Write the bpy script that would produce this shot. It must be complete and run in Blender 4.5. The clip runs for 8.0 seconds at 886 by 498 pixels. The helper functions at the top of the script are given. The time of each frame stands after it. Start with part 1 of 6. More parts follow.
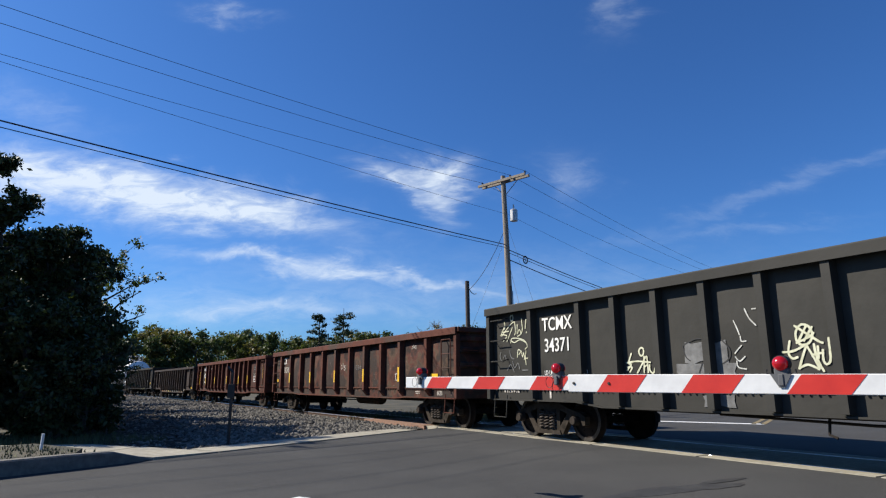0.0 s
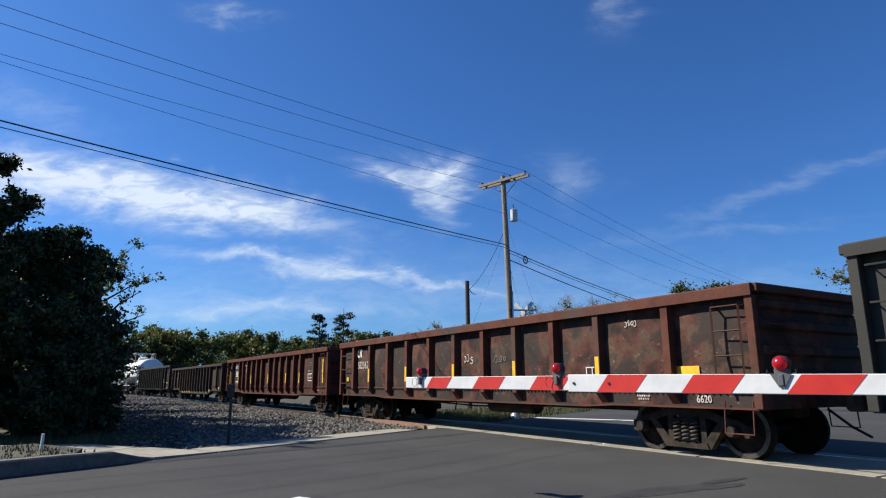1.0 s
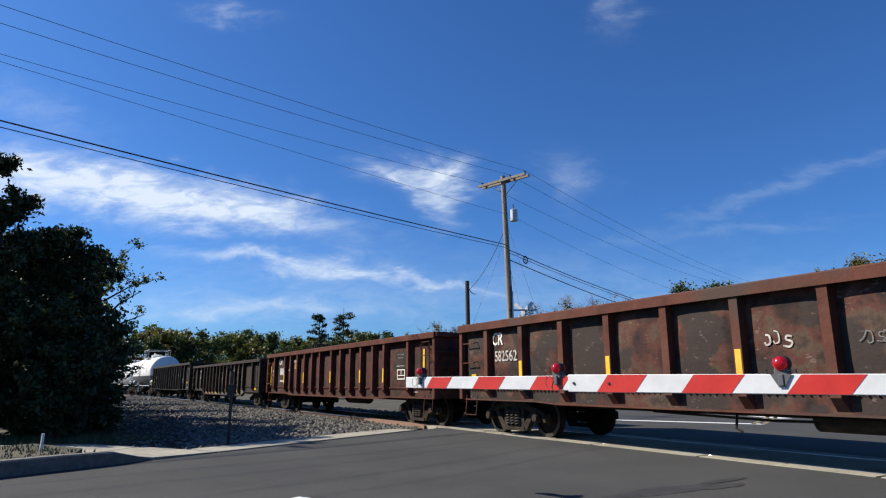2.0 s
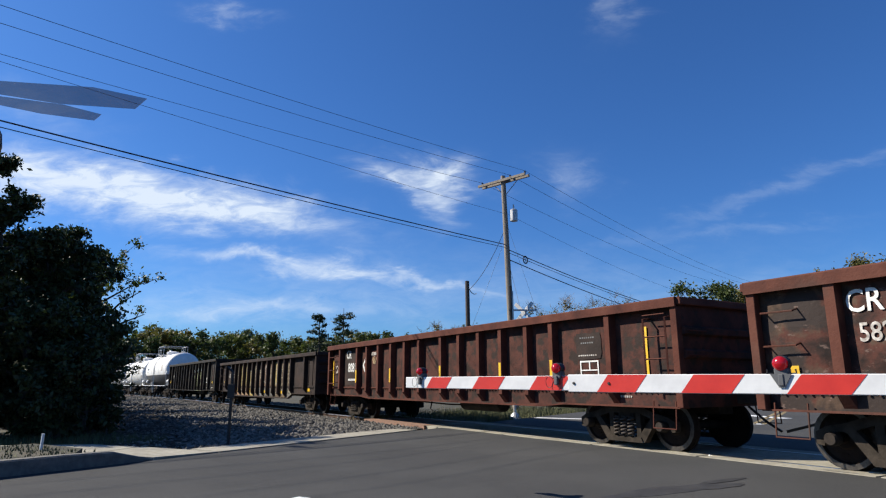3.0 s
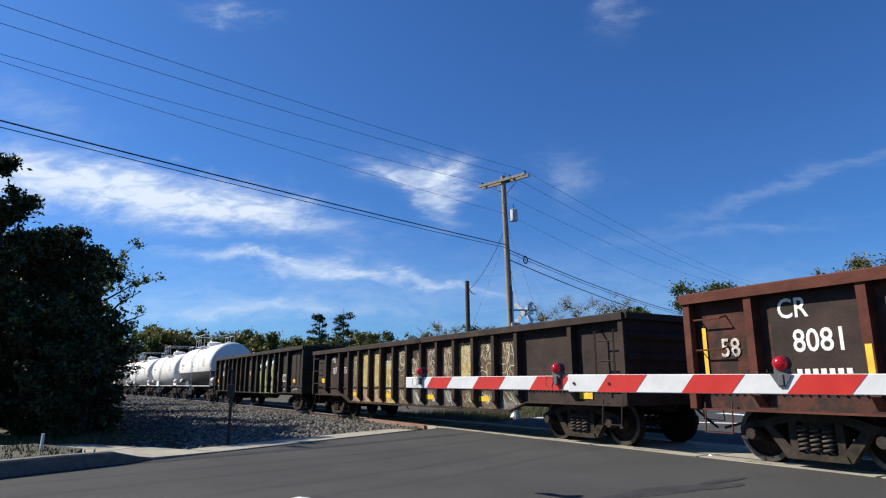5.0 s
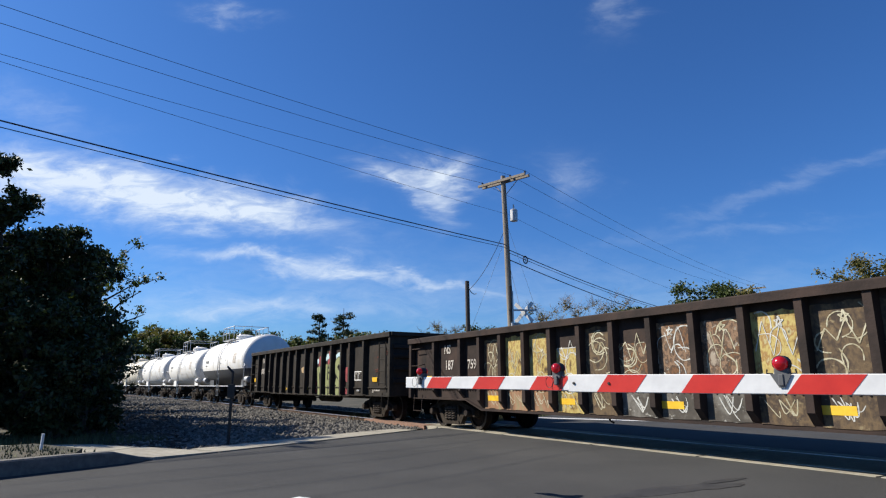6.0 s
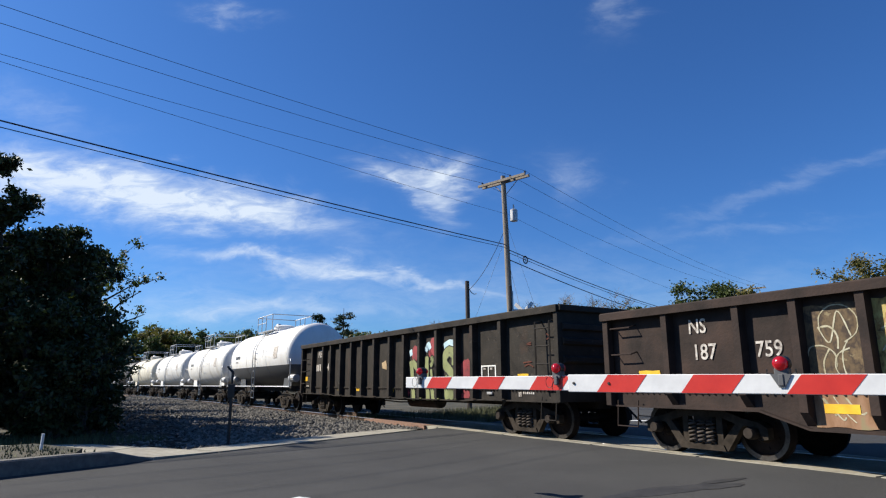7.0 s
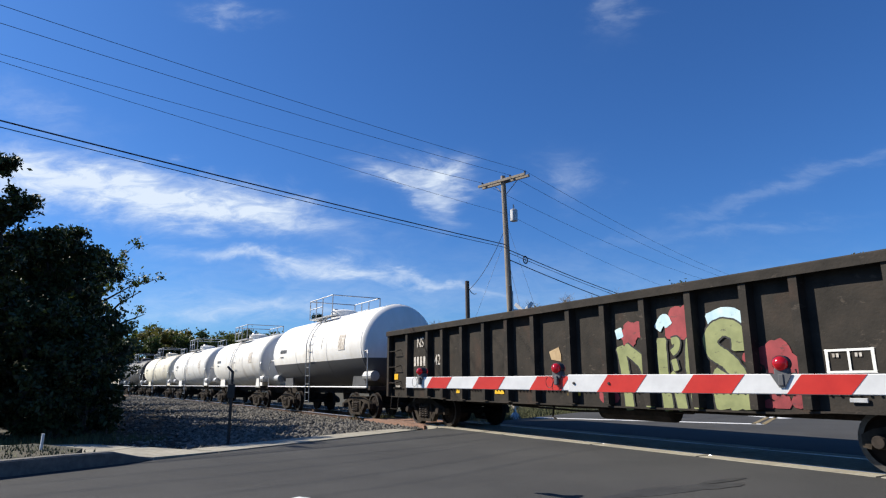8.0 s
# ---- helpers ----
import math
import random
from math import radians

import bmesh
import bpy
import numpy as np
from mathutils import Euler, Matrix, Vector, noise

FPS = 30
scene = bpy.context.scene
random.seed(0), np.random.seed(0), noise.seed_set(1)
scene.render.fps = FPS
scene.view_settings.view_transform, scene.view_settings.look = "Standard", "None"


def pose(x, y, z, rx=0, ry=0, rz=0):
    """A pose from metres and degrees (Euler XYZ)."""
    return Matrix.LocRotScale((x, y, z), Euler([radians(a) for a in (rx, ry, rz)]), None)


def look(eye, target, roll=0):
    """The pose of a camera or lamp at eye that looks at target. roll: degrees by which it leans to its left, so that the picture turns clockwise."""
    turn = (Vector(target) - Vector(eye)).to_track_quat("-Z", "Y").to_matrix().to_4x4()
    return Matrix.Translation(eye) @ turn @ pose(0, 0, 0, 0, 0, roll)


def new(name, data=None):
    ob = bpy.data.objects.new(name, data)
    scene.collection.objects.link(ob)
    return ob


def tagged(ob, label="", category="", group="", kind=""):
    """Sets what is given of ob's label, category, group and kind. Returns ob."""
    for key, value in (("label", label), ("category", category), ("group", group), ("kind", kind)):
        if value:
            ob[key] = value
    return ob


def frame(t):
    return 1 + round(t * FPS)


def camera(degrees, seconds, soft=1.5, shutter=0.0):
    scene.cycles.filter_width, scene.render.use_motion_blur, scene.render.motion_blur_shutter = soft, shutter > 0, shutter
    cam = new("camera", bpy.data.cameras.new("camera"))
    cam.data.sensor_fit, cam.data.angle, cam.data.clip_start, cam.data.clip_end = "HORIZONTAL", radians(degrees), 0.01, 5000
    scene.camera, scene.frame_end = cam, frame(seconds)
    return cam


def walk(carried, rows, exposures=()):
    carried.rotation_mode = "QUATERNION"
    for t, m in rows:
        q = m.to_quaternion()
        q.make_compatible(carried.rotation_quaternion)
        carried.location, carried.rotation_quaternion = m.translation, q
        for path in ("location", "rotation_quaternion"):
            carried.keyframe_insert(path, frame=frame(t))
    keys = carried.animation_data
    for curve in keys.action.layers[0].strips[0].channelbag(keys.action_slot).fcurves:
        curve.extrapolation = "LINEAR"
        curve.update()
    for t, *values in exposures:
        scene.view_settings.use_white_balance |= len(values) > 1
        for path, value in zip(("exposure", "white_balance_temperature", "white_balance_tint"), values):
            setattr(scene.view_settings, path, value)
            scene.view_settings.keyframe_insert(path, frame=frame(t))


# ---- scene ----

# ---------------------------------------------------------------- camera
EYE = 1.15
cam = camera(71.45, 8.0, soft=1.2)
CAM_POSE = pose(0, 0, EYE, 102.37, 0.12, 0)

# ---------------------------------------------------------------- world and sun
SUN_AZ, SUN_EL = -80.0, 38.0        # bearing from +Y clockwise, elevation
world = bpy.data.worlds.new("sky")
scene.world = world
world.use_nodes = True


def build_sky():
    nt = world.node_tree
    nt.nodes.clear()
    N = nt.nodes.new
    L = nt.links.new
    out, bg = N("ShaderNodeOutputWorld"), N("ShaderNodeBackground")
    sky = N("ShaderNodeTexSky")
    sky.sky_type = "NISHITA"
    sky.sun_disc = False
    sky.sun_elevation = radians(SUN_EL)
    sky.sun_rotation = radians(SUN_AZ % 360)
    sky.altitude = 200
    sky.air_density, sky.dust_density, sky.ozone_density = 1.0, 0.8, 3.0
    hs = N("ShaderNodeMix")
    hs.data_type, hs.blend_type = "RGBA", "MULTIPLY"
    hs.inputs["Factor"].default_value = 1.0
    hs.inputs["B"].default_value = (0.50, 0.99, 1.66, 1)
    L(sky.outputs[0], hs.inputs["A"])
    tc = N("ShaderNodeTexCoord")
    sep = N("ShaderNodeSeparateXYZ")
    L(tc.outputs["Generated"], sep.inputs[0])

    def math_node(op, a, b=None, c=None):
        m = N("ShaderNodeMath")
        m.operation = op
        for i, v in enumerate((a, b, c)):
            if v is None:
                continue
            if isinstance(v, (int, float)):
                m.inputs[i].default_value = v
            else:
                L(v, m.inputs[i])
        return m.outputs[0]

    # bearing and height as tangents on a plane ahead of the lens
    yy = math_node("MAXIMUM", sep.outputs["Y"], 0.02)
    u = math_node("DIVIDE", sep.outputs["X"], yy)
    v = math_node("DIVIDE", sep.outputs["Z"], yy)
    # streaky cirrus: fibres of noise along a gently falling line, their edges pulled about by a coarser one
    comb = N("ShaderNodeCombineXYZ")
    L(u, comb.inputs[0]), L(v, comb.inputs[1])

    def streaks(angle, sx, sy, scale, rough, distortion):
        mp = N("ShaderNodeMapping")
        mp.inputs["Rotation"].default_value = (0, 0, radians(angle))
        mp.inputs["Scale"].default_value = (sx, sy, 1)
        L(comb.outputs[0], mp.inputs[0])
        n = N("ShaderNodeTexNoise")
        n.inputs["Scale"].default_value = scale
        n.inputs["Detail"].default_value = 9
        n.inputs["Roughness"].default_value = rough
        n.inputs["Distortion"].default_value = distortion
        L(mp.outputs[0], n.inputs["Vector"])
        return n

    coarse = streaks(12, 1.6, 3.6, 5.0, 0.6, 0.4)
    fibre = streaks(-24, 2.4, 7.0, 5.5, 0.66, 0.9)
    csep = N("ShaderNodeSeparateColor")
    L(coarse.outputs["Color"], csep.inputs[0])
    u = math_node("ADD", u, math_node("MULTIPLY_ADD", csep.outputs[0], 0.22, -0.11))
    v = math_node("ADD", v, math_node("MULTIPLY_ADD", csep.outputs[1], 0.11, -0.055))
    total = None
    # centre (u, v), half sizes, tilt in degrees, strength
    for cu, cv, su, sv, tilt, k in CLOUDS:
        a = radians(tilt)
        du, dv = math_node("SUBTRACT", u, cu), math_node("SUBTRACT", v, cv)
        p = math_node("ADD", math_node("MULTIPLY", du, math.cos(a) / su), math_node("MULTIPLY", dv, math.sin(a) / su))
        q = math_node("ADD", math_node("MULTIPLY", du, -math.sin(a) / sv), math_node("MULTIPLY", dv, math.cos(a) / sv))
        r2 = math_node("ADD", math_node("MULTIPLY", p, p), math_node("MULTIPLY", q, q))
        g = math_node("MULTIPLY", math_node("POWER", 2.718, math_node("MULTIPLY", r2, -1.0)), k)
        total = g if total is None else math_node("ADD", total, g)
    wisp = N("ShaderNodeMapRange")
    wisp.inputs["From Min"].default_value, wisp.inputs["From Max"].default_value = 0.3, 0.66
    L(fibre.outputs["Fac"], wisp.inputs["Value"])
    soft = math_node("MULTIPLY_ADD", wisp.outputs[0], 0.68, 0.28)
    amount = math_node("MINIMUM", math_node("MULTIPLY", math_node("MULTIPLY", total, soft), 0.72), 0.9)
    mix = N("ShaderNodeMix")
    mix.data_type = "RGBA"
    L(amount, mix.inputs["Factor"])
    L(hs.outputs["Result"], mix.inputs["A"])
    mix.inputs["B"].default_value = (10.2, 11.4, 12.8, 1)
    L(mix.outputs["Result"], bg.inputs["Color"])
    bg.inputs["Strength"].default_value = 0.05
    L(bg.outputs[0], out.inputs[0])


CLOUDS = (
    (-0.76, 0.355, 0.10, 0.042, -10, 1.3), (-0.61, 0.330, 0.12, 0.034, -10, 1.35), (-0.46, 0.305, 0.13, 0.028, -10, 1.3), (-0.31, 0.280, 0.13, 0.022, -9, 1.25),
    (-0.45, 0.345, 0.16, 0.014, -12, 0.5), (-0.035, 0.343, 0.065, 0.022, -6, 1.15), (0.005, 0.315, 0.03, 0.042, -12, 1.1), (-0.07, 0.335, 0.05, 0.012, -30, 0.5),
    (-0.30, 0.203, 0.12, 0.013, -6, 0.95), (-0.16, 0.198, 0.06, 0.018, 8, 0.8), (-0.05, 0.172, 0.12, 0.010, -12, 0.8), (-0.31, 0.123, 0.18, 0.018, 0, 0.55),
    (-0.39, 0.66, 0.05, 0.016, -4, 0.4), (0.22, 0.335, 0.035, 0.04, 40, 0.34), (-0.72, 0.47, 0.12, 0.03, -20, 0.24), (0.6, 0.335, 0.25, 0.014, 18, 0.22),
    (0.315, 0.67, 0.03, 0.05, -20, 0.22), (0.49, 0.25, 0.16, 0.012, 4, 0.18), (0.0, 0.14, 0.9, 0.06, 0, 0.25),
)
build_sky()

sun_data = bpy.data.lights.new("sun", "SUN")
sun_data.energy = 5.0
sun_data.angle = radians(0.53)
sun_data.color = (1.0, 0.93, 0.82)
sun = new("sun", sun_data)
SUN_DIR = Vector((math.sin(radians(SUN_AZ)) * math.cos(radians(SUN_EL)), math.cos(radians(SUN_AZ)) * math.cos(radians(SUN_EL)), math.sin(radians(SUN_EL))))
sun.matrix_world = look(SUN_DIR * 60, (0, 0, 0))
scene.view_settings.exposure = 0.68


# ---------------------------------------------------------------- materials
def material(name, colours, scale=3.0, rough=0.7, metal=0.0, bump=0.15, bump_scale=None, stretch=(1, 1, 1), detail=8, second=None, spread=(0.35, 0.65), coord="Object", random_amount=0.0, spec=0.5, fleck=None):
    """A grained surface: a noise ramp through the colours, a second coarse stain, and fine relief."""
    m = bpy.data.materials.new(name)
    m.use_nodes = True
    nt = m.node_tree
    N, L = nt.nodes.new, nt.links.new
    b = nt.nodes["Principled BSDF"]
    b.inputs["Roughness"].default_value = rough
    b.inputs["Metallic"].default_value = metal
    b.inputs["Specular IOR Level"].default_value = spec
    tc, mp = N("ShaderNodeTexCoord"), N("ShaderNodeMapping")
    mp.inputs["Scale"].default_value = stretch
    L(tc.outputs[coord], mp.inputs[0])
    n = N("ShaderNodeTexNoise")
    n.inputs["Scale"].default_value = scale
    n.inputs["Detail"].default_value = detail
    n.inputs["Roughness"].default_value = 0.62
    L(mp.outputs[0], n.inputs["Vector"])
    ramp = N("ShaderNodeValToRGB")
    els = ramp.color_ramp.elements
    while len(els) < len(colours):
        els.new(0.5)
    for i, c in enumerate(colours):
        els[i].position = spread[0] + (spread[1] - spread[0]) * i / max(1, len(colours) - 1)
        els[i].color = (*c, 1)
    L(n.outputs["Fac"], ramp.inputs[0])
    col = ramp.outputs[0]
    if second:
        c2, sc2, lo, hi = second
        n2 = N("ShaderNodeTexNoise")
        n2.inputs["Scale"].default_value = sc2
        n2.inputs["Detail"].default_value = 6
        L(tc.outputs[coord], n2.inputs["Vector"])
        mr = N("ShaderNodeMapRange")
        mr.inputs["From Min"].default_value, mr.inputs["From Max"].default_value = lo, hi
        L(n2.outputs["Fac"], mr.inputs["Value"])
        mx = N("ShaderNodeMix")
        mx.data_type = "RGBA"
        L(mr.outputs[0], mx.inputs["Factor"])
        L(col, mx.inputs["A"])
        mx.inputs["B"].default_value = (*c2, 1)
        col = mx.outputs["Result"]
    if fleck:
        # chips and scrapes of another colour, small and hard-edged
        fm, fn, fr, fx = N("ShaderNodeMapping"), N("ShaderNodeTexNoise"), N("ShaderNodeMapRange"), N("ShaderNodeMix")
        fm.inputs["Scale"].default_value = (1.0, 1.0, 1.9)
        fm.inputs["Rotation"].default_value = (0, radians(18), 0)
        L(tc.outputs[coord], fm.inputs[0])
        fn.inputs["Scale"].default_value = 5.5
        fn.inputs["Detail"].default_value = 7
        fn.inputs["Roughness"].default_value = 0.7
        L(fm.outputs[0], fn.inputs["Vector"])
        fr.inputs["From Min"].default_value, fr.inputs["From Max"].default_value = 0.61, 0.66
        fr.inputs["To Max"].default_value = 0.75
        L(fn.outputs["Fac"], fr.inputs["Value"])
        fx.data_type = "RGBA"
        L(fr.outputs[0], fx.inputs["Factor"])
        L(col, fx.inputs["A"])
        fx.inputs["B"].default_value = (*fleck, 1)
        col = fx.outputs["Result"]
    if random_amount:
        oi = N("ShaderNodeNewGeometry")
        hv = N("ShaderNodeHueSaturation")
        mr = N("ShaderNodeMapRange")
        mr.inputs["To Min"].default_value, mr.inputs["To Max"].default_value = 1 - random_amount, 1 + random_amount
        L(oi.outputs["Random Per Island"], mr.inputs["Value"])
        L(mr.outputs[0], hv.inputs["Value"])
        L(col, hv.inputs["Color"])
        col = hv.outputs[0]
    L(col, b.inputs["Base Color"])
    if bump:
        bn, bp = N("ShaderNodeTexNoise"), N("ShaderNodeBump")
        bn.inputs["Scale"].default_value = bump_scale or scale * 6
        bn.inputs["Detail"].default_value = 5
        L(mp.outputs[0], bn.inputs["Vector"])
        bp.inputs["Strength"].default_value = bump
        bp.inputs["Distance"].default_value = 0.02
        L(bn.outputs["Fac"], bp.inputs["Height"])
        L(bp.outputs[0], b.inputs["Normal"])
    return m


def leaf_material(name, dark, light, translucency=0.25):
    m = material(name, (dark, light), scale=0.8, rough=0.55, bump=0, random_amount=0.45, spec=0.3)
    b = m.node_tree.nodes["Principled BSDF"]
    out = m.node_tree.nodes["Material Output"]
    tr = m.node_tree.nodes.new("ShaderNodeBsdfTranslucent")
    tr.inputs["Color"].default_value = (light[0] * 1.3, light[1] * 1.5, light[2] * 0.8, 1)
    mx = m.node_tree.nodes.new("ShaderNodeMixShader")
    mx.inputs[0].default_value = translucency
    m.node_tree.links.new(b.outputs[0], mx.inputs[1])
    m.node_tree.links.new(tr.outputs[0], mx.inputs[2])
    m.node_tree.links.new(mx.outputs[0], out.inputs["Surface"])
    return m


M_ASPHALT = material("asphalt", ((0.036, 0.036, 0.035), (0.066, 0.065, 0.063)), scale=60, rough=0.9, bump=0.35, bump_scale=220, second=((0.066, 0.065, 0.062), 0.5, 0.42, 0.72), spec=0.2)
M_OIL = material("oil_stain", ((0.026, 0.026, 0.026), (0.045, 0.044, 0.043)), scale=6, rough=0.6, bump=0.2, bump_scale=150)
M_CONCRETE = material("concrete", ((0.24, 0.22, 0.165), (0.36, 0.33, 0.26)), scale=9, rough=0.85, bump=0.25, bump_scale=80, second=((0.20, 0.18, 0.145), 1.1, 0.5, 0.72))
M_KERB = material("kerb_concrete", ((0.10, 0.093, 0.08), (0.17, 0.158, 0.135)), scale=10, rough=0.9, bump=0.25, bump_scale=70)
M_GROUND = material("ground", ((0.022, 0.022, 0.011), (0.045, 0.040, 0.022), (0.08, 0.066, 0.042)), scale=0.7, rough=0.95, bump=0.5, bump_scale=14)
M_GRAVEL = material("gravel_bed", ((0.05, 0.046, 0.040), (0.10, 0.092, 0.078), (0.15, 0.138, 0.118)), scale=22, rough=0.95, bump=0.9, bump_scale=40, spread=(0.3, 0.7), second=((0.07, 0.062, 0.05), 0.4, 0.5, 0.7))
# litter tone kept very dark to stand in for tree shade on the gravel
M_LITTER_SHADE = material("litter_and_tree_shade", ((0.018, 0.015, 0.011), (0.035, 0.028, 0.02), (0.06, 0.046, 0.03)), scale=9, rough=0.95, bump=0.8, bump_scale=35, spec=0.1)
M_STONE = material("ballast_stone", ((0.07, 0.064, 0.053), (0.155, 0.141, 0.118)), scale=5, rough=0.9, bump=0.3, bump_scale=40, random_amount=0.6)
M_RAIL = material("rail_steel", ((0.06, 0.035, 0.022), (0.12, 0.07, 0.045)), scale=14, rough=0.75, metal=0.3, bump=0.2)
M_RAILHEAD = material("rail_head", ((0.35, 0.34, 0.33), (0.45, 0.44, 0.43)), scale=30, rough=0.3, metal=0.9, bump=0.05)
M_TIE = material("tie_wood", ((0.05, 0.04, 0.03), (0.11, 0.085, 0.06)), scale=4, rough=0.95, bump=0.5, stretch=(1, 6, 1))
M_PANEL_RUST = material("crossing_timber", ((0.16, 0.085, 0.055), (0.27, 0.16, 0.11)), scale=5, rough=0.9, bump=0.4, stretch=(1, 5, 1))
M_WHITELINE = material("road_paint_white", ((0.55, 0.55, 0.54), (0.78, 0.78, 0.76)), scale=12, rough=0.7, bump=0.1)
M_YELLOWLINE = material("road_paint_yellow", ((0.18, 0.14, 0.07), (0.26, 0.19, 0.08)), scale=12, rough=0.7, bump=0.1)
M_GRASS = material("grass_blade", ((0.045, 0.058, 0.018), (0.12, 0.115, 0.045)), scale=2, rough=0.8, bump=0, random_amount=0.35)

M_RUST_B = material("rust_red_paint", ((0.06, 0.024, 0.017), (0.10, 0.037, 0.025), (0.125, 0.05, 0.033)), scale=2.2, rough=0.75, bump=0.25, bump_scale=30, second=((0.07, 0.045, 0.035), 0.8, 0.5, 0.66), spread=(0.3, 0.7), spec=0.12)
M_RUST_B_PANEL = material("rust_red_panel", ((0.022, 0.016, 0.014), (0.045, 0.024, 0.019), (0.085, 0.034, 0.025), (0.085, 0.055, 0.038), (0.04, 0.028, 0.022)), scale=1.6, rough=0.75, bump=0.3, bump_scale=20, second=((0.040, 0.030, 0.026), 1.3, 0.49, 0.54), spread=(0.36, 0.64), fleck=(0.16, 0.11, 0.09), spec=0.12)
M_RUST_C = material("brown_rust_paint", ((0.052, 0.020, 0.015), (0.09, 0.032, 0.022), (0.12, 0.046, 0.030)), scale=2.0, rough=0.8, bump=0.25, bump_scale=30, spread=(0.3, 0.7), spec=0.12)
M_RUST_C_PANEL = material("brown_rust_panel", ((0.030, 0.020, 0.017), (0.058, 0.026, 0.020), (0.085, 0.034, 0.025), (0.048, 0.025, 0.020)), scale=2.4, rough=0.8, bump=0.3, bump_scale=20, spread=(0.3, 0.7), second=((0.034, 0.024, 0.020), 4.2, 0.50, 0.60), fleck=(0.028, 0.022, 0.02), spec=0.12)
M_GREY_A = material("dark_grey_paint", ((0.034, 0.033, 0.029), (0.044, 0.042, 0.037)), scale=1.5, rough=0.6, bump=0.1, bump_scale=14, second=((0.044, 0.042, 0.037), 0.7, 0.55, 0.8), spec=0.12)
M_BLACK_D = material("weathered_brown_black", ((0.022, 0.018, 0.016), (0.038, 0.028, 0.024), (0.055, 0.037, 0.030)), scale=2.0, rough=0.8, bump=0.25, bump_scale=25, spread=(0.3, 0.7), spec=0.12)
M_BLACK_E = material("weathered_black", ((0.020, 0.018, 0.0155), (0.032, 0.028, 0.0235), (0.045, 0.037, 0.030)), scale=2.2, rough=0.75, bump=0.25, bump_scale=25, spread=(0.3, 0.7), second=((0.055, 0.036, 0.027), 1.4, 0.58, 0.75), fleck=(0.075, 0.062, 0.05), spec=0.12)
M_UNDER = material("underframe_grime", ((0.018, 0.016, 0.014), (0.045, 0.036, 0.03)), scale=5, rough=0.9, bump=0.3, spec=0.12)
M_TRUCK = material("truck_grime", ((0.022, 0.018, 0.014), (0.055, 0.044, 0.034)), scale=5, rough=0.9, bump=0.3, spec=0.12)
M_SPRING = material("spring_steel", ((0.05, 0.042, 0.036), (0.10, 0.082, 0.068)), scale=6, rough=0.8, bump=0.2, spec=0.15)
M_WHEEL = material("wheel_steel", ((0.012, 0.009, 0.008), (0.026, 0.019, 0.016)), scale=6, rough=0.8, metal=0.1, bump=0.15, spec=0.12)
M_TREAD = material("wheel_tread", ((0.05, 0.044, 0.04), (0.10, 0.09, 0.08)), scale=20, rough=0.45, metal=0.7, bump=0.03)
M_STENCIL = material("white_stencil", ((0.55, 0.54, 0.50), (0.78, 0.77, 0.73)), scale=9, rough=0.7, bump=0)
M_STENCIL_OLD = material("faded_stencil", ((0.22, 0.19, 0.16), (0.62, 0.58, 0.52)), scale=12, rough=0.8, bump=0)
M_YELLOW = material("reflective_yellow", ((0.62, 0.36, 0.02), (0.78, 0.48, 0.03)), scale=6, rough=0.45, bump=0.05)
M_TANK_W = material("tank_white", ((0.64, 0.62, 0.57), (0.78, 0.77, 0.73)), scale=1.2, rough=0.5, bump=0.04, second=((0.44, 0.38, 0.29), 0.9, 0.56, 0.8), stretch=(1.5, 1.5, 0.4))
M_TANK_TWO = material("tank_white_and_grey", ((0.70, 0.69, 0.65), (0.80, 0.79, 0.76)), scale=1.2, rough=0.5, bump=0.04, second=((0.52, 0.48, 0.40), 0.8, 0.58, 0.85), stretch=(1.5, 1.5, 0.4))


def two_tone(m, height, low):
    """Paints everything under a height another colour, with a crisp masked edge."""
    nt = m.node_tree
    b = nt.nodes["Principled BSDF"]
    old = b.inputs["Base Color"].links[0].from_socket
    tc, sep, lt, mx = (nt.nodes.new(k) for k in ("ShaderNodeTexCoord", "ShaderNodeSeparateXYZ", "ShaderNodeMath", "ShaderNodeMix"))
    lt.operation = "LESS_THAN"
    lt.inputs[1].default_value = height
    mx.data_type = "RGBA"
    mx.inputs["B"].default_value = (*low, 1)
    nt.links.new(tc.outputs["Object"], sep.inputs[0])
    nt.links.new(sep.outputs["Z"], lt.inputs[0])
    nt.links.new(lt.outputs[0], mx.inputs["Factor"])
    nt.links.new(old, mx.inputs["A"])
    nt.links.new(mx.outputs["Result"], b.inputs["Base Color"])


two_tone(M_TANK_TWO, 2.03, (0.06, 0.062, 0.066))
M_TANK_CREAM = material("tank_cream", ((0.55, 0.50, 0.38), (0.72, 0.68, 0.56)), scale=1.0, rough=0.6, bump=0.05, second=((0.28, 0.23, 0.16), 1.0, 0.55, 0.75), stretch=(1.5, 1.5, 0.4))
M_TANK_BLACK = material("tank_black", ((0.025, 0.024, 0.024), (0.07, 0.066, 0.062)), scale=1.8, rough=0.6, bump=0.1)
M_TANK_GREY = material("tank_grey_skirt", ((0.055, 0.057, 0.06), (0.09, 0.092, 0.095)), scale=2, rough=0.6, bump=0.05)
M_METAL = material("galvanised", ((0.36, 0.36, 0.36), (0.50, 0.50, 0.49)), scale=9, rough=0.5, metal=0.6, bump=0.05)
M_POLE = material("pole_wood", ((0.16, 0.13, 0.10), (0.29, 0.25, 0.20)), scale=4, rough=0.9, bump=0.4, stretch=(6, 6, 0.4))
M_POLE_DARK = material("creosote_pole", ((0.045, 0.035, 0.03), (0.08, 0.065, 0.055)), scale=4, rough=0.9, bump=0.4, stretch=(6, 6, 0.4))
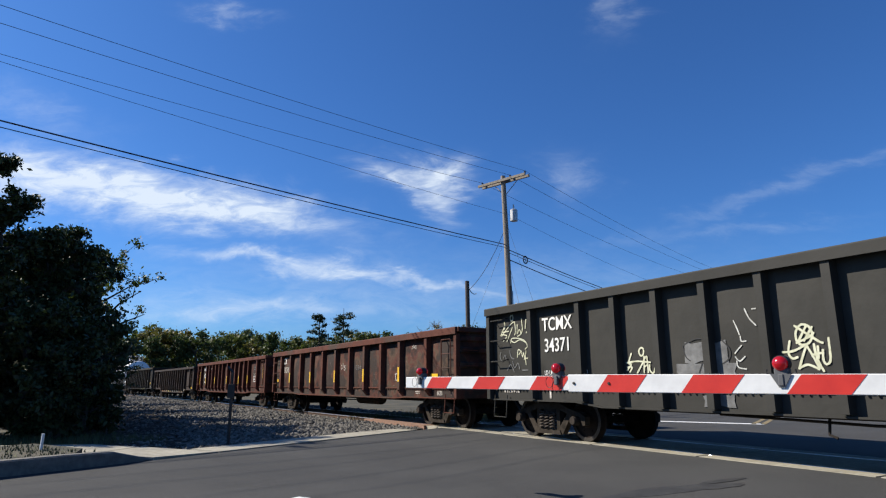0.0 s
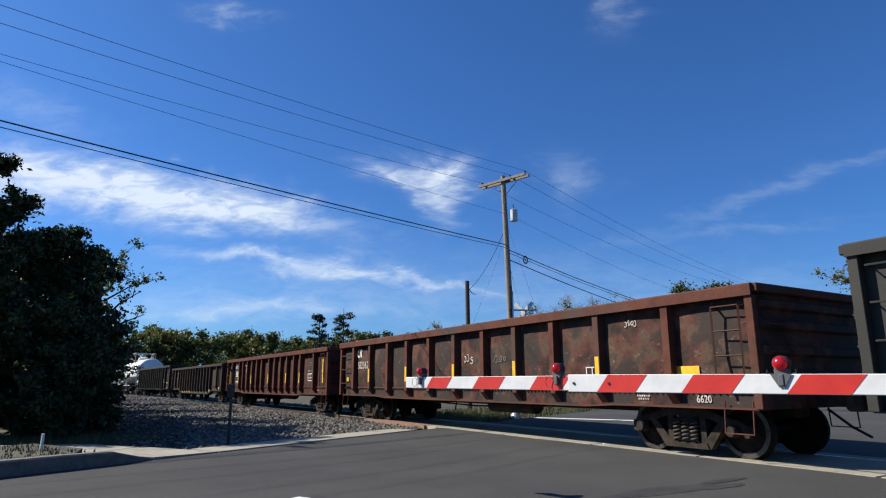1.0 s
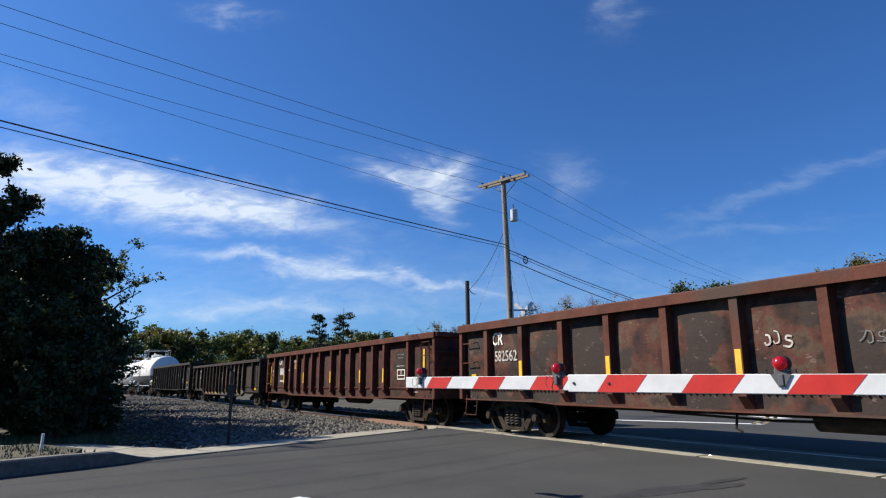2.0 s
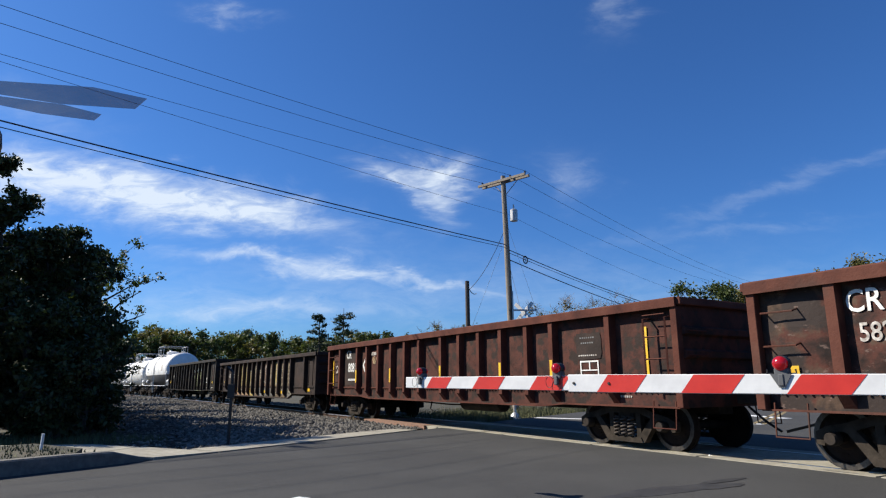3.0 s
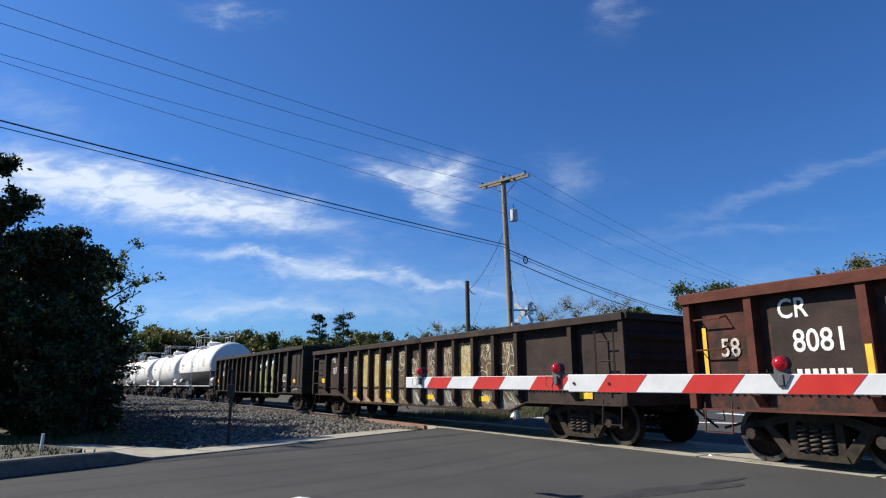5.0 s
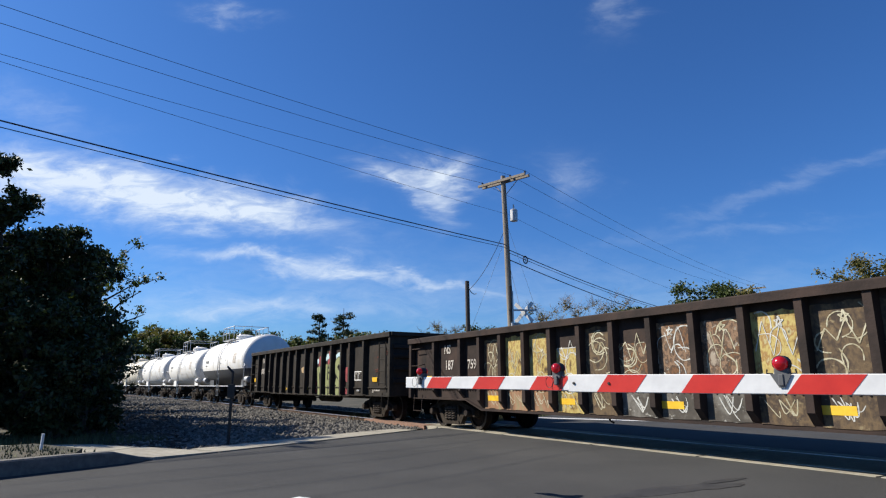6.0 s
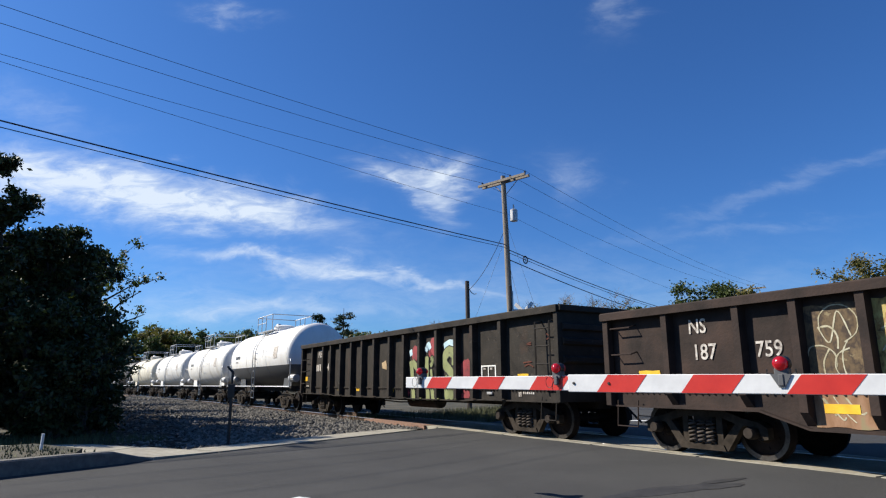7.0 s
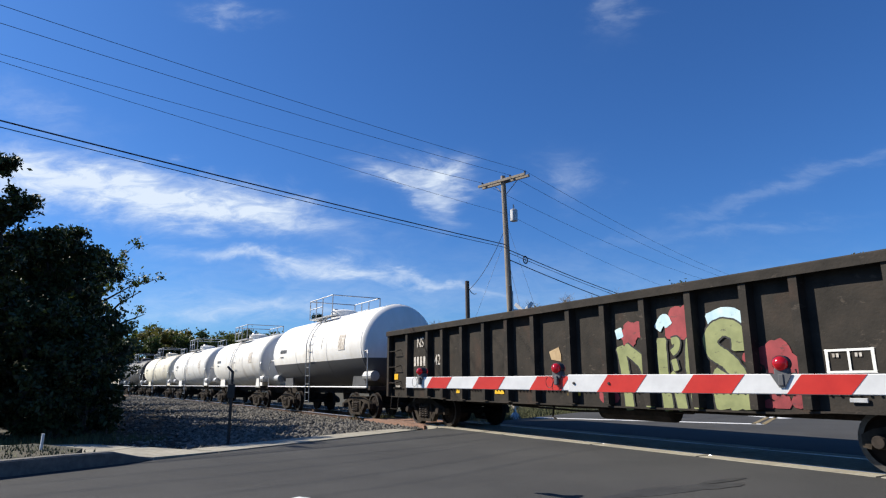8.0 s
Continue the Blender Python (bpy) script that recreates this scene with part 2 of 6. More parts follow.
M_CABLE = material("cable_black", ((0.015, 0.015, 0.015), (0.025, 0.025, 0.025)), scale=3, rough=0.6, bump=0)
M_BLACK = material("black_paint", ((0.006, 0.006, 0.006), (0.012, 0.012, 0.012)), scale=6, rough=0.6, bump=0.05)
M_ARM_W = material("gate_white", ((0.56, 0.56, 0.55), (0.66, 0.66, 0.645)), scale=5, rough=0.5, bump=0.03)
M_ARM_R = material("gate_red", ((0.46, 0.022, 0.014), (0.54, 0.03, 0.018)), scale=5, rough=0.4, bump=0.02)
M_WHITE = material("white_paint", ((0.66, 0.66, 0.64), (0.80, 0.80, 0.78)), scale=5, rough=0.6, bump=0.05)
M_BARK = material("bark", ((0.035, 0.028, 0.022), (0.085, 0.07, 0.055)), scale=5, rough=0.95, bump=0.6, stretch=(5, 5, 1))
M_BARK_GREY = material("bark_grey", ((0.10, 0.085, 0.07), (0.18, 0.155, 0.13)), scale=5, rough=0.95, bump=0.4, stretch=(5, 5, 1))
M_LEAF_DARK = leaf_material("leaf_dark", (0.026, 0.036, 0.012), (0.046, 0.060, 0.018), 0.07)
M_LEAF_MID = leaf_material("leaf_mid", (0.040, 0.055, 0.016), (0.072, 0.090, 0.029), 0.2)
M_LEAF_LIGHT = leaf_material("leaf_light", (0.058, 0.072, 0.018), (0.097, 0.108, 0.032), 0.2)
M_LEAF_AUTUMN = leaf_material("leaf_autumn", (0.094, 0.086, 0.022), (0.158, 0.130, 0.040), 0.2)
M_MURAL = material("mural_yellow", ((0.05, 0.036, 0.024), (0.16, 0.10, 0.04), (0.36, 0.26, 0.085), (0.44, 0.36, 0.13), (0.27, 0.15, 0.05), (0.44, 0.39, 0.20), (0.05, 0.038, 0.026)), scale=3.6, rough=0.7, bump=0.05, spread=(0.33, 0.70), detail=6, stretch=(1.3, 1, 0.7), fleck=(0.06, 0.03, 0.018), spec=0.2)
M_MURAL_BROWN = material("mural_brown", ((0.045, 0.035, 0.027), (0.06, 0.043, 0.031), (0.13, 0.09, 0.05), (0.055, 0.04, 0.03), (0.17, 0.12, 0.065), (0.06, 0.045, 0.033)), scale=2.2, rough=0.75, bump=0.05, spread=(0.33, 0.70), detail=6, stretch=(1.2, 1, 0.8), fleck=(0.26, 0.21, 0.12), spec=0.2)
M_MURAL_ORANGE = material("mural_orange", ((0.04, 0.03, 0.024), (0.17, 0.085, 0.04), (0.06, 0.042, 0.03), (0.24, 0.15, 0.09), (0.07, 0.045, 0.032), (0.30, 0.25, 0.19)), scale=4.2, rough=0.7, bump=0.05, spread=(0.34, 0.68), detail=6, stretch=(1, 1, 0.7), fleck=(0.34, 0.31, 0.25), spec=0.2)
M_MURAL_PEACH = material("mural_peach", ((0.05, 0.04, 0.032), (0.22, 0.12, 0.062), (0.29, 0.17, 0.10), (0.24, 0.20, 0.11), (0.055, 0.045, 0.036)), scale=1.8, rough=0.7, bump=0.05, spread=(0.34, 0.68), detail=6, stretch=(1.4, 1, 0.5), spec=0.2)
M_MURAL_GREY = material("mural_grey", ((0.055, 0.05, 0.042), (0.075, 0.066, 0.054), (0.16, 0.15, 0.13), (0.07, 0.06, 0.05)), scale=2.4, rough=0.75, bump=0.05, spread=(0.36, 0.72), detail=6, fleck=(0.36, 0.35, 0.31), spec=0.2)
M_SPRAY_PALE = material("spray_pale", ((0.26, 0.22, 0.12), (0.50, 0.47, 0.34)), scale=6, rough=0.7, bump=0)
M_SPRAY_WHITE = material("spray_white", ((0.34, 0.34, 0.31), (0.55, 0.55, 0.50)), scale=8, rough=0.7, bump=0)
M_SPRAY_CREAM = material("spray_cream", ((0.42, 0.42, 0.28), (0.60, 0.60, 0.44)), scale=8, rough=0.7, bump=0)
M_SPRAY_GREY = material("spray_grey", ((0.07, 0.07, 0.07), (0.16, 0.16, 0.155)), scale=5, rough=0.7, bump=0)
M_SPRAY_GREEN = material("spray_green", ((0.17, 0.19, 0.075), (0.25, 0.27, 0.11)), scale=3.5, rough=0.7, bump=0.05, fleck=(0.05, 0.045, 0.03))
M_SPRAY_RED = material("spray_red", ((0.17, 0.018, 0.022), (0.32, 0.04, 0.045)), scale=2.5, rough=0.7, bump=0.05, fleck=(0.05, 0.03, 0.026))
M_SPRAY_CYAN = material("spray_cyan", ((0.34, 0.50, 0.56), (0.52, 0.66, 0.68)), scale=4, rough=0.7, bump=0.05, fleck=(0.12, 0.12, 0.12))
M_SPRAY_TAN = material("spray_tan", ((0.30, 0.20, 0.10), (0.42, 0.30, 0.16)), scale=6, rough=0.7, bump=0)
M_NEEDLE = leaf_material("pine_needle", (0.018, 0.032, 0.016), (0.038, 0.058, 0.026), 0.08)


def red_lens_material():
    m = material("red_lens", ((0.22, 0.004, 0.008), (0.34, 0.006, 0.012)), scale=30, rough=0.15, bump=0.0)
    b = m.node_tree.nodes["Principled BSDF"]
    b.inputs["Emission Color"].default_value = (1.0, 0.02, 0.03, 1)
    b.inputs["Emission Strength"].default_value = 0.06
    return m


M_LENS = red_lens_material()


# ---------------------------------------------------------------- mesh tools
def box(bm, x0, x1, y0, y1, z0, z1, bevel=0.0):
    vs = [bm.verts.new(p) for p in ((x0, y0, z0), (x1, y0, z0), (x1, y1, z0), (x0, y1, z0), (x0, y0, z1), (x1, y0, z1), (x1, y1, z1), (x0, y1, z1))]
    fs = [bm.faces.new([vs[i] for i in f]) for f in ((3, 2, 1, 0), (4, 5, 6, 7), (0, 1, 5, 4), (1, 2, 6, 5), (2, 3, 7, 6), (3, 0, 4, 7))]
    if bevel:
        bmesh.ops.bevel(bm, geom=list({e for f in fs for e in f.edges}), offset=bevel, segments=1, affect="EDGES")
    return vs


def prism(bm, outline, axis, a, b):
    """Extrudes an outline of 2D points along axis 'x', 'y' or 'z' from a to b."""
    def place(p, h):
        return {"x": (h, p[0], p[1]), "y": (p[0], h, p[1]), "z": (p[0], p[1], h)}[axis]
    lo = [bm.verts.new(place(p, a)) for p in outline]
    hi = [bm.verts.new(place(p, b)) for p in outline]
    n = len(outline)
    bm.faces.new(lo)
    bm.faces.new(hi[::-1])
    for i in range(n):
        bm.faces.new((lo[(i + 1) % n], lo[i], hi[i], hi[(i + 1) % n]))
    return lo + hi


def tube(bm, points, radius, sides=6, caps=True):
    """A round bar through points; radius is one number or one for each point."""
    pts = [Vector(p) for p in points]
    rad = radius if isinstance(radius, (list, tuple)) else [radius] * len(pts)
    rings = []
    for i, p in enumerate(pts):
        d = (pts[min(i + 1, len(pts) - 1)] - pts[max(i - 1, 0)]).normalized()
        a = d.orthogonal().normalized() if abs(d.z) < 0.95 else Vector((1, 0, 0)).cross(d).normalized()
        if i and rings:
            prev = rings[-1][0].co - pts[i - 1]
            a = (prev - d * prev.dot(d)).normalized() if (prev - d * prev.dot(d)).length > 1e-6 else a
        b = d.cross(a)
        rings.append([bm.verts.new(p + (a * math.cos(k * math.tau / sides) + b * math.sin(k * math.tau / sides)) * rad[i]) for k in range(sides)])
    for r, s in zip(rings, rings[1:]):
        for k in range(sides):
            bm.faces.new((r[k], r[(k + 1) % sides], s[(k + 1) % sides], s[k]))
    if caps:
        bm.faces.new(rings[0][::-1])
        bm.faces.new(rings[-1])


def lathe(bm, profile, axis, centre=(0, 0, 0), sides=24):
    """Turns (along, radius) pairs round an axis."""
    rings = []
    for h, r in profile:
        ring = []
        for k in range(sides):
            c, s = math.cos(k * math.tau / sides) * r, math.sin(k * math.tau / sides) * r
            p = {"x": (h, c, s), "y": (s, h, c), "z": (c, s, h)}[axis]
            ring.append(bm.verts.new(Vector(p) + Vector(centre)))
        rings.append(ring)
    for r, s in zip(rings, rings[1:]):
        for k in range(sides):
            bm.faces.new((r[k], r[(k + 1) % sides], s[(k + 1) % sides], s[k]))
    bm.faces.new(rings[0][::-1])
    bm.faces.new(rings[-1])


def mesh_of(name, bm, mat, smooth=False):
    bmesh.ops.recalc_face_normals(bm, faces=bm.faces)
    me = bpy.data.meshes.new(name)
    bm.to_mesh(me)
    bm.free()
    if mat:
        me.materials.append(mat)
    if smooth:
        for p in me.polygons:
            p.use_smooth = True
    return me


def mesh_from(name, verts, faces, mat):
    me = bpy.data.meshes.new(name)
    me.from_pydata([tuple(v) for v in verts], [], [tuple(f) for f in faces])
    me.update()
    if mat:
        me.materials.append(mat)
    return me


def part(name, bm, mat, parent, label="", smooth=False):
    me = bm if isinstance(bm, bpy.types.Mesh) else mesh_of(name, bm, mat, smooth)
    ob = new(name, me)
    ob.parent = parent
    return tagged(ob, label)


def thing(name, label, category, group="", kind="", at=None):
    ob = new(name)
    ob.empty_display_size = 0.2
    if at is not None:
        ob.matrix_basis = at
    return tagged(ob, label, category, group, kind)


def solid(name, bm, mat, label, category, group="", kind="", smooth=False):
    return tagged(new(name, mesh_of(name, bm, mat, smooth)), label, category, group, kind)


def lettering(name, text, size, mat, parent, at, label=""):
    """Flat letters as a mesh, lying in the XZ plane of the parent and facing -Y."""
    cu = bpy.data.curves.new(name, "FONT")
    cu.body = text
    cu.size = size
    cu.align_x, cu.align_y = "CENTER", "CENTER"
    cu.resolution_u = 3
    cu.offset = size * 0.012
    tmp = bpy.data.objects.new(name, cu)
    me = bpy.data.meshes.new_from_object(tmp)
    bpy.data.objects.remove(tmp)
    me.materials.clear()
    me.materials.append(mat)
    ob = new(name, me)
    ob.parent = parent
    ob.matrix_basis = Matrix.Translation(at) @ pose(0, 0, 0, 90, 0, 0)
    return tagged(ob, label)


# ---------------------------------------------------------------- the line of the track
THETA = radians(30.41)
U = Vector((-math.sin(THETA), math.cos(THETA), 0))      # towards the tail of the train
NRM = Vector((math.cos(THETA), math.sin(THETA), 0))     # away from the camera
ROAD = Vector((0.53, 0.848, 0))                          # along the road
ACROSS = Vector((0.848, -0.53, 0))
CURVE_START, CURVE_R = 4.3, 940.0
CENTRE = 9.93                                            # track centre line from the camera


def on_track(s, off=0.0, z=0.0):
    """The place s metres back along the track, off metres beyond its centre line, and the way it runs there."""
    e = max(s - CURVE_START, 0.0)
    a = e / CURVE_R
    along, left = min(s, CURVE_START) + CURVE_R * math.sin(a), CURVE_R * (1 - math.cos(a))
    p = U * along + NRM * (CENTRE - left)
    d = U * math.cos(a) - NRM * math.sin(a)
    side = NRM * math.cos(a) + U * math.sin(a)
    return p + side * off + Vector((0, 0, z)), d


def plan(a, m, z=0.0):
    """A point a metres along the road and m metres across it."""
    v = ROAD * a + ACROSS * m
    return Vector((v.x, v.y, z))


# ---------------------------------------------------------------- ground, road, crossing
def build_ground():
    bm = bmesh.new()
    rings = [0, 12, 30, 70, 160, 400, 1000, 2600]
    prev = None
    for r in rings:
        ring = [bm.verts.new((r * math.sin(k * math.tau / 48), r * math.cos(k * math.tau / 48), -0.16)) for k in range(48)] if r else [bm.verts.new((0, 0, -0.16))]
        if prev:
            for k in range(48):
                if len(prev) == 1:
                    bm.faces.new((prev[0], ring[k], ring[(k + 1) % 48]))
                else:
                    bm.faces.new((prev[k], ring[k], ring[(k + 1) % 48], prev[(k + 1) % 48]))
        prev = ring
    solid("ground", bm, M_GROUND, "rough grass and dirt ground reaching the horizon", "ground", kind="structure")

    # asphalt road, with a slight crown
    bm = bmesh.new()
    cols = [-9.2, -8, -6.5, -5, -3.5, -2, -0.5, 1, 2.5, 4, 5.5, 7.5]
    rows = [-30, -10, -4, 0, 2, 4, 5, 6, 7, 8, 9, 10, 11, 12, 14, 16, 20, 24, 40, 90]

    def dip(a, m):
        p = plan(a, m)
        near = min(1, max(0, (8.6 - p.dot(NRM)) / 4.5))
        inner = min(1, max(0, (m + 9.0) / 3))
        return -0.10 * near * near * (3 - 2 * near) * inner * inner * (3 - 2 * inner)
    top = [[bm.verts.new(plan(a, m, dip(a, m))) for m in cols] for a in rows]
    low = [[bm.verts.new(plan(a, m, -0.22)) for m in cols] for a in rows]
    for i in range(len(rows) - 1):
        for j in range(len(cols) - 1):
            bm.faces.new((top[i][j], top[i][j + 1], top[i + 1][j + 1], top[i + 1][j]))
        bm.faces.new((low[i][0], top[i][0], top[i + 1][0], low[i + 1][0]))
        bm.faces.new((top[i][-1], low[i][-1], low[i + 1][-1], top[i + 1][-1]))
    solid("road", bm, M_ASPHALT, "grey asphalt road crossing the railway track", "road", kind="structure")

    # kerb with a rounded nose, ending in a dropped corner
    bm = bmesh.new()
    stations = [(-14, 0.2), (0, 0.2), (4.8, 0.2), (5.5, 0.185), (6.15, 0.02)]
    rings = []
    for a, h in stations:
        prof = [(-9.36, -0.2), (-9.36, h), (-9.20, h), (-9.175, h - 0.02), (-9.16, -0.2)]
        rings.append([bm.verts.new(plan(a, m, z)) for m, z in prof])
    for r, s in zip(rings, rings[1:]):
        for k in range(5):
            bm.faces.new((r[k], r[(k + 1) % 5], s[(k + 1) % 5], s[k]))
    bm.faces.new(rings[0])
    bm.faces.new(rings[-1][::-1])
    solid("kerb", bm, M_KERB, "weathered concrete kerb along the road edge", "kerb", kind="structure")

    # grass verge between kerb and footpath
    bm = bmesh.new()
    prism(bm, [plan(-14, -11.7).to_2d(), plan(-14, -9.36).to_2d(), plan(5.0, -9.36).to_2d(), plan(5.6, -10.2).to_2d(), plan(5.6, -11.7).to_2d()], "z", -0.2, 0.175)
    solid("verge", bm, M_GROUND, "dry grass verge between kerb and footpath", "verge", kind="structure")

    # footpath: slabs along the kerb, then turning down to the road
    path = tagged(new("footpath"), "pale concrete footpath slabs beside the road", "footpath", kind="structure")
    slabs = []
    a = -14.0
    while a < 5.5:
        slabs.append([(a, -12.75), (a, -11.72), (a + 1.48, -11.72), (a + 1.48, -12.75)])
        a += 1.5
    slabs.append([(5.5, -12.75), (5.5, -11.72), (5.75, -10.25), (7.2, -11.2), (7.0, -12.4)])
    slabs.append([(5.75, -10.22), (6.18, -9.21), (7.4, -9.21), (7.22, -11.15)])
    a = 7.42
    while a < 13.3:
        slabs.append([(a, -10.0), (a, -9.21), (a + 1.48, -9.21), (a + 1.48, -10.0 + max(0, a - 10.5) * 0.08)])
        a += 1.5
    for s in slabs:
        bm = bmesh.new()
        vs = prism(bm, [plan(p, q).to_2d() for p, q in s], "z", -0.2, 0.1)
        for v, (p, q) in zip(vs[len(s):], s):
            v.co.z = 0.02 + 0.165 * min(1, max(0, (6.4 - p) / 1.8))
        part("slab", bm, M_CONCRETE, path)

    # stop line and centre line beyond the track, oil stain and paint on the near side
    for name, quad, mat, lab in (
        ("stop_line", [(20.35, -9.0), (20.35, -1.9), (20.68, -1.9), (20.68, -9.0)], M_WHITELINE, "white stop line painted across the asphalt"),
        ("stop_line", [(27.2, -4.2), (24.0, -1.7), (24.3, -1.4), (27.5, -3.9)], M_WHITELINE, "second white line painted on the asphalt"),
        ("centre_line", [(20.4, -2.25), (20.4, -2.12), (60, -2.12), (60, -2.25)], M_YELLOWLINE, "faded yellow centre line on the asphalt"),
        ("centre_line", [(20.4, -2.0), (20.4, -1.87), (60, -1.87), (60, -2.0)], M_YELLOWLINE, "faded yellow centre line on the asphalt"),
        ("lane_mark", [(4.3, -5.36), (4.3, -5.18), (5.44, -5.15), (5.44, -5.33)], M_WHITELINE, "short white paint mark on the asphalt"),
    ):
        bm = bmesh.new()
        for v in prism(bm, [plan(p, q).to_2d() for p, q in quad], "z", -0.01, 0.006):
            v.co.z += dip(v.co.x * ROAD.x + v.co.y * ROAD.y, v.co.x * ACROSS.x + v.co.y * ACROSS.y)
        solid(name, bm, mat, lab, "road marking", kind="structure")
    rng = random.Random(4)
    for cx, cy, rx, ry, rot in ((2.55, 7.55, 0.62, 0.2, 20), (3.1, 7.7, 0.5, 0.16, 12), (2.1, 7.35, 0.4, 0.1, 20), (3.45, 8.05, 0.4, 0.08, 25)):
        bm = bmesh.new()
        pts = []
        for k in range(26):
            t = k * math.tau / 26
            w = 0.9 + 0.2 * rng.random()
            x, y = rx * w * math.cos(t), ry * w * math.sin(t)
            c, q = math.cos(radians(rot)), math.sin(radians(rot))
            x, y = cx + x * c - y * q, cy + x * q + y * c
            pts.append(bm.verts.new((x, y, dip(x * ROAD.x + y * ROAD.y, x * ACROSS.x + y * ACROSS.y) + 0.004)))
        bm.faces.new(pts)
        solid("oil_stain", bm, M_OIL, "dark oil stain soaked into the asphalt", "stain", kind="structure")


def build_track():
    # ballast bed following the curve
    verts, faces = [], []
    ss = [x * 0.8 for x in range(-75, 345)]
    offs = [(-9.3, -0.17), (-7.6, -0.10), (-4.0, -0.12), (-2.2, -0.13), (-1.5, -0.16), (1.5, -0.16), (2.4, -0.14), (3.6, -0.3)]
    for s in ss:
        for o, z in offs:
            p, _ = on_track(s, o, z + 0.015 * math.sin(s * 1.7 + o * 3.1))
            if -9.7 < p.dot(ACROSS) < 8.0:                  # drops away under the road
                p.z -= 0.15
            verts.append(p)
    w = len(offs)
    for i in range(len(ss) - 1):
        for j in range(w - 1):
            a = i * w + j
            faces.append((a, a + 1, a + w + 1, a + w))
    me = mesh_from("gravel_bed", verts, faces, M_GRAVEL)
    tagged(new("gravel_bed", me), "grey crushed stone ballast beside the track", "gravel", kind="structure")

    # dark litter strip over the gravel; its colour deepens the shade of the trees
    verts, faces = [], []
    ss = [12.0 + 0.7 * k for k in range(60)]
    for s in ss:
        # outer edge follows the rim of the trees' shadow, slightly ragged
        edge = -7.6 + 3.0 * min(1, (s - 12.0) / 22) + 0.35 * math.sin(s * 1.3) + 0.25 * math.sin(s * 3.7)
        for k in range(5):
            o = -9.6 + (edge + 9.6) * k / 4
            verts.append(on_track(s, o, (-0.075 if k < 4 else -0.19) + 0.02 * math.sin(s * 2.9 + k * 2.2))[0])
    for i in range(len(ss) - 1):
        for j in range(4):
            a = i * 5 + j
            faces.append((a, a + 1, a + 6, a + 5))
    tagged(new("soil", mesh_from("soil", verts, faces, M_LITTER_SHADE)), "dark litter strip with the tree shade put into its colour", "soil", kind="structure")

    # loose stones, smaller and sparser with distance
    rng = np.random.default_rng(7)
    ico = [(0, 0, 1), (0.89, 0, 0.45), (0.28, 0.85, 0.45), (-0.72, 0.53, 0.45), (-0.72, -0.53, 0.45), (0.28, -0.85, 0.45), (0, 0, -0.6)]
    ico_f = [(0, 1, 2), (0, 2, 3), (0, 3, 4), (0, 4, 5), (0, 5, 1), (6, 2, 1), (6, 3, 2), (6, 4, 3), (6, 5, 4), (6, 1, 5)]
    base = np.array(ico)
    vs, fs = [], []
    count = 0
    for _ in range(62000):
        s = 11.5 + 60 * rng.random() ** 1.7
        o = rng.uniform(-8.9, -1.25) if rng.random() < 0.9 else rng.uniform(1.2, 3.0)
        p, _d = on_track(s, o)
        m = p.x * ACROSS.x + p.y * ACROSS.y
        if m > -10.05:
            continue
        size = rng.uniform(0.025, 0.06) * (1 + s / 60)
        if o < -7.9 + 3.0 * min(1, (s - 12.0) / 22) and rng.random() < 0.85:      # thinned so the painted tree shade stays dark
            continue
        k = base * rng.uniform(0.6, 1.25, (7, 1)) * size * rng.uniform(0.7, 1.2, (1, 3))
        a = rng.uniform(0, 6.28)
        rot = np.array([[math.cos(a), -math.sin(a), 0], [math.sin(a), math.cos(a), 0], [0, 0, 1]])
        z = -0.115 + size * 0.35
        vs.append(k @ rot.T + np.array([p.x, p.y, z]))
        fs.append(np.array(ico_f) + 7 * count)
        count += 1
    me = mesh_from("ballast_stones", np.concatenate(vs).tolist(), np.concatenate(fs).tolist(), M_STONE)
    tagged(new("ballast_stones", me), "loose grey crushed stones of the track bed", "stones", kind="stuff")

    # rails
    for off in (-0.755, 0.755):
        rail = thing("rail", "rusty steel rail with a worn bright head", "rail", "rails of the track", kind="structure")
        prof = [(-0.07, -0.17), (0.07, -0.17), (0.07, -0.155), (0.012, -0.13), (0.012, -0.045), (0.036, -0.035), (0.036, -0.008), (-0.036, -0.008), (-0.036, -0.035), (-0.012, -0.045), (-0.012, -0.13), (-0.07, -0.155)]
        for nm, pr, mat in (("web_and_foot", prof, M_RAIL), ("head", [(-0.036, -0.0082), (0.036, -0.0082), (0.030, 0.006), (-0.030, 0.006)], M_RAILHEAD)):
            bm = bmesh.new()
            rings = []
            for k in range(-14, 60):
                s = k * 4.0
                rings.append([bm.verts.new(on_track(s, off + o, z)[0]) for o, z in pr])
            n = len(pr)
            for r, q in zip(rings, rings[1:]):
                for k in range(n):
                    bm.faces.new((r[k], r[(k + 1) % n], q[(k + 1) % n], q[k]))
            part(nm, bm, mat, rail)

    # ties outside the crossing
    bm = bmesh.new()
    box(bm, -0.11, 0.11, -1.3, 1.3, -0.35, -0.172, 0.012)
    tie_mesh = mesh_of("tie", bm, M_TIE)
    s = 20.2
    while s < 150:
        p, d = on_track(s)
        ob = new("tie", tie_mesh)
        ob.matrix_basis = Matrix.Translation(p) @ pose(0, 0, 0, 0, 0, math.degrees(math.atan2(d.y, d.x)))
        tagged(ob, "weathered dark timber railway tie", "railway tie", "ties under the rails", kind="structure")
        s += 0.52

    # crossing surface: concrete edge strips, dark panels between the rails
    crossing = tagged(new("crossing_surface"), "level crossing surface of concrete strips and panels", "level crossing", kind="structure")

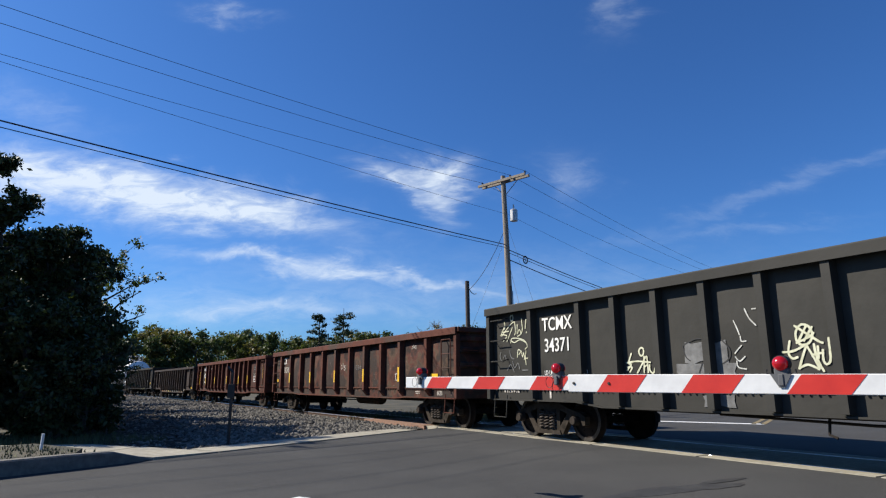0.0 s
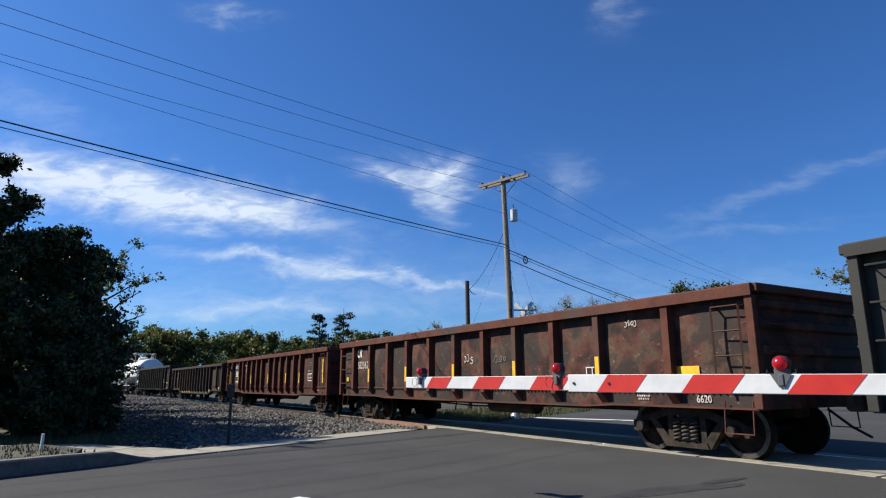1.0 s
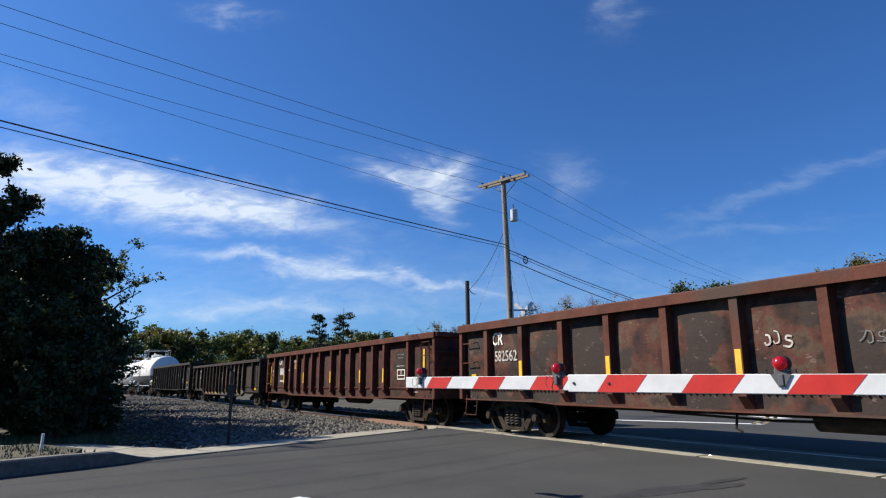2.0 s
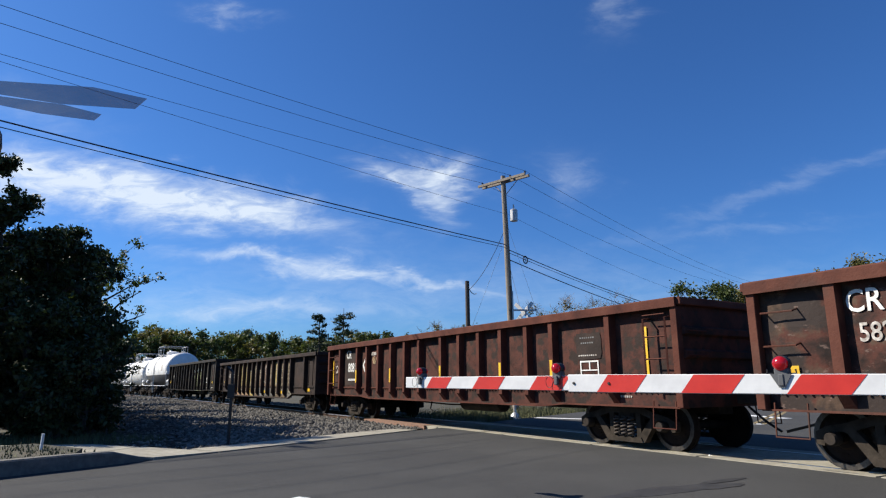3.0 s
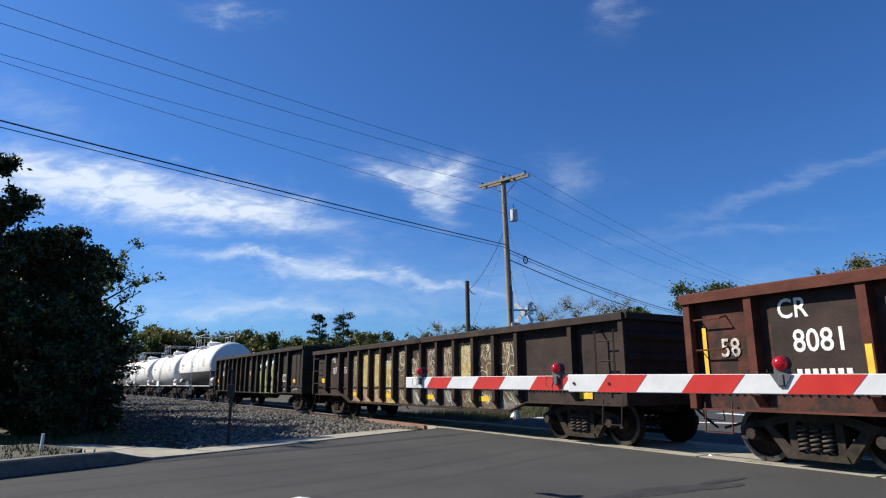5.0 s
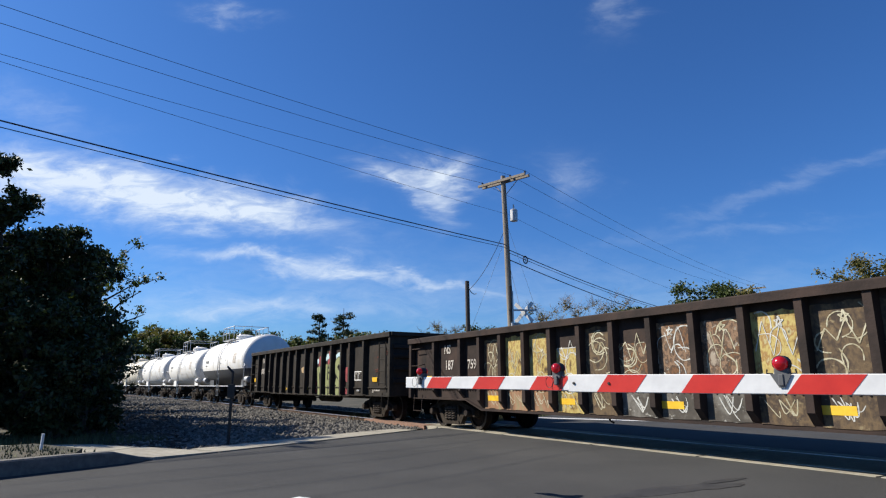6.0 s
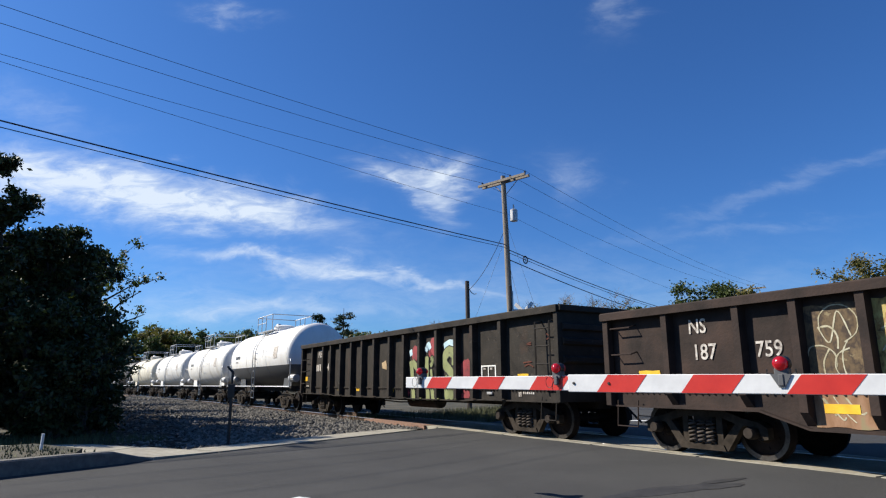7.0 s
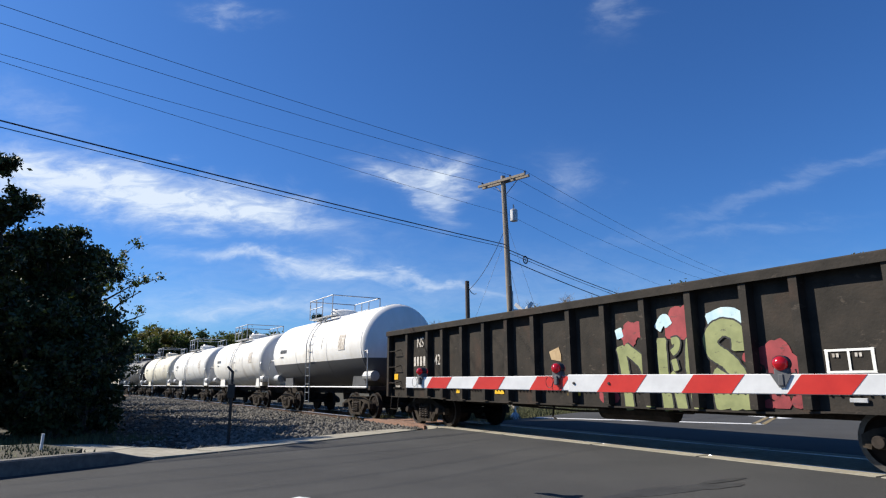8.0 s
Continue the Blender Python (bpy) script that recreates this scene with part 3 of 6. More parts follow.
    def band(name, s0, s1, o0, o1, z, mat, label=""):
        bm = bmesh.new()
        quad = [on_track(s0, o0)[0].to_2d(), on_track(s1, o0)[0].to_2d(), on_track(s1, o1)[0].to_2d(), on_track(s0, o1)[0].to_2d()]
        prism(bm, quad, "z", -0.16, z)
        part(name, bm, mat, crossing, label)
    joints = [-16, -12.6, -9.4, -6.4, -3.4, -0.4, 2.5, 4.25, 6.9, 9.3, 12.2, 15.2, 17.0]
    for a, b in zip(joints, joints[1:]):
        band("strip", a + 0.03, b - 0.03, -1.14, -0.80, 0.008, M_CONCRETE)
        band("panel", a + 0.02, b - 0.02, -0.66, 0.66, 0.006, M_CONCRETE, "concrete crossing panel between the rails")
        band("strip", a + 0.03, b - 0.03, 0.83, 1.12, 0.010, M_CONCRETE)
        band("flangeway", a, b, -0.715, -0.665, 0.003, M_BLACK)
        band("flangeway", a, b, 0.665, 0.715, 0.003, M_BLACK)
    band("end_timber", 15.8, 19.9, -1.22, -0.83, 0.014, M_PANEL_RUST, "rusty brown timber at the end of the crossing")
    band("end_timber", 17.05, 19.9, -0.62, 0.62, 0.010, M_PANEL_RUST)


# ---------------------------------------------------------------- rolling stock
def truck_meshes():
    out = {}
    bm = bmesh.new()
    # top member, sloping tension members, bottom tie and the two columns round the springs
    prism(bm, [(-1.12, 0.50), (-0.98, 0.575), (-0.72, 0.63), (-0.36, 0.75), (0.36, 0.75), (0.72, 0.63), (0.98, 0.575), (1.12, 0.50), (1.12, 0.34), (1.02, 0.32), (0.98, 0.49), (0.76, 0.52), (0.72, 0.50), (0.36, 0.62), (-0.36, 0.62), (-0.72, 0.50), (-0.76, 0.52), (-0.98, 0.49), (-1.02, 0.32), (-1.12, 0.34)], "y", -0.07, 0.07)
    for sx in (-1, 1):
        prism(bm, [(sx * 0.74, 0.54), (sx * 0.62, 0.56), (sx * 0.30, 0.20), (sx * 0.34, 0.12), (sx * 0.44, 0.12)], "y", -0.065, 0.065)
        prism(bm, [(sx * 0.26, 0.16), (sx * 0.37, 0.16), (sx * 0.37, 0.70), (sx * 0.26, 0.70)], "y", -0.06, 0.06)
    prism(bm, [(-0.42, 0.115), (0.42, 0.115), (0.38, 0.205), (-0.38, 0.205)], "y", -0.09, 0.09)
    out["side_frame"] = mesh_of("side_frame", bm, M_TRUCK)
    bm = bmesh.new()
    for x in (-0.165, 0.0, 0.165):
        pts = []
        for k in range(41):
            t = k / 40
            pts.append((x + 0.062 * math.cos(t * 5.5 * math.tau), 0.062 * math.sin(t * 5.5 * math.tau), 0.215 + 0.34 * t))
        tube(bm, pts, 0.02, 5)
    out["spring"] = mesh_of("spring", bm, M_SPRING, True)
    bm = bmesh.new()
    box(bm, -0.2, 0.2, -1.05, 1.05, 0.5, 0.72, 0.03)
    out["bolster"] = mesh_of("bolster", bm, M_UNDER)
    bm = bmesh.new()
    lathe(bm, [(-0.10, 0.03), (-0.10, 0.075), (-0.06, 0.09), (0.05, 0.095), (0.05, 0.03)], "y", sides=14)
    out["bearing_cap"] = mesh_of("bearing_cap", bm, M_UNDER, False)
    bm = bmesh.new()
    tube(bm, [(0, -1.0, 0), (0, 1.0, 0)], 0.075, 10)
    for side in (-1, 1):
        y = side * 0.78
        lathe(bm, [(y - side * 0.07, 0.1), (y - side * 0.075, 0.30), (y - side * 0.085, 0.36), (y - side * 0.085, 0.445), (y - side * 0.055, 0.42), (y + side * 0.05, 0.415), (y + side * 0.05, 0.345), (y + side * 0.01, 0.32), (y + side * 0.02, 0.16), (y + side * 0.075, 0.13), (y + side * 0.075, 0.05)], "y", sides=28)
        for k in range(6):
            a = k * math.tau / 6
            c, s = math.cos(a) * 0.23, math.sin(a) * 0.23
            box(bm, c - 0.02, c + 0.02, y - 0.03, y + 0.032, s - 0.02, s + 0.02)
    me = mesh_of("wheelset", bm, M_WHEEL)
    me.materials.append(M_TREAD)
    for p in me.polygons:
        r = math.hypot(p.center.x, p.center.z)
        if 0.375 < r < 0.425 and abs(p.center.y) > 0.75 and abs(p.normal.y) > 0.5:
            p.material_index = 1
    out["wheelset"] = me
    return out


TRUCK = truck_meshes()
WHEELSETS = []


def add_truck(car, x):
    tr = new("truck")
    tr.parent = car
    tr.location = (x, 0, 0)
    tr.empty_display_size = 0.2
    tagged(tr, "grimy cast steel railway truck")
    part("bolster", TRUCK["bolster"], None, tr)
    for y in (-1.02, 1.02):
        part("side_frame", TRUCK["side_frame"], None, tr).location = (0, y, 0)
        part("spring", TRUCK["spring"], None, tr).location = (0, y * 1.07, 0)
        for dx in (-0.88, 0.88):
            part("bearing_cap", TRUCK["bearing_cap"], None, tr).location = (dx, y * 1.09, 0.42)
    for dx in (-0.88, 0.88):
        w = part("wheelset", TRUCK["wheelset"], None, tr, "steel wheels with worn bright treads")
        w.matrix_parent_inverse = Matrix.Translation((dx, 0, 0.42))
        WHEELSETS.append(w)


def coupler(bm, x, sx):
    box(bm, min(x - sx * 0.3, x + sx * 0.45), max(x - sx * 0.3, x + sx * 0.45), -0.1, 0.1, 0.80, 1.0, 0.02)
    box(bm, min(x + sx * 0.42, x + sx * 0.66), max(x + sx * 0.42, x + sx * 0.66), -0.17, 0.15, 0.74, 1.05, 0.04)


CARS = []


def gondola(label, front, tail, top, mats, ribs, sill_end, sill_mid, chord=0.17, rib_w=0.15, seed=1, bulge=0.04, cap=0.1, deep=0.125, toe=0.22):
    """An open gondola car; front and tail are metres back along the track at the start."""
    body_mat, panel_mat = mats
    length = tail - front
    h = length / 2
    W, DEEP = 1.52, deep
    rng = random.Random(seed)
    car = thing("gondola_car", label, "gondola car", "cars of the freight train")
    xs = [h - (r - front) for r in ribs]               # rib places, from the front end back
    xs = sorted(xs)

    def sill(x):
        e = h - abs(x)
        t = min(max((e - 2.9) / 0.7, 0), 1)
        return sill_end + (sill_mid - sill_end) * t

    for side in (-1, 1):
        # plate between the ribs, dented bay by bay
        edges = [-h + 0.02] + xs + [h - 0.02]
        bays = []
        bm = bmesh.new()
        grid = []
        zs = [0, 0.07, 0.13, 0.2, 0.4, 0.62, 0.82, 0.94, 1.0]
        for a, b in zip(edges, edges[1:]):
            out = bulge * rng.uniform(0.4, 1.3)
            lean = rng.uniform(-0.3, 0.3)
            bays.append((a, b, out, lean))
            for k in range(6):
                if k == 0 and grid:
                    continue
                t = k / 5
                x = a + (b - a) * t
                col = []
                for q in zs:
                    z = sill(x) + (top - sill(x)) * q
                    f = math.sin(math.pi * t) ** 0.6 * (math.sin(math.pi * min(1, max(0, (q - 0.13) / 0.84))) ** 0.7 if q > 0.13 else 0)
                    y = W - DEEP + out * f * (1 + lean * (q - 0.5)) - 0.01 * noise.noise((x * 2, z * 2, seed))
                    col.append(bm.verts.new((x, side * y, z)))
                grid.append(col)
        for c, d in zip(grid, grid[1:]):
            for k in range(len(zs) - 1):
                bm.faces.new((c[k], d[k], d[k + 1], c[k + 1]))
        back = [[bm.verts.new((v.co.x, side * (W - DEEP - 0.05), v.co.z)) for v in (c[0], c[-1])] for c in grid]
        for i in range(len(grid) - 1):
            bm.faces.new((back[i][0], back[i][1], back[i + 1][1], back[i + 1][0]))
            bm.faces.new((grid[i][0], back[i][0], back[i + 1][0], grid[i + 1][0]))
        part("side_sheet", bm, panel_mat, car, "dented side sheet")
        if side < 0:
            SHEETS[car.name] = (bays, sill, top, W - DEEP)
        # top chord, one long beam with a lip
        bm = bmesh.new()
        y0, y1 = side * (W - 0.2), side * (W + 0.022)
        prism(bm, [(y0, top - chord * 0.6), (y0, top), (y1, top), (y1 + side * 0.012, top - 0.02), (y1 + side * 0.012, top - chord), (y1 - side * 0.03, top - chord), (y1 - side * 0.03, top - chord * 0.6)], "x", -h - 0.02, h + 0.02)
        part("top_chord", bm, body_mat, car)
        # ledge with rivets above the sill
        bm = bmesh.new()
        y0, y1 = side * (W - DEEP - 0.03), side * (W - DEEP + 0.035)
        box(bm, -h + 0.05, h - 0.05, min(y0, y1), max(y0, y1), 1.02, 1.055)
        n = int(length / 0.12)
        for k in range(n):
            x = -h + 0.1 + k * 0.12
            yy = side * (W - DEEP + 0.012)
            box(bm, x - 0.012, x + 0.012, min(yy, yy + side * 0.02), max(yy, yy + side * 0.02), 0.985, 1.009)
        part("sill_ledge", bm, body_mat, car)
        bm = bmesh.new()
        y0, y1 = side * (W - DEEP - 0.03), side * (W - 0.02)
        # lower flange follows the sill
        seq = [-h + 0.02, -h + 2.9, -h + 3.6, h - 3.6, h - 2.9, h - 0.02]
        rings = []
        for x in seq:
            z = sill(x)
            rings.append([bm.verts.new((x, y0, z - 0.015)), bm.verts.new((x, y1 - side * 0.05, z - 0.015)), bm.verts.new((x, y1 - side * 0.05, z + 0.012)), bm.verts.new((x, y0, z + 0.012))])
        for r, s in zip(rings, rings[1:]):
            for k in range(4):
                bm.faces.new((r[k], r[(k + 1) % 4], s[(k + 1) % 4], s[k]))
        bm.faces.new(rings[0]), bm.faces.new(rings[-1][::-1])
        part("side_sill", bm, body_mat, car)
        for x in xs:
            bm = bmesh.new()
            zb = sill(x)
            o, i = side * W, side * (W - DEEP - 0.01)
            zt = top - chord + 0.01
            v = [bm.verts.new(p) for p in (
                (x - rib_w / 2, o, zt), (x + rib_w / 2, o, zt), (x + rib_w / 2 + 0.015, i, zt), (x - rib_w / 2 - 0.015, i, zt),
                (x - rib_w / 2, o, zb + toe), (x + rib_w / 2, o, zb + toe), (x + rib_w / 2 + 0.015, i, zb + 0.03), (x - rib_w / 2 - 0.015, i, zb + 0.03))]
            for f in ((0, 1, 2, 3), (7, 6, 5, 4), (0, 4, 5, 1), (1, 5, 6, 2), (2, 6, 7, 3), (3, 7, 4, 0)):
                bm.faces.new([v[k] for k in f])
            part("rib", bm, body_mat, car)
    for sx in (-1, 1):
        # end wall with pressed ribs and a deep top cap
        bm = bmesh.new()
        x0, x1 = sx * (h - 0.04), sx * h
        box(bm, min(x0, x1), max(x0, x1), -W + 0.1, W - 0.1, sill_end, top - 0.02)
        part("end_wall", bm, panel_mat, car)
        for z in (1.25, 1.62, 2.0, 2.3):
            if z < top - 0.25:
                bm = bmesh.new()
                prism(bm, [(sx * (h - 0.01), z - 0.09), (sx * (h + 0.07), z - 0.05), (sx * (h + 0.07), z + 0.05), (sx * (h - 0.01), z + 0.09)], "y", -W + 0.12, W - 0.12)
                part("end_rib", bm, panel_mat, car)
        bm = bmesh.new()
        x0, x1 = sx * (h - 0.16), sx * (h + cap)
        box(bm, min(x0, x1), max(x0, x1), -W + 0.02, W - 0.02, top - 0.13, top - 0.004, 0.012)
        part("end_chord", bm, body_mat, car)
        for side in (-1, 1):
            bm = bmesh.new()
            x0, x1 = sx * (h - 0.12), sx * (h + 0.01)
            y0, y1 = side * (W - 0.135), side * (W - 0.005)
            box(bm, min(x0, x1), max(x0, x1), min(y0, y1), max(y0, y1), sill_end, top - chord + 0.01, 0.008)
            part("corner_post", bm, body_mat, car)
            # ladder by the end, hung off the side
            bm = bmesh.new()
            yl = side * (W + 0.035)
            xa, xb = sx * (h - 0.66), sx * (h - 0.2)
            for x in (xa, xb) if sx > 0 else ():
                tube(bm, [(x, side * (W - DEEP), top - 0.3), (x, yl, top - 0.32), (x, yl, 1.1)], 0.02, 4)
            if sx > 0:
                for z in np.arange(1.18, top - 0.25, 0.37):
                    tube(bm, [(xa, yl, z), (xb, yl, z)], 0.013, 5)
                part("ladder", bm, body_mat, car)
            else:
                bm.free()
                for z in np.arange(1.18, top - 0.25, 0.47):
                    bm = bmesh.new()
                    tube(bm, [(xa, side * (W - DEEP), z + 0.05), (xa, yl - side * 0.03, z), (xb, yl - side * 0.03, z), (xb, side * (W - DEEP), z)], 0.014, 5)
                    part("grab_iron", bm, body_mat, car)
            bm = bmesh.new()
            tube(bm, [(xa, side * (W - 0.1), sill_end + 0.1), (xa, side * (W - 0.06), 0.42), (xb, side * (W - 0.06), 0.42), (xb, side * (W - 0.1), sill_end + 0.1)], 0.014, 5)
            part("step", bm, body_mat, car)
        x = sx * (h + 0.03)
        for z in (1.2, 1.6, 2.0):
            bm = bmesh.new()
            tube(bm, [(x, -1.35, z), (x + sx * 0.07, -1.35, z), (x + sx * 0.07, -0.9, z), (x, -0.9, z)], 0.012, 5)
            part("grab_iron", bm, body_mat, car)
        bm = bmesh.new()
        coupler(bm, sx * h, sx)
        part("coupler", bm, M_UNDER, car)
        bm = bmesh.new()
        pts = [(sx * (h - 0.1), 0.35, 0.75), (sx * (h + 0.25), 0.3, 0.5), (sx * (h + 0.6), 0.1, 0.38)]
        tube(bm, pts, 0.022, 6)
        part("air_hose", bm, M_BLACK, car)
    bm = bmesh.new()
    box(bm, -h + 0.05, h - 0.05, -W + 0.16, W - 0.16, 0.98, 1.04)
    part("floor", bm, M_UNDER, car)
    bm = bmesh.new()
    box(bm, -h + 0.3, h - 0.3, -0.19, 0.19, 0.62, 0.979)
    for x in np.linspace(-h + 3.6, h - 3.6, 6):
        box(bm, x - 0.06, x + 0.06, -W + 0.17, W - 0.17, 0.75, 0.975)
    part("centre_sill", bm, M_UNDER, car)
    bm = bmesh.new()
    lathe(bm, [(-0.9, 0.05), (-0.85, 0.19), (0.85, 0.19), (0.9, 0.05)], "x", (1.2, -0.7, 0.66), 14)
    tube(bm, [(-2.5, -0.85, 0.66), (-0.2, -0.85, 0.6), (2.5, -0.8, 0.66)], 0.022, 5)
    tube(bm, [(-0.6, -1.2, 0.7), (-0.6, -1.25, 0.48), (-0.5, -1.25, 0.44)], 0.02, 5)
    part("brake_gear", bm, M_UNDER, car)
    for x in (-(h - 1.65), h - 1.65):
        add_truck(car, x)
    CARS.append((car, (front + tail) / 2))
    car["half"] = h
    return car


def tank_car(label, front, tail, shell_mat, dia=2.85, axis=2.5, skirt=None, seed=1):
    length = tail - front
    h = length / 2
    r = dia / 2
    car = thing("tank_car", label, "tank car", "cars of the freight train")
    bm = bmesh.new()
    prof = []
    e = h - 0.45
    for k in range(7):
        t = k / 6 * math.pi / 2
        prof.append((-e + 0.42 - 0.42 * math.cos(t), 0.02 + (r - 0.02) * math.sin(t)))
    prof = prof + [(-x, q) for x, q in prof[::-1]]
    lathe(bm, prof, "x", (0, 0, axis), 40)
    me = mesh_of("tank_shell", bm, shell_mat, True)
    ob = part("tank_shell", me, None, car)
    # weld seams round the shell
    for x in (-e + 0.44, e - 0.44, -e * 0.33, e * 0.33):
        bm = bmesh.new()
        lathe(bm, [(x - 0.025, r - 0.02), (x - 0.02, r + 0.008), (x + 0.02, r + 0.008), (x + 0.025, r - 0.02)], "x", (0, 0, axis), 40)
        me = mesh_of("seam", bm, shell_mat, True)
        part("seam", me, None, car)
    bm = bmesh.new()
    lathe(bm, [(axis + r - 0.12, 0.55), (axis + r + 0.22, 0.55), (axis + r + 0.26, 0.45), (axis + r + 0.3, 0.2)], "z", (0, 0, 0), 20)
    part("manway", bm, shell_mat, car)
    bm = bmesh.new()
    lathe(bm, [(axis + r - 0.1, 0.16), (axis + r + 0.36, 0.16), (axis + r + 0.44, 0.1)], "z", (-1.0, 0, 0), 12)
    part("valve", bm, M_METAL, car)
    bm = bmesh.new()
    zt = axis + r
    for side in (-1, 1):
        box(bm, -1.3, 1.3, min(side * 0.7, side * 1.05), max(side * 0.7, side * 1.05), zt - 0.1, zt - 0.06)
    part("platform", bm, M_METAL, car)
    bm = bmesh.new()
    for side in (-1, 1):
        for x in (-1.3, -0.55, 0.2, 1.3):
            tube(bm, [(x, side * 1.05, zt - 0.08), (x, side * 1.05, zt + 0.72)], 0.022, 5)
        tube(bm, [(-1.3, side * 1.05, zt + 0.72), (1.3, side * 1.05, zt + 0.72)], 0.022, 5)
        tube(bm, [(-1.3, side * 1.05, zt + 0.36), (0.2, side * 1.05, zt + 0.36)], 0.018, 5)
    for x in (-1.3, 1.3):
        tube(bm, [(x, -1.05, zt + 0.72), (x, 1.05, zt + 0.72)], 0.022, 5)
    part("platform_rail", bm, M_METAL, car)
    for side in (-1, 1):
        bm = bmesh.new()
        for x in (-0.22, 0.22):
            pts = [(x, side * 1.5, 0.45), (x, side * 1.52, axis)]
            for k in range(1, 7):
                t = k / 6 * 1.0
                pts.append((x, side * (r + 0.1) * math.cos(t), axis + (r + 0.1) * math.sin(t)))
            tube(bm, pts, 0.022, 4)
        for k in range(9):
            z = 0.5 + k * 0.33
            y = 1.5 if z < axis else (r + 0.1) * math.cos(math.asin(min(1, (z - axis) / (r + 0.1))))
            tube(bm, [(-0.22, side * y, z), (0.22, side * y, z)], 0.016, 4)
        part("ladder", bm, M_METAL, car)
        bm = bmesh.new()
        tube(bm, [(-h + 0.3, side * 1.45, 1.05), (h - 0.3, side * 1.45, 1.05)], 0.03, 5)
        for x in (-h + 0.3, h - 0.3):
            tube(bm, [(x, side * 1.45, 1.05), (x, side * 1.45, 2.15), (x - math.copysign(0.12, x), side * 1.4, 2.25), (x - math.copysign(0.7, x), side * 1.3, 2.25)], 0.022, 5)
        part("hand_rail", bm, M_METAL, car)
    for sx in (-1, 1):
        bm = bmesh.new()
        x0, x1 = sx * (h - 2.6), sx * (h + 0.0)
        box(bm, min(x0, x1), max(x0, x1), -0.3, 0.3, 0.72, 1.12, 0.02)
        x0, x1 = sx * (h - 0.22), sx * (h - 0.05)
        box(bm, min(x0, x1), max(x0, x1), -1.45, 1.45, 0.95, 1.08, 0.01)
        part("stub_sill", bm, M_UNDER, car)
        bm = bmesh.new()
        for y in (-0.95, 0.95):
            prism(bm, [(sx * (h - 2.6), 1.0), (sx * (h - 1.4), 1.0), (sx * (h - 1.5), axis - r * 0.55), (sx * (h - 2.4), axis - r * 0.55)], "y", y - 0.03, y + 0.03)
        part("saddle", bm, shell_mat if not skirt else skirt[0], car)
        bm = bmesh.new()
        lathe(bm, [(-0.35, 0.03), (-0.33, 0.17), (0.33, 0.17), (0.35, 0.03)], "x", (sx * (h - 0.75), -1.1, 1.42), 12)
        part("air_reservoir", bm, M_METAL, car)
        bm = bmesh.new()
        coupler(bm, sx * h, sx)
        part("coupler", bm, M_UNDER, car)
        add_truck(car, sx * (h - 1.95))
    bm = bmesh.new()
    box(bm, -h + 2.4, h - 2.4, -0.12, 0.12, 0.8, 1.08)
    tube(bm, [(-h + 2.3, 0.5, 0.85), (h - 2.3, 0.5, 0.8)], 0.02, 5)
    lathe(bm, [(0.55, 0.15), (axis - r + 0.05, 0.2)], "z", (0.6, 0, 0), 12)
    part("under_pipe", bm, M_UNDER, car)
    # stencils too small to read
    for x, z, w, hh in ((-h + 2.4, axis + 0.1, 0.9, 0.16), (-h + 2.2, axis - 0.15, 0.5, 0.06), (h - 2.5, axis + 0.15, 0.8, 0.55), (1.3, axis + 0.35, 0.04, 0.7)):
        bm = bmesh.new()
        dz = z - axis
        n = 7 if hh < 0.5 else 1
        for k in range(n):
            xa = x - w / 2 + k * w / n
            for a, b in ((-0.5, 0), (0, 0.5)):
                y0, y1 = (-(math.sqrt(max(0.01, r * r - (dz + hh * q) ** 2)) + 0.016) for q in (a, b))
                bm.faces.new([bm.verts.new(p) for p in ((xa, y0, z + hh * a), (xa + w / n * 0.75, y0, z + hh * a), (xa + w / n * 0.75, y1, z + hh * b), (xa, y1, z + hh * b))])
        part("stencil", bm, M_TANK_GREY if n > 1 or w < 0.1 else M_STENCIL_OLD, car)
    CARS.append((car, (front + tail) / 2))
    return car


def box_car(label, front, tail):
    h = (tail - front) / 2
    car = thing("box_car", label, "box car", "cars of the freight train")
    bm = bmesh.new()
    box(bm, -h, h, -1.5, 1.5, 1.1, 4.0, 0.05)
    part("body", bm, M_TANK_CREAM, car)
    for k in range(13):
        bm = bmesh.new()
        x = -h + 0.2 + k * (2 * h - 0.4) / 12
        box(bm, x - 0.05, x + 0.05, -1.56, -1.502, 1.15, 3.95)
        part("side_post", bm, M_RUST_C, car)
    bm = bmesh.new()
    box(bm, -h, h, -1.3, 1.3, 0.8, 1.098)
    coupler(bm, h, 1)
    part("underframe", bm, M_UNDER, car)
    for x in (-(h - 2.1), h - 2.1):
        add_truck(car, x)
    CARS.append((car, (front + tail) / 2))
    return car


SHEETS = {}


def decal_y(car, x, z, lift):
    """The outer face of the car's near side sheet at x, z."""
    bays, sill, top, flat = SHEETS[car.name]
    for a, b, out, lean in bays:
        if a <= x <= b:
            t, q = (x - a) / (b - a), (z - sill(x)) / (top - sill(x))
            f = math.sin(math.pi * t) ** 0.6 * (math.sin(math.pi * min(1, max(0, (q - 0.13) / 0.84))) ** 0.7 if q > 0.13 else 0)
            return -(flat + out * f * (1 + lean * (q - 0.5)) + 0.011 + lift)
    return -(flat + 0.015 + lift)


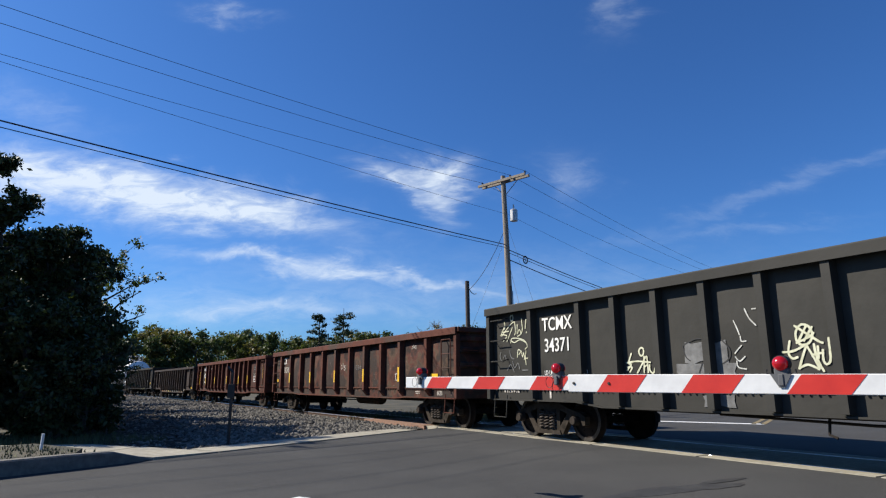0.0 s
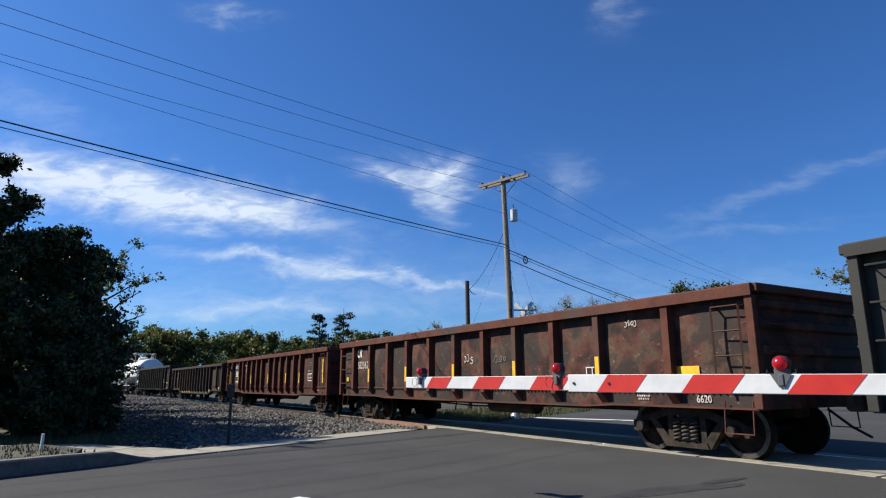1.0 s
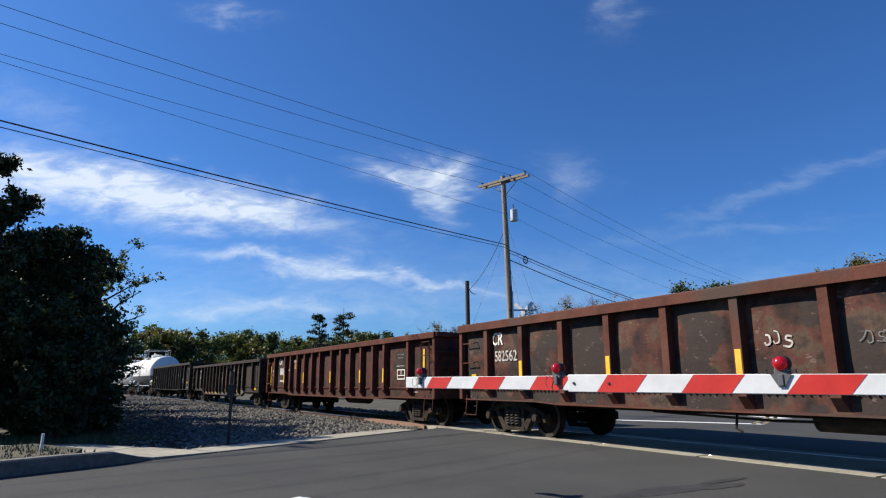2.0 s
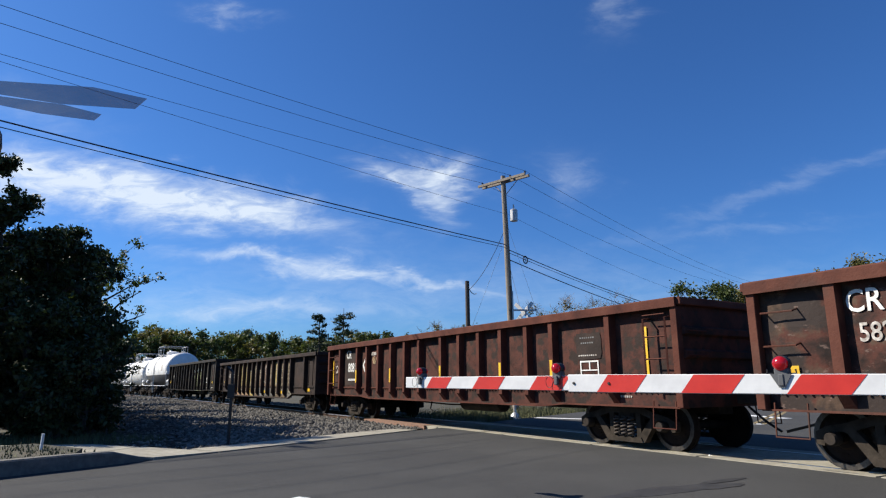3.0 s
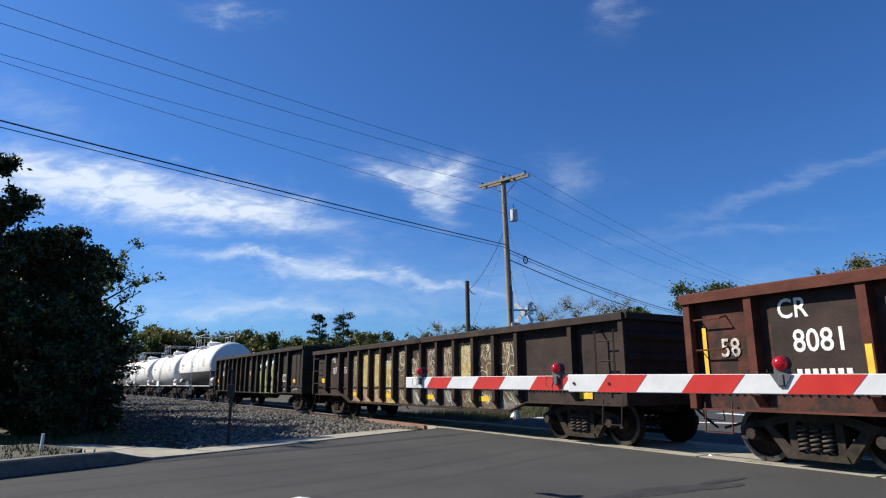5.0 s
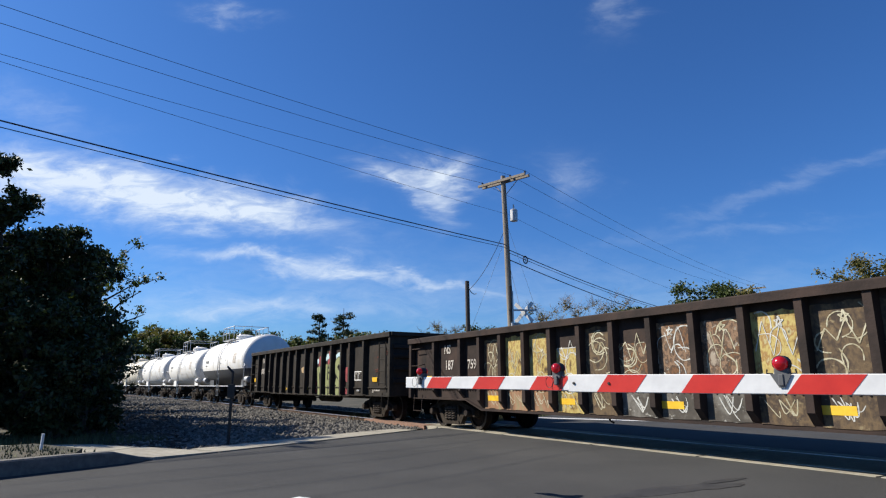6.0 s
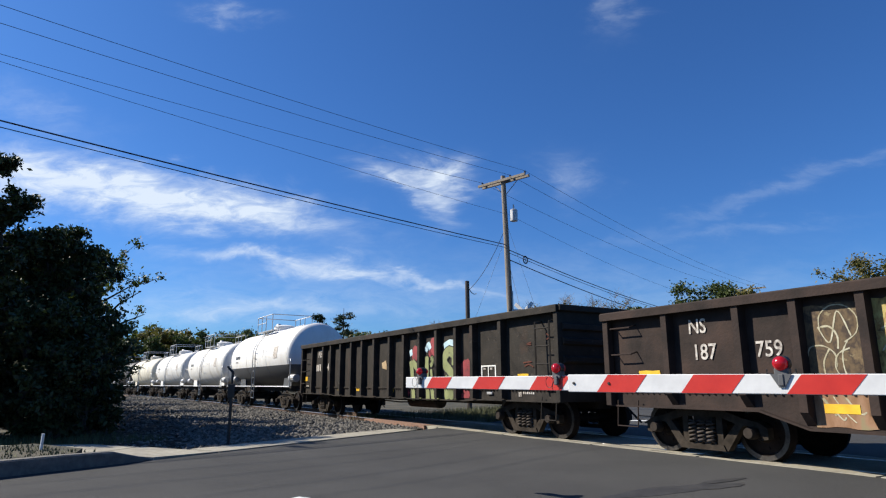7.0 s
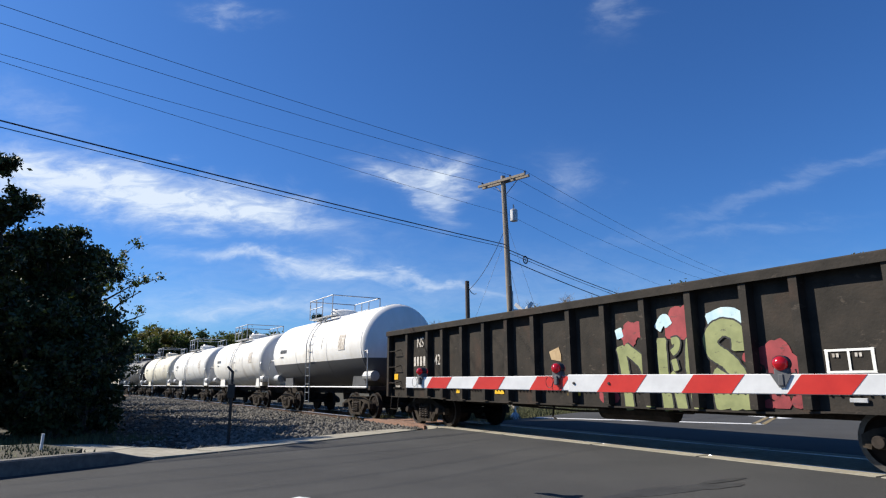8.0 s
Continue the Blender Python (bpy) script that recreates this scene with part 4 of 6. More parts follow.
def stroke(bm, car, points, width, lift=0.0, wobble=0.0, seed=0):
    """A sprayed line of that width through points on the near side sheet."""
    rng = random.Random(seed)
    pts = [Vector(p) for p in points]
    fine = []
    for i in range(len(pts) - 1):
        p0, p1, p2, p3 = pts[max(i - 1, 0)], pts[i], pts[i + 1], pts[min(i + 2, len(pts) - 1)]
        for k in range(7):
            t = k / 7
            fine.append(0.5 * (2 * p1 + (p2 - p0) * t + (2 * p0 - 5 * p1 + 4 * p2 - p3) * t * t + (3 * p1 - p0 - 3 * p2 + p3) * t ** 3))
    fine.append(pts[-1])
    prev = None
    n = len(fine)
    for i, q in enumerate(fine):
        d = fine[min(i + 1, n - 1)] - fine[max(i - 1, 0)]
        w = width / 2 * (1 + wobble * rng.uniform(-1, 1))
        if i in (0, n - 1):
            w *= 0.7
        nn = Vector((-d.y, d.x)).normalized() * w
        row = [bm.verts.new((q.x + nn.x * f, decal_y(car, q.x + nn.x * f, q.y + nn.y * f, lift), q.y + nn.y * f)) for f in (1, 0, -1)]
        if prev:
            bm.faces.new((prev[0], prev[1], row[1], row[0]))
            bm.faces.new((prev[1], prev[2], row[2], row[1]))
        prev = row


def squiggle(car, x, z, w, hh, mat, seed, strokes=4, thick=0.03, label="sprayed tag"):
    """A sprayed tag: sharp and looping lines inside a box of that size."""
    rng = random.Random(seed)
    bm = bmesh.new()
    kinds = ["slash", "loop", "hook", "ess", "zig", "hook"]
    rng.shuffle(kinds)
    for k in range(strokes):
        ww = w / strokes
        x0 = x - w / 2 + ww * (k + 0.5) + rng.uniform(-0.15, 0.15) * ww
        zz = z + rng.uniform(-0.12, 0.12) * hh
        kind = kinds[k % 6]
        up, dn = hh * rng.uniform(0.3, 0.55), hh * rng.uniform(0.3, 0.5)
        if kind == "slash":
            pts = [(x0 + ww * 0.5, zz + up), (x0 + ww * 0.1, zz), (x0 - ww * 0.5, zz - dn)]
        elif kind == "loop":
            a0 = rng.uniform(0, 6)
            pts = [(x0 + ww * (0.5 - 0.04 * i) * math.cos(a0 + i * 0.95), zz + hh * (0.32 - 0.02 * i) * math.sin(a0 + i * 0.95)) for i in range(8)]
        elif kind == "hook":
            pts = [(x0 - ww * 0.4, zz + up), (x0 + ww * 0.05, zz + up * 0.7), (x0 + ww * 0.1, zz - dn * 0.6), (x0 - ww * 0.35, zz - dn), (x0 - ww * 0.55, zz - dn * 0.5)]
        elif kind == "ess":
            pts = [(x0 + ww * 0.45, zz + up * 0.8), (x0 - ww * 0.1, zz + up), (x0 - ww * 0.2, zz + up * 0.2), (x0 + ww * 0.4, zz - dn * 0.3), (x0 + ww * 0.1, zz - dn), (x0 - ww * 0.6, zz - dn * 0.8)]
        else:
            pts = [(x0 - ww * 0.6, zz - dn * 0.2), (x0, zz + up), (x0 + ww * 0.05, zz - dn), (x0 + ww * 0.7, zz + up * 0.3)]
        stroke(bm, car, pts, thick * rng.uniform(0.7, 1.2))
    return part("graffiti", bm, mat, car, label)


def paint(car, name, lines, width, mat, label="", lift=0.0, wobble=0.12, seed=0):
    for k, pts in enumerate(lines):
        bm = bmesh.new()
        stroke(bm, car, pts, width, lift, wobble, seed + k)
        part(name, bm, mat, car, label)


def patch(car, name, x0, x1, z0, z1, mat, label="", lift=0.0, seed=0, ragged=0.0, on_rib=False):
    """A painted or stuck-on area, gridded so that it follows the sheet."""
    rng = random.Random(seed)
    bm = bmesh.new()
    nx, nz = max(2, int((x1 - x0) / 0.12)), max(2, int((z1 - z0) / 0.12))
    grid = []
    for i in range(nx + 1):
        col = []
        for k in range(nz + 1):
            u, v = i / nx, k / nz
            if ragged:
                if i in (0, nx):
                    u += ragged * rng.uniform(-1, 1)
                if k in (0, nz):
                    v += ragged * rng.uniform(-1, 1)
            x, z = x0 + (x1 - x0) * u, z0 + (z1 - z0) * v
            y = -1.5235 - lift if on_rib else decal_y(car, x, z, lift)
            col.append(bm.verts.new((x, y, z)))
        grid.append(col)
    for i in range(nx):
        for k in range(nz):
            bm.faces.new((grid[i][k], grid[i + 1][k], grid[i + 1][k + 1], grid[i][k + 1]))
    return part(name, bm, mat, car, label)


def letters(car, text, size, mat, x, z, label, lift=0.004):
    """Stencilled letters laid on the near side sheet."""
    ob = lettering("lettering", text, size, mat, car, (0, 0, 0), label)
    ob.matrix_basis = Matrix.Identity(4)
    for v in ob.data.vertices:
        px, pz = x + v.co.x * 0.92, z + v.co.y * 1.08
        v.co = (px, decal_y(car, px, pz, lift), pz)
    return ob


def bars(car, x, z, w, hh, mat, n=5, lift=0.003):
    for k in range(n):
        a = x - w / 2 + w * k / n
        patch(car, "stencil_bar", a, a + w / n * 0.65, z - hh / 2, z + hh / 2, mat, lift=lift)


# ---------------------------------------------------------------- the train
def from_tail(tail, *back):
    """Rib places, from distances forward of the car's tail end."""
    return sorted(tail - v for v in back)


RIBS_A = from_tail(12.1, 1.63, 3.14, 4.07, 5.03, 5.99, 6.95, 7.91, 8.87, 9.83, 10.79, 11.75, 13.2, 14.7)
RIBS_B = from_tail(29.5, 1.17, 2.51, 3.83, 5.11, 6.42, 7.73, 9.03, 10.28, 11.55, 12.82, 14.42)
RIBS_C = from_tail(46.65, 1.13, 2.68, 3.48, 4.37, 5.28, 6.18, 7.06, 8.27, 9.16, 10.05, 10.95, 11.89, 12.72, 14.3)
RIBS_D = from_tail(64.3, 1.4, *(2.72 + 0.87 * k for k in range(13)), 14.9)
RIBS_E = from_tail(81.6, 1.29, 2.5, 3.31, 4.27, 5.26, 6.18, 7.13, 8.25, 9.2, 10.15, 11.1, 12.07, 12.83, 14.0)


def build_train():
    a = gondola("dark grey steel gondola car with sprayed white tags", -4.2, 12.1, 2.9, (M_GREY_A, M_GREY_A), RIBS_A, 0.80, 0.72, chord=0.17, rib_w=0.12, seed=3, bulge=0.012, deep=0.155, toe=0.04)

    def at(s, car_front, hh):
        return hh - (s - car_front)
    X = lambda s: at(s, -4.2, a["half"])
    letters(a, "TCMX", 0.36, M_STENCIL, X(9.72), 2.36, "white stencilled letters")
    letters(a, "34371", 0.36, M_STENCIL, X(9.72), 1.92, "white stencilled numerals")
    letters(a, "LD LMT", 0.11, M_STENCIL, X(9.98), 1.37, "small white stencilled letters")
    letters(a, "219400", 0.11, M_STENCIL, X(9.02), 1.37, "small white stencilled numerals")
    bars(a, X(11.3), 0.98, 0.6, 0.045, M_STENCIL_OLD, 7)
    bars(a, X(9.98), 0.95, 0.08, 0.2, M_STENCIL_OLD, 1)

    def tag(car, conv, lines, width, mat, label, lift=0.001):
        """A sprayed tag: lines of (metres back along the train, height)."""
        bm = bmesh.new()
        for k, pts in enumerate(lines):
            stroke(bm, car, [(conv(s), z) for s, z in pts], width, lift + 0.0003 * k, 0.15 if width < 0.1 else 0.06, k)
            if width > 0.1:                                 # broad letters are pieces of their own
                part("graffiti", bm, mat, car, label)
                bm = bmesh.new()
        if width > 0.1:
            bm.free()
        else:
            part("graffiti", bm, mat, car, label)

    # pen-like tags in pale yellow
    tag(a, X, [[(11.55, 2.55), (11.52, 2.43), (11.63, 2.33), (11.37, 2.33)], [(11.67, 2.27), (11.45, 2.23), (11.57, 2.13)], [(11.55, 2.44), (11.70, 2.24)], [(11.67, 2.23), (11.30, 2.48), (11.15, 2.53)], [(11.46, 2.09), (11.23, 2.41)], [(11.15, 2.53), (11.12, 2.32), (11.16, 2.22)], [(11.05, 2.47), (11.06, 2.25), (10.98, 2.34), (10.91, 2.23)], [(10.90, 2.59), (10.87, 2.34), (10.94, 2.23), (11.06, 2.19)], [(10.73, 2.56), (10.77, 2.34)], [(10.73, 2.28), (10.73, 2.24)], [(11.20, 2.62), (11.23, 2.56), (11.29, 2.57), (11.31, 2.63), (11.28, 2.68), (11.22, 2.67), (11.20, 2.62)]], 0.024, M_SPRAY_CREAM, "pale yellow sprayed tag")
    tag(a, X, [[(11.31, 2.05), (11.27, 2.15), (11.06, 2.15), (10.82, 2.09), (10.71, 1.96), (10.80, 1.89)], [(11.31, 2.12), (11.17, 2.06), (10.96, 2.11), (10.73, 2.02)], [(11.60, 2.14), (11.57, 2.11)], [(11.08, 1.72), (11.04, 1.89), (10.95, 1.85), (11.03, 1.78)], [(10.93, 1.87), (10.89, 1.73), (10.85, 1.82), (10.81, 1.70), (10.76, 1.86)], [(10.79, 1.72), (10.77, 1.55)], [(10.84, 1.68), (10.69, 1.70)]], 0.022, M_SPRAY_CREAM, "pale yellow sprayed swirl")
    tag(a, X, [[(11.70, 1.87), (11.74, 1.75), (11.65, 1.64)], [(11.63, 1.70), (11.54, 1.79), (11.49, 1.66)], [(11.36, 1.89), (11.31, 1.74), (11.19, 1.69)], [(11.26, 1.65), (11.19, 1.50), (11.06, 1.60), (11.00, 1.46)], [(11.47, 1.44), (11.33, 1.57), (11.20, 1.40)], [(10.92, 1.44), (10.69, 1.44)]], 0.022, M_SPRAY_GREY, "faint grey sprayed scrawl")
    tag(a, X, [[(7.46, 1.69), (7.48, 1.64), (7.52, 1.62), (7.55, 1.64), (7.57, 1.69), (7.55, 1.74), (7.51, 1.76), (7.47, 1.74), (7.46, 1.69)], [(7.74, 1.68), (7.82, 1.51), (7.75, 1.48), (7.86, 1.51)], [(7.87, 1.43), (7.75, 1.43), (7.81, 1.34)], [(7.88, 1.51), (7.62, 1.53), (7.32, 1.50)], [(7.75, 1.48), (7.87, 1.37)], [(7.64, 1.32), (7.52, 1.47), (7.42, 1.61)], [(7.46, 1.62), (7.48, 1.32)], [(7.40, 1.62), (7.39, 1.45), (7.39, 1.32)], [(7.47, 1.43), (7.38, 1.47)], [(7.35, 1.47), (7.35, 1.37), (7.28, 1.32), (7.23, 1.43)], [(7.15, 1.63), (7.22, 1.34)]], 0.030, M_SPRAY_CREAM, "pale yellow sprayed tag")
    patch(a, "graffiti", X(6.74), X(5.68), 1.2, 1.45, M_SPRAY_GREY, "grey sprayed fill", ragged=0.06, seed=2)
    patch(a, "graffiti", X(6.60), X(6.2), 1.47, 1.80, M_SPRAY_GREY, "grey sprayed bubble", ragged=0.09, seed=3, lift=0.001)
    patch(a, "graffiti", X(6.17), X(5.83), 1.42, 1.78, M_SPRAY_GREY, "grey sprayed bubble", ragged=0.09, seed=8, lift=0.001)
    tag(a, X, [[(6.64, 1.75), (6.59, 1.57), (6.51, 1.50)], [(6.21, 1.82), (6.18, 1.70), (6.26, 1.61)], [(5.92, 1.81), (5.79, 1.65), (5.82, 1.51), (5.95, 1.43)], [(6.20, 1.47), (6.13, 1.54)], [(6.64, 1.75), (6.41, 1.84), (6.21, 1.83)], [(6.37, 1.30), (6.29, 1.47)]], 0.018, M_BLACK, "black sprayed outline", 0.004)
    patch(a, "graffiti", X(6.3), X(5.75), 0.80, 0.97, M_SPRAY_GREY, "grey sprayed fill", ragged=0.12, seed=4)
    tag(a, X, [[(5.68, 2.08), (5.63, 1.95), (5.60, 1.85)], [(5.59, 1.84), (5.58, 1.76), (5.50, 1.76)], [(5.58, 1.70), (5.64, 1.65), (5.71, 1.58)], [(5.71, 1.54), (5.64, 1.47), (5.54, 1.54)], [(5.69, 1.48), (5.67, 1.38), (5.54, 1.35)], [(5.48, 2.24), (5.42, 2.09), (5.32, 1.97)], [(5.37, 2.22), (5.30, 2.22)]], 0.020, M_SPRAY_WHITE, "flaking white sprayed marks")
    tag(a, X, [[(4.53, 1.78), (4.57, 1.70), (4.63, 1.66), (4.70, 1.66), (4.75, 1.71), (4.76, 1.80), (4.73, 1.88), (4.67, 1.93), (4.60, 1.92), (4.55, 1.87), (4.53, 1.78)], [(4.77, 1.93), (4.47, 1.70), (4.40, 1.67)], [(4.59, 1.93), (4.75, 1.68)], [(4.52, 1.90), (4.66, 1.70)], [(4.77, 1.68), (4.56, 1.77), (4.51, 1.82)]], 0.032, M_SPRAY_CREAM, "pale yellow sprayed star in a ring")
    tag(a, X, [[(4.63, 1.65), (4.70, 1.50), (4.77, 1.33)], [(4.63, 1.65), (4.56, 1.50), (4.49, 1.33)], [(4.77, 1.34), (4.64, 1.39), (4.49, 1.32)], [(4.85, 1.73), (4.89, 1.56), (4.84, 1.48), (4.76, 1.50)], [(4.99, 1.57), (4.82, 1.58), (4.63, 1.66)], [(4.53, 1.67), (4.51, 1.47), (4.44, 1.29)], [(4.48, 1.64), (4.49, 1.46)], [(4.56, 1.52), (4.43, 1.54)], [(4.42, 1.59), (4.43, 1.44), (4.39, 1.39), (4.34, 1.46), (4.33, 1.74)], [(4.33, 1.65), (4.26, 1.67), (4.22, 1.62), (4.30, 1.56), (4.24, 1.50), (4.27, 1.43)], [(4.28, 1.36), (4.28, 1.34)]], 0.032, M_SPRAY_CREAM, "pale yellow sprayed tag")
    squiggle(a, X(2.5), 1.7, 0.9, 0.4, M_SPRAY_WHITE, 21, 5, 0.03)
    b = gondola("rust red steel gondola car with dented side sheets", 13.5, 29.5, 2.595, (M_RUST_B, M_RUST_B_PANEL), RIBS_B, 0.78, 0.74, chord=0.18, rib_w=0.14, seed=5, bulge=0.06, deep=0.165)
    X = lambda s: at(s, 13.5, b["half"])
    letters(b, "CR", 0.38, M_STENCIL, X(27.98), 2.16, "white stencilled letters")
    letters(b, "582562", 0.31, M_STENCIL_OLD, X(27.66), 1.76, "worn white stencilled numerals")
    for s in from_tail(29.5, 2.51, 5.11, 7.73, 10.28, 12.82):
        patch(b, "reflector_strip", X(s) - 0.05, X(s) + 0.05, 1.22, 1.64, M_YELLOW, "yellow reflector strip", on_rib=True)
    patch(b, "reflector_plate", X(15.0), X(14.55), 1.22, 1.42, M_YELLOW, "yellow reflector plate", lift=0.01)
    patch(b, "reflector_plate", X(29.1), X(28.9), 1.25, 1.38, M_YELLOW, "yellow reflector plate", lift=0.01)
    for x0, x1, z0, z1 in ((17.1, 17.08, 1.25, 1.45), (16.8, 16.78, 1.25, 1.45), (17.1, 16.78, 1.44, 1.46), (17.1, 16.78, 1.25, 1.27), (16.95, 16.93, 1.25, 1.45)):
        patch(b, "stencil_frame", X(x0), X(x1), z0, z1, M_STENCIL, lift=0.003)
    letters(b, "6620", 0.15, M_STENCIL_OLD, X(14.55), 0.9, "faded white stencilled numerals")
    bars(b, X(15.75), 0.94, 0.3, 0.03, M_STENCIL_OLD, 6)
    bars(b, X(15.75), 0.89, 0.25, 0.03, M_STENCIL_OLD, 5)
    squiggle(b, X(15.9), 2.2, 0.3, 0.14, M_STENCIL_OLD, 31, 4, 0.012)
    squiggle(b, X(21.2), 1.75, 0.4, 0.2, M_STENCIL_OLD, 32, 3, 0.025)
    squiggle(b, X(19.9), 1.7, 0.5, 0.16, M_SPRAY_GREY, 33, 5, 0.015)
    c = gondola("brown rusted gondola car with yellow reflector strips", 30.8, 46.65, 2.55, (M_RUST_C, M_RUST_C_PANEL), RIBS_C, 0.76, 0.70, chord=0.16, rib_w=0.12, seed=8, bulge=0.03, deep=0.165)
    X = lambda s: at(s, 30.8, c["half"])
    patch(c, "paint_patch", X(45.28), X(44.0), 1.12, 2.38, M_BLACK_D, "dark repainted square")
    letters(c, "CR", 0.36, M_STENCIL, X(44.95), 2.16, "white stencilled letters")
    letters(c, "8081", 0.40, M_STENCIL, X(44.62), 1.70, "white stencilled numerals")
    letters(c, "58", 0.36, M_STENCIL_OLD, X(45.95), 1.66, "faded white stencilled numerals")
    bars(c, X(44.6), 1.3, 0.75, 0.07, M_STENCIL, 7)
    bm = bmesh.new()
    zc, xc = 1.76, X(43.52)
    vs = [bm.verts.new((xc + p, decal_y(c, xc + p, zc + q, 0.004), zc + q)) for p, q in ((0, 0), (0.2, 0), (0, 0.27), (-0.2, 0), (0, -0.27))]
    for p, q in ((1, 2), (2, 3), (3, 4), (4, 1)):
        bm.faces.new((vs[0], vs[p], vs[q]))
    part("emblem", bm, M_STENCIL, c, "white diamond emblem")
    paint(c, "emblem_mark", [[(xc - 0.08, zc - 0.02), (xc, zc + 0.07), (xc + 0.09, zc - 0.0)], [(xc + 0.01, zc + 0.02), (xc + 0.01, zc - 0.12)]], 0.075, M_RUST_C, "", 0.008)
    bars(c, X(42.75), 2.12, 0.5, 0.1, M_STENCIL_OLD, 5)
    squiggle(c, X(42.75), 1.9, 0.3, 0.25, M_SPRAY_TAN, 41, 3, 0.03)
    for s in from_tail(46.65, 2.68, 5.28, 8.27, 10.95, 12.72):
        patch(c, "reflector_strip", X(s) - 0.04, X(s) + 0.04, 1.2, 1.62, M_YELLOW, "yellow reflector strip", on_rib=True)
    patch(c, "reflector_strip", X(46.42), X(46.35), 1.1, 2.0, M_YELLOW, "tall yellow reflector strip", lift=0.01)
    patch(c, "reflector_strip", X(31.62), X(31.53), 1.2, 2.12, M_YELLOW, "tall yellow reflector strip", lift=0.01)
    patch(c, "paint_patch", X(33.3), X(32.66), 1.6, 2.1, M_BLACK_D, "dark repainted square with worn stencils", ragged=0.04)
    for x0, x1, z0, z1 in ((33.22, 33.19, 1.28, 1.58), (32.76, 32.73, 1.28, 1.58), (33.22, 32.73, 1.55, 1.58), (33.22, 32.73, 1.28, 1.31), (32.98, 32.95, 1.4, 1.58), (33.22, 32.73, 1.39, 1.41)):
        patch(c, "stencil_frame", X(x0), X(x1), z0, z1, M_STENCIL, lift=0.003)
    bars(c, X(33.0), 1.68, 0.5, 0.025, M_STENCIL_OLD, 9)
    bars(c, X(33.0), 2.02, 0.4, 0.03, M_SPRAY_GREY, 7)
    bars(c, X(33.0), 1.92, 0.35, 0.03, M_SPRAY_GREY, 6)
    bars(c, X(32.1), 0.92, 0.28, 0.035, M_STENCIL_OLD, 6)
    d = gondola("brown black gondola car covered in yellow graffiti", 48.0, 64.3, 2.42, (M_BLACK_D, M_BLACK_D), RIBS_D, 0.76, 0.54, chord=0.14, rib_w=0.11, seed=11, bulge=0.02, deep=0.165)
    X = lambda s: at(s, 48.0, d["half"])
    letters(d, "NS", 0.30, M_STENCIL_OLD, X(62.35), 2.03, "faded white stencilled letters")
    letters(d, "187", 0.32, M_STENCIL_OLD, X(62.25), 1.62, "faded white stencilled numerals")
    letters(d, "759", 0.30, M_STENCIL_OLD, X(61.18), 1.62, "faded white stencilled numerals")
    ribs = RIBS_D
    rng = random.Random(50)
    tones = (M_MURAL_BROWN, M_MURAL, M_MURAL, M_MURAL, M_MURAL_BROWN, M_MURAL_ORANGE, M_MURAL_ORANGE, M_MURAL_ORANGE, M_MURAL, M_MURAL_BROWN, M_MURAL_BROWN, M_MURAL)
    lows = (M_MURAL_PEACH, M_MURAL_PEACH, M_MURAL_PEACH, M_MURAL, M_MURAL_BROWN, M_MURAL_GREY, M_MURAL_GREY, M_MURAL_GREY, M_MURAL_BROWN, M_MURAL_BROWN, M_MURAL_GREY, M_MURAL_BROWN)
    bays = list(zip(ribs[1:-2], ribs[2:-1]))[::-1]         # from the tail forwards
    for k, (p, q) in enumerate(bays[1:]):
        x0, x1 = X(q - 0.06), X(p + 0.06)
        w = x1 - x0
        high = rng.uniform(2.12, 2.22) if k not in (3, 5) else 1.85
        patch(d, "mural_panel", x0, x1, 1.06, high, tones[k], "bay of worn yellow and brown graffiti", ragged=0.02, seed=k)
        patch(d, "mural_panel", x0, x1, 0.58, 1.0, lows[k], "lower bay of worn graffiti", ragged=0.03, seed=k + 30)
        figure = []
        for i in range(6):                                  # flowing outlines
            cx, cz = x0 + w * rng.uniform(0.2, 0.8), rng.uniform(1.15, 1.98)
            ra, rz, a0 = w * rng.uniform(0.16, 0.34), rng.uniform(0.14, 0.3), rng.uniform(0, 6)
            figure.append([(min(x1, max(x0, cx + ra * math.cos(a0 + j * 0.8))), min(high, cz + rz * math.sin(a0 + j * 0.8))) for j in range(rng.randint(4, 7))])
        zig = [(x0 + w * f, rng.uniform(1.85, 2.1) if j % 2 else rng.uniform(1.5, 1.75)) for j, f in enumerate((0.06, 0.24, 0.42, 0.6, 0.78, 0.95))]
        figure += [[zig[j], zig[j + 1]] for j in range(5)] if k in (2, 3, 5, 8, 9) else [zig[1:5]]
        if k in (6, 7, 8, 9, 10):                           # small stars
            cx, cz = x0 + w * rng.uniform(0.35, 0.75), 2.0
            tips = [(cx + 0.075 * math.sin(j * 4 * math.pi / 5), cz + 0.085 * math.cos(j * 4 * math.pi / 5)) for j in range(6)]
            figure += [[tips[j], tips[j + 1]] for j in range(5)]
        bm = bmesh.new()
        for j, pts in enumerate(figure):
            stroke(bm, d, pts, rng.uniform(0.010, 0.022), 0.003 + 0.0003 * j, 0.4, j)
        part("graffiti", bm, M_SPRAY_WHITE if k in (3, 6, 8) else M_SPRAY_PALE, d, "pale sprayed outlines")
        bm = bmesh.new()
        for j in range(4):
            f = rng.uniform(0.1, 0.6)
            stroke(bm, d, [(x0 + w * f, rng.uniform(0.9, 0.99)), (x0 + w * (f + rng.uniform(0.1, 0.3)), rng.uniform(0.66, 0.8)), (x0 + w * (f + rng.uniform(0.15, 0.38)), rng.uniform(0.6, 0.95))], rng.uniform(0.010, 0.022), 0.003 + 0.0003 * j, 0.3, j)
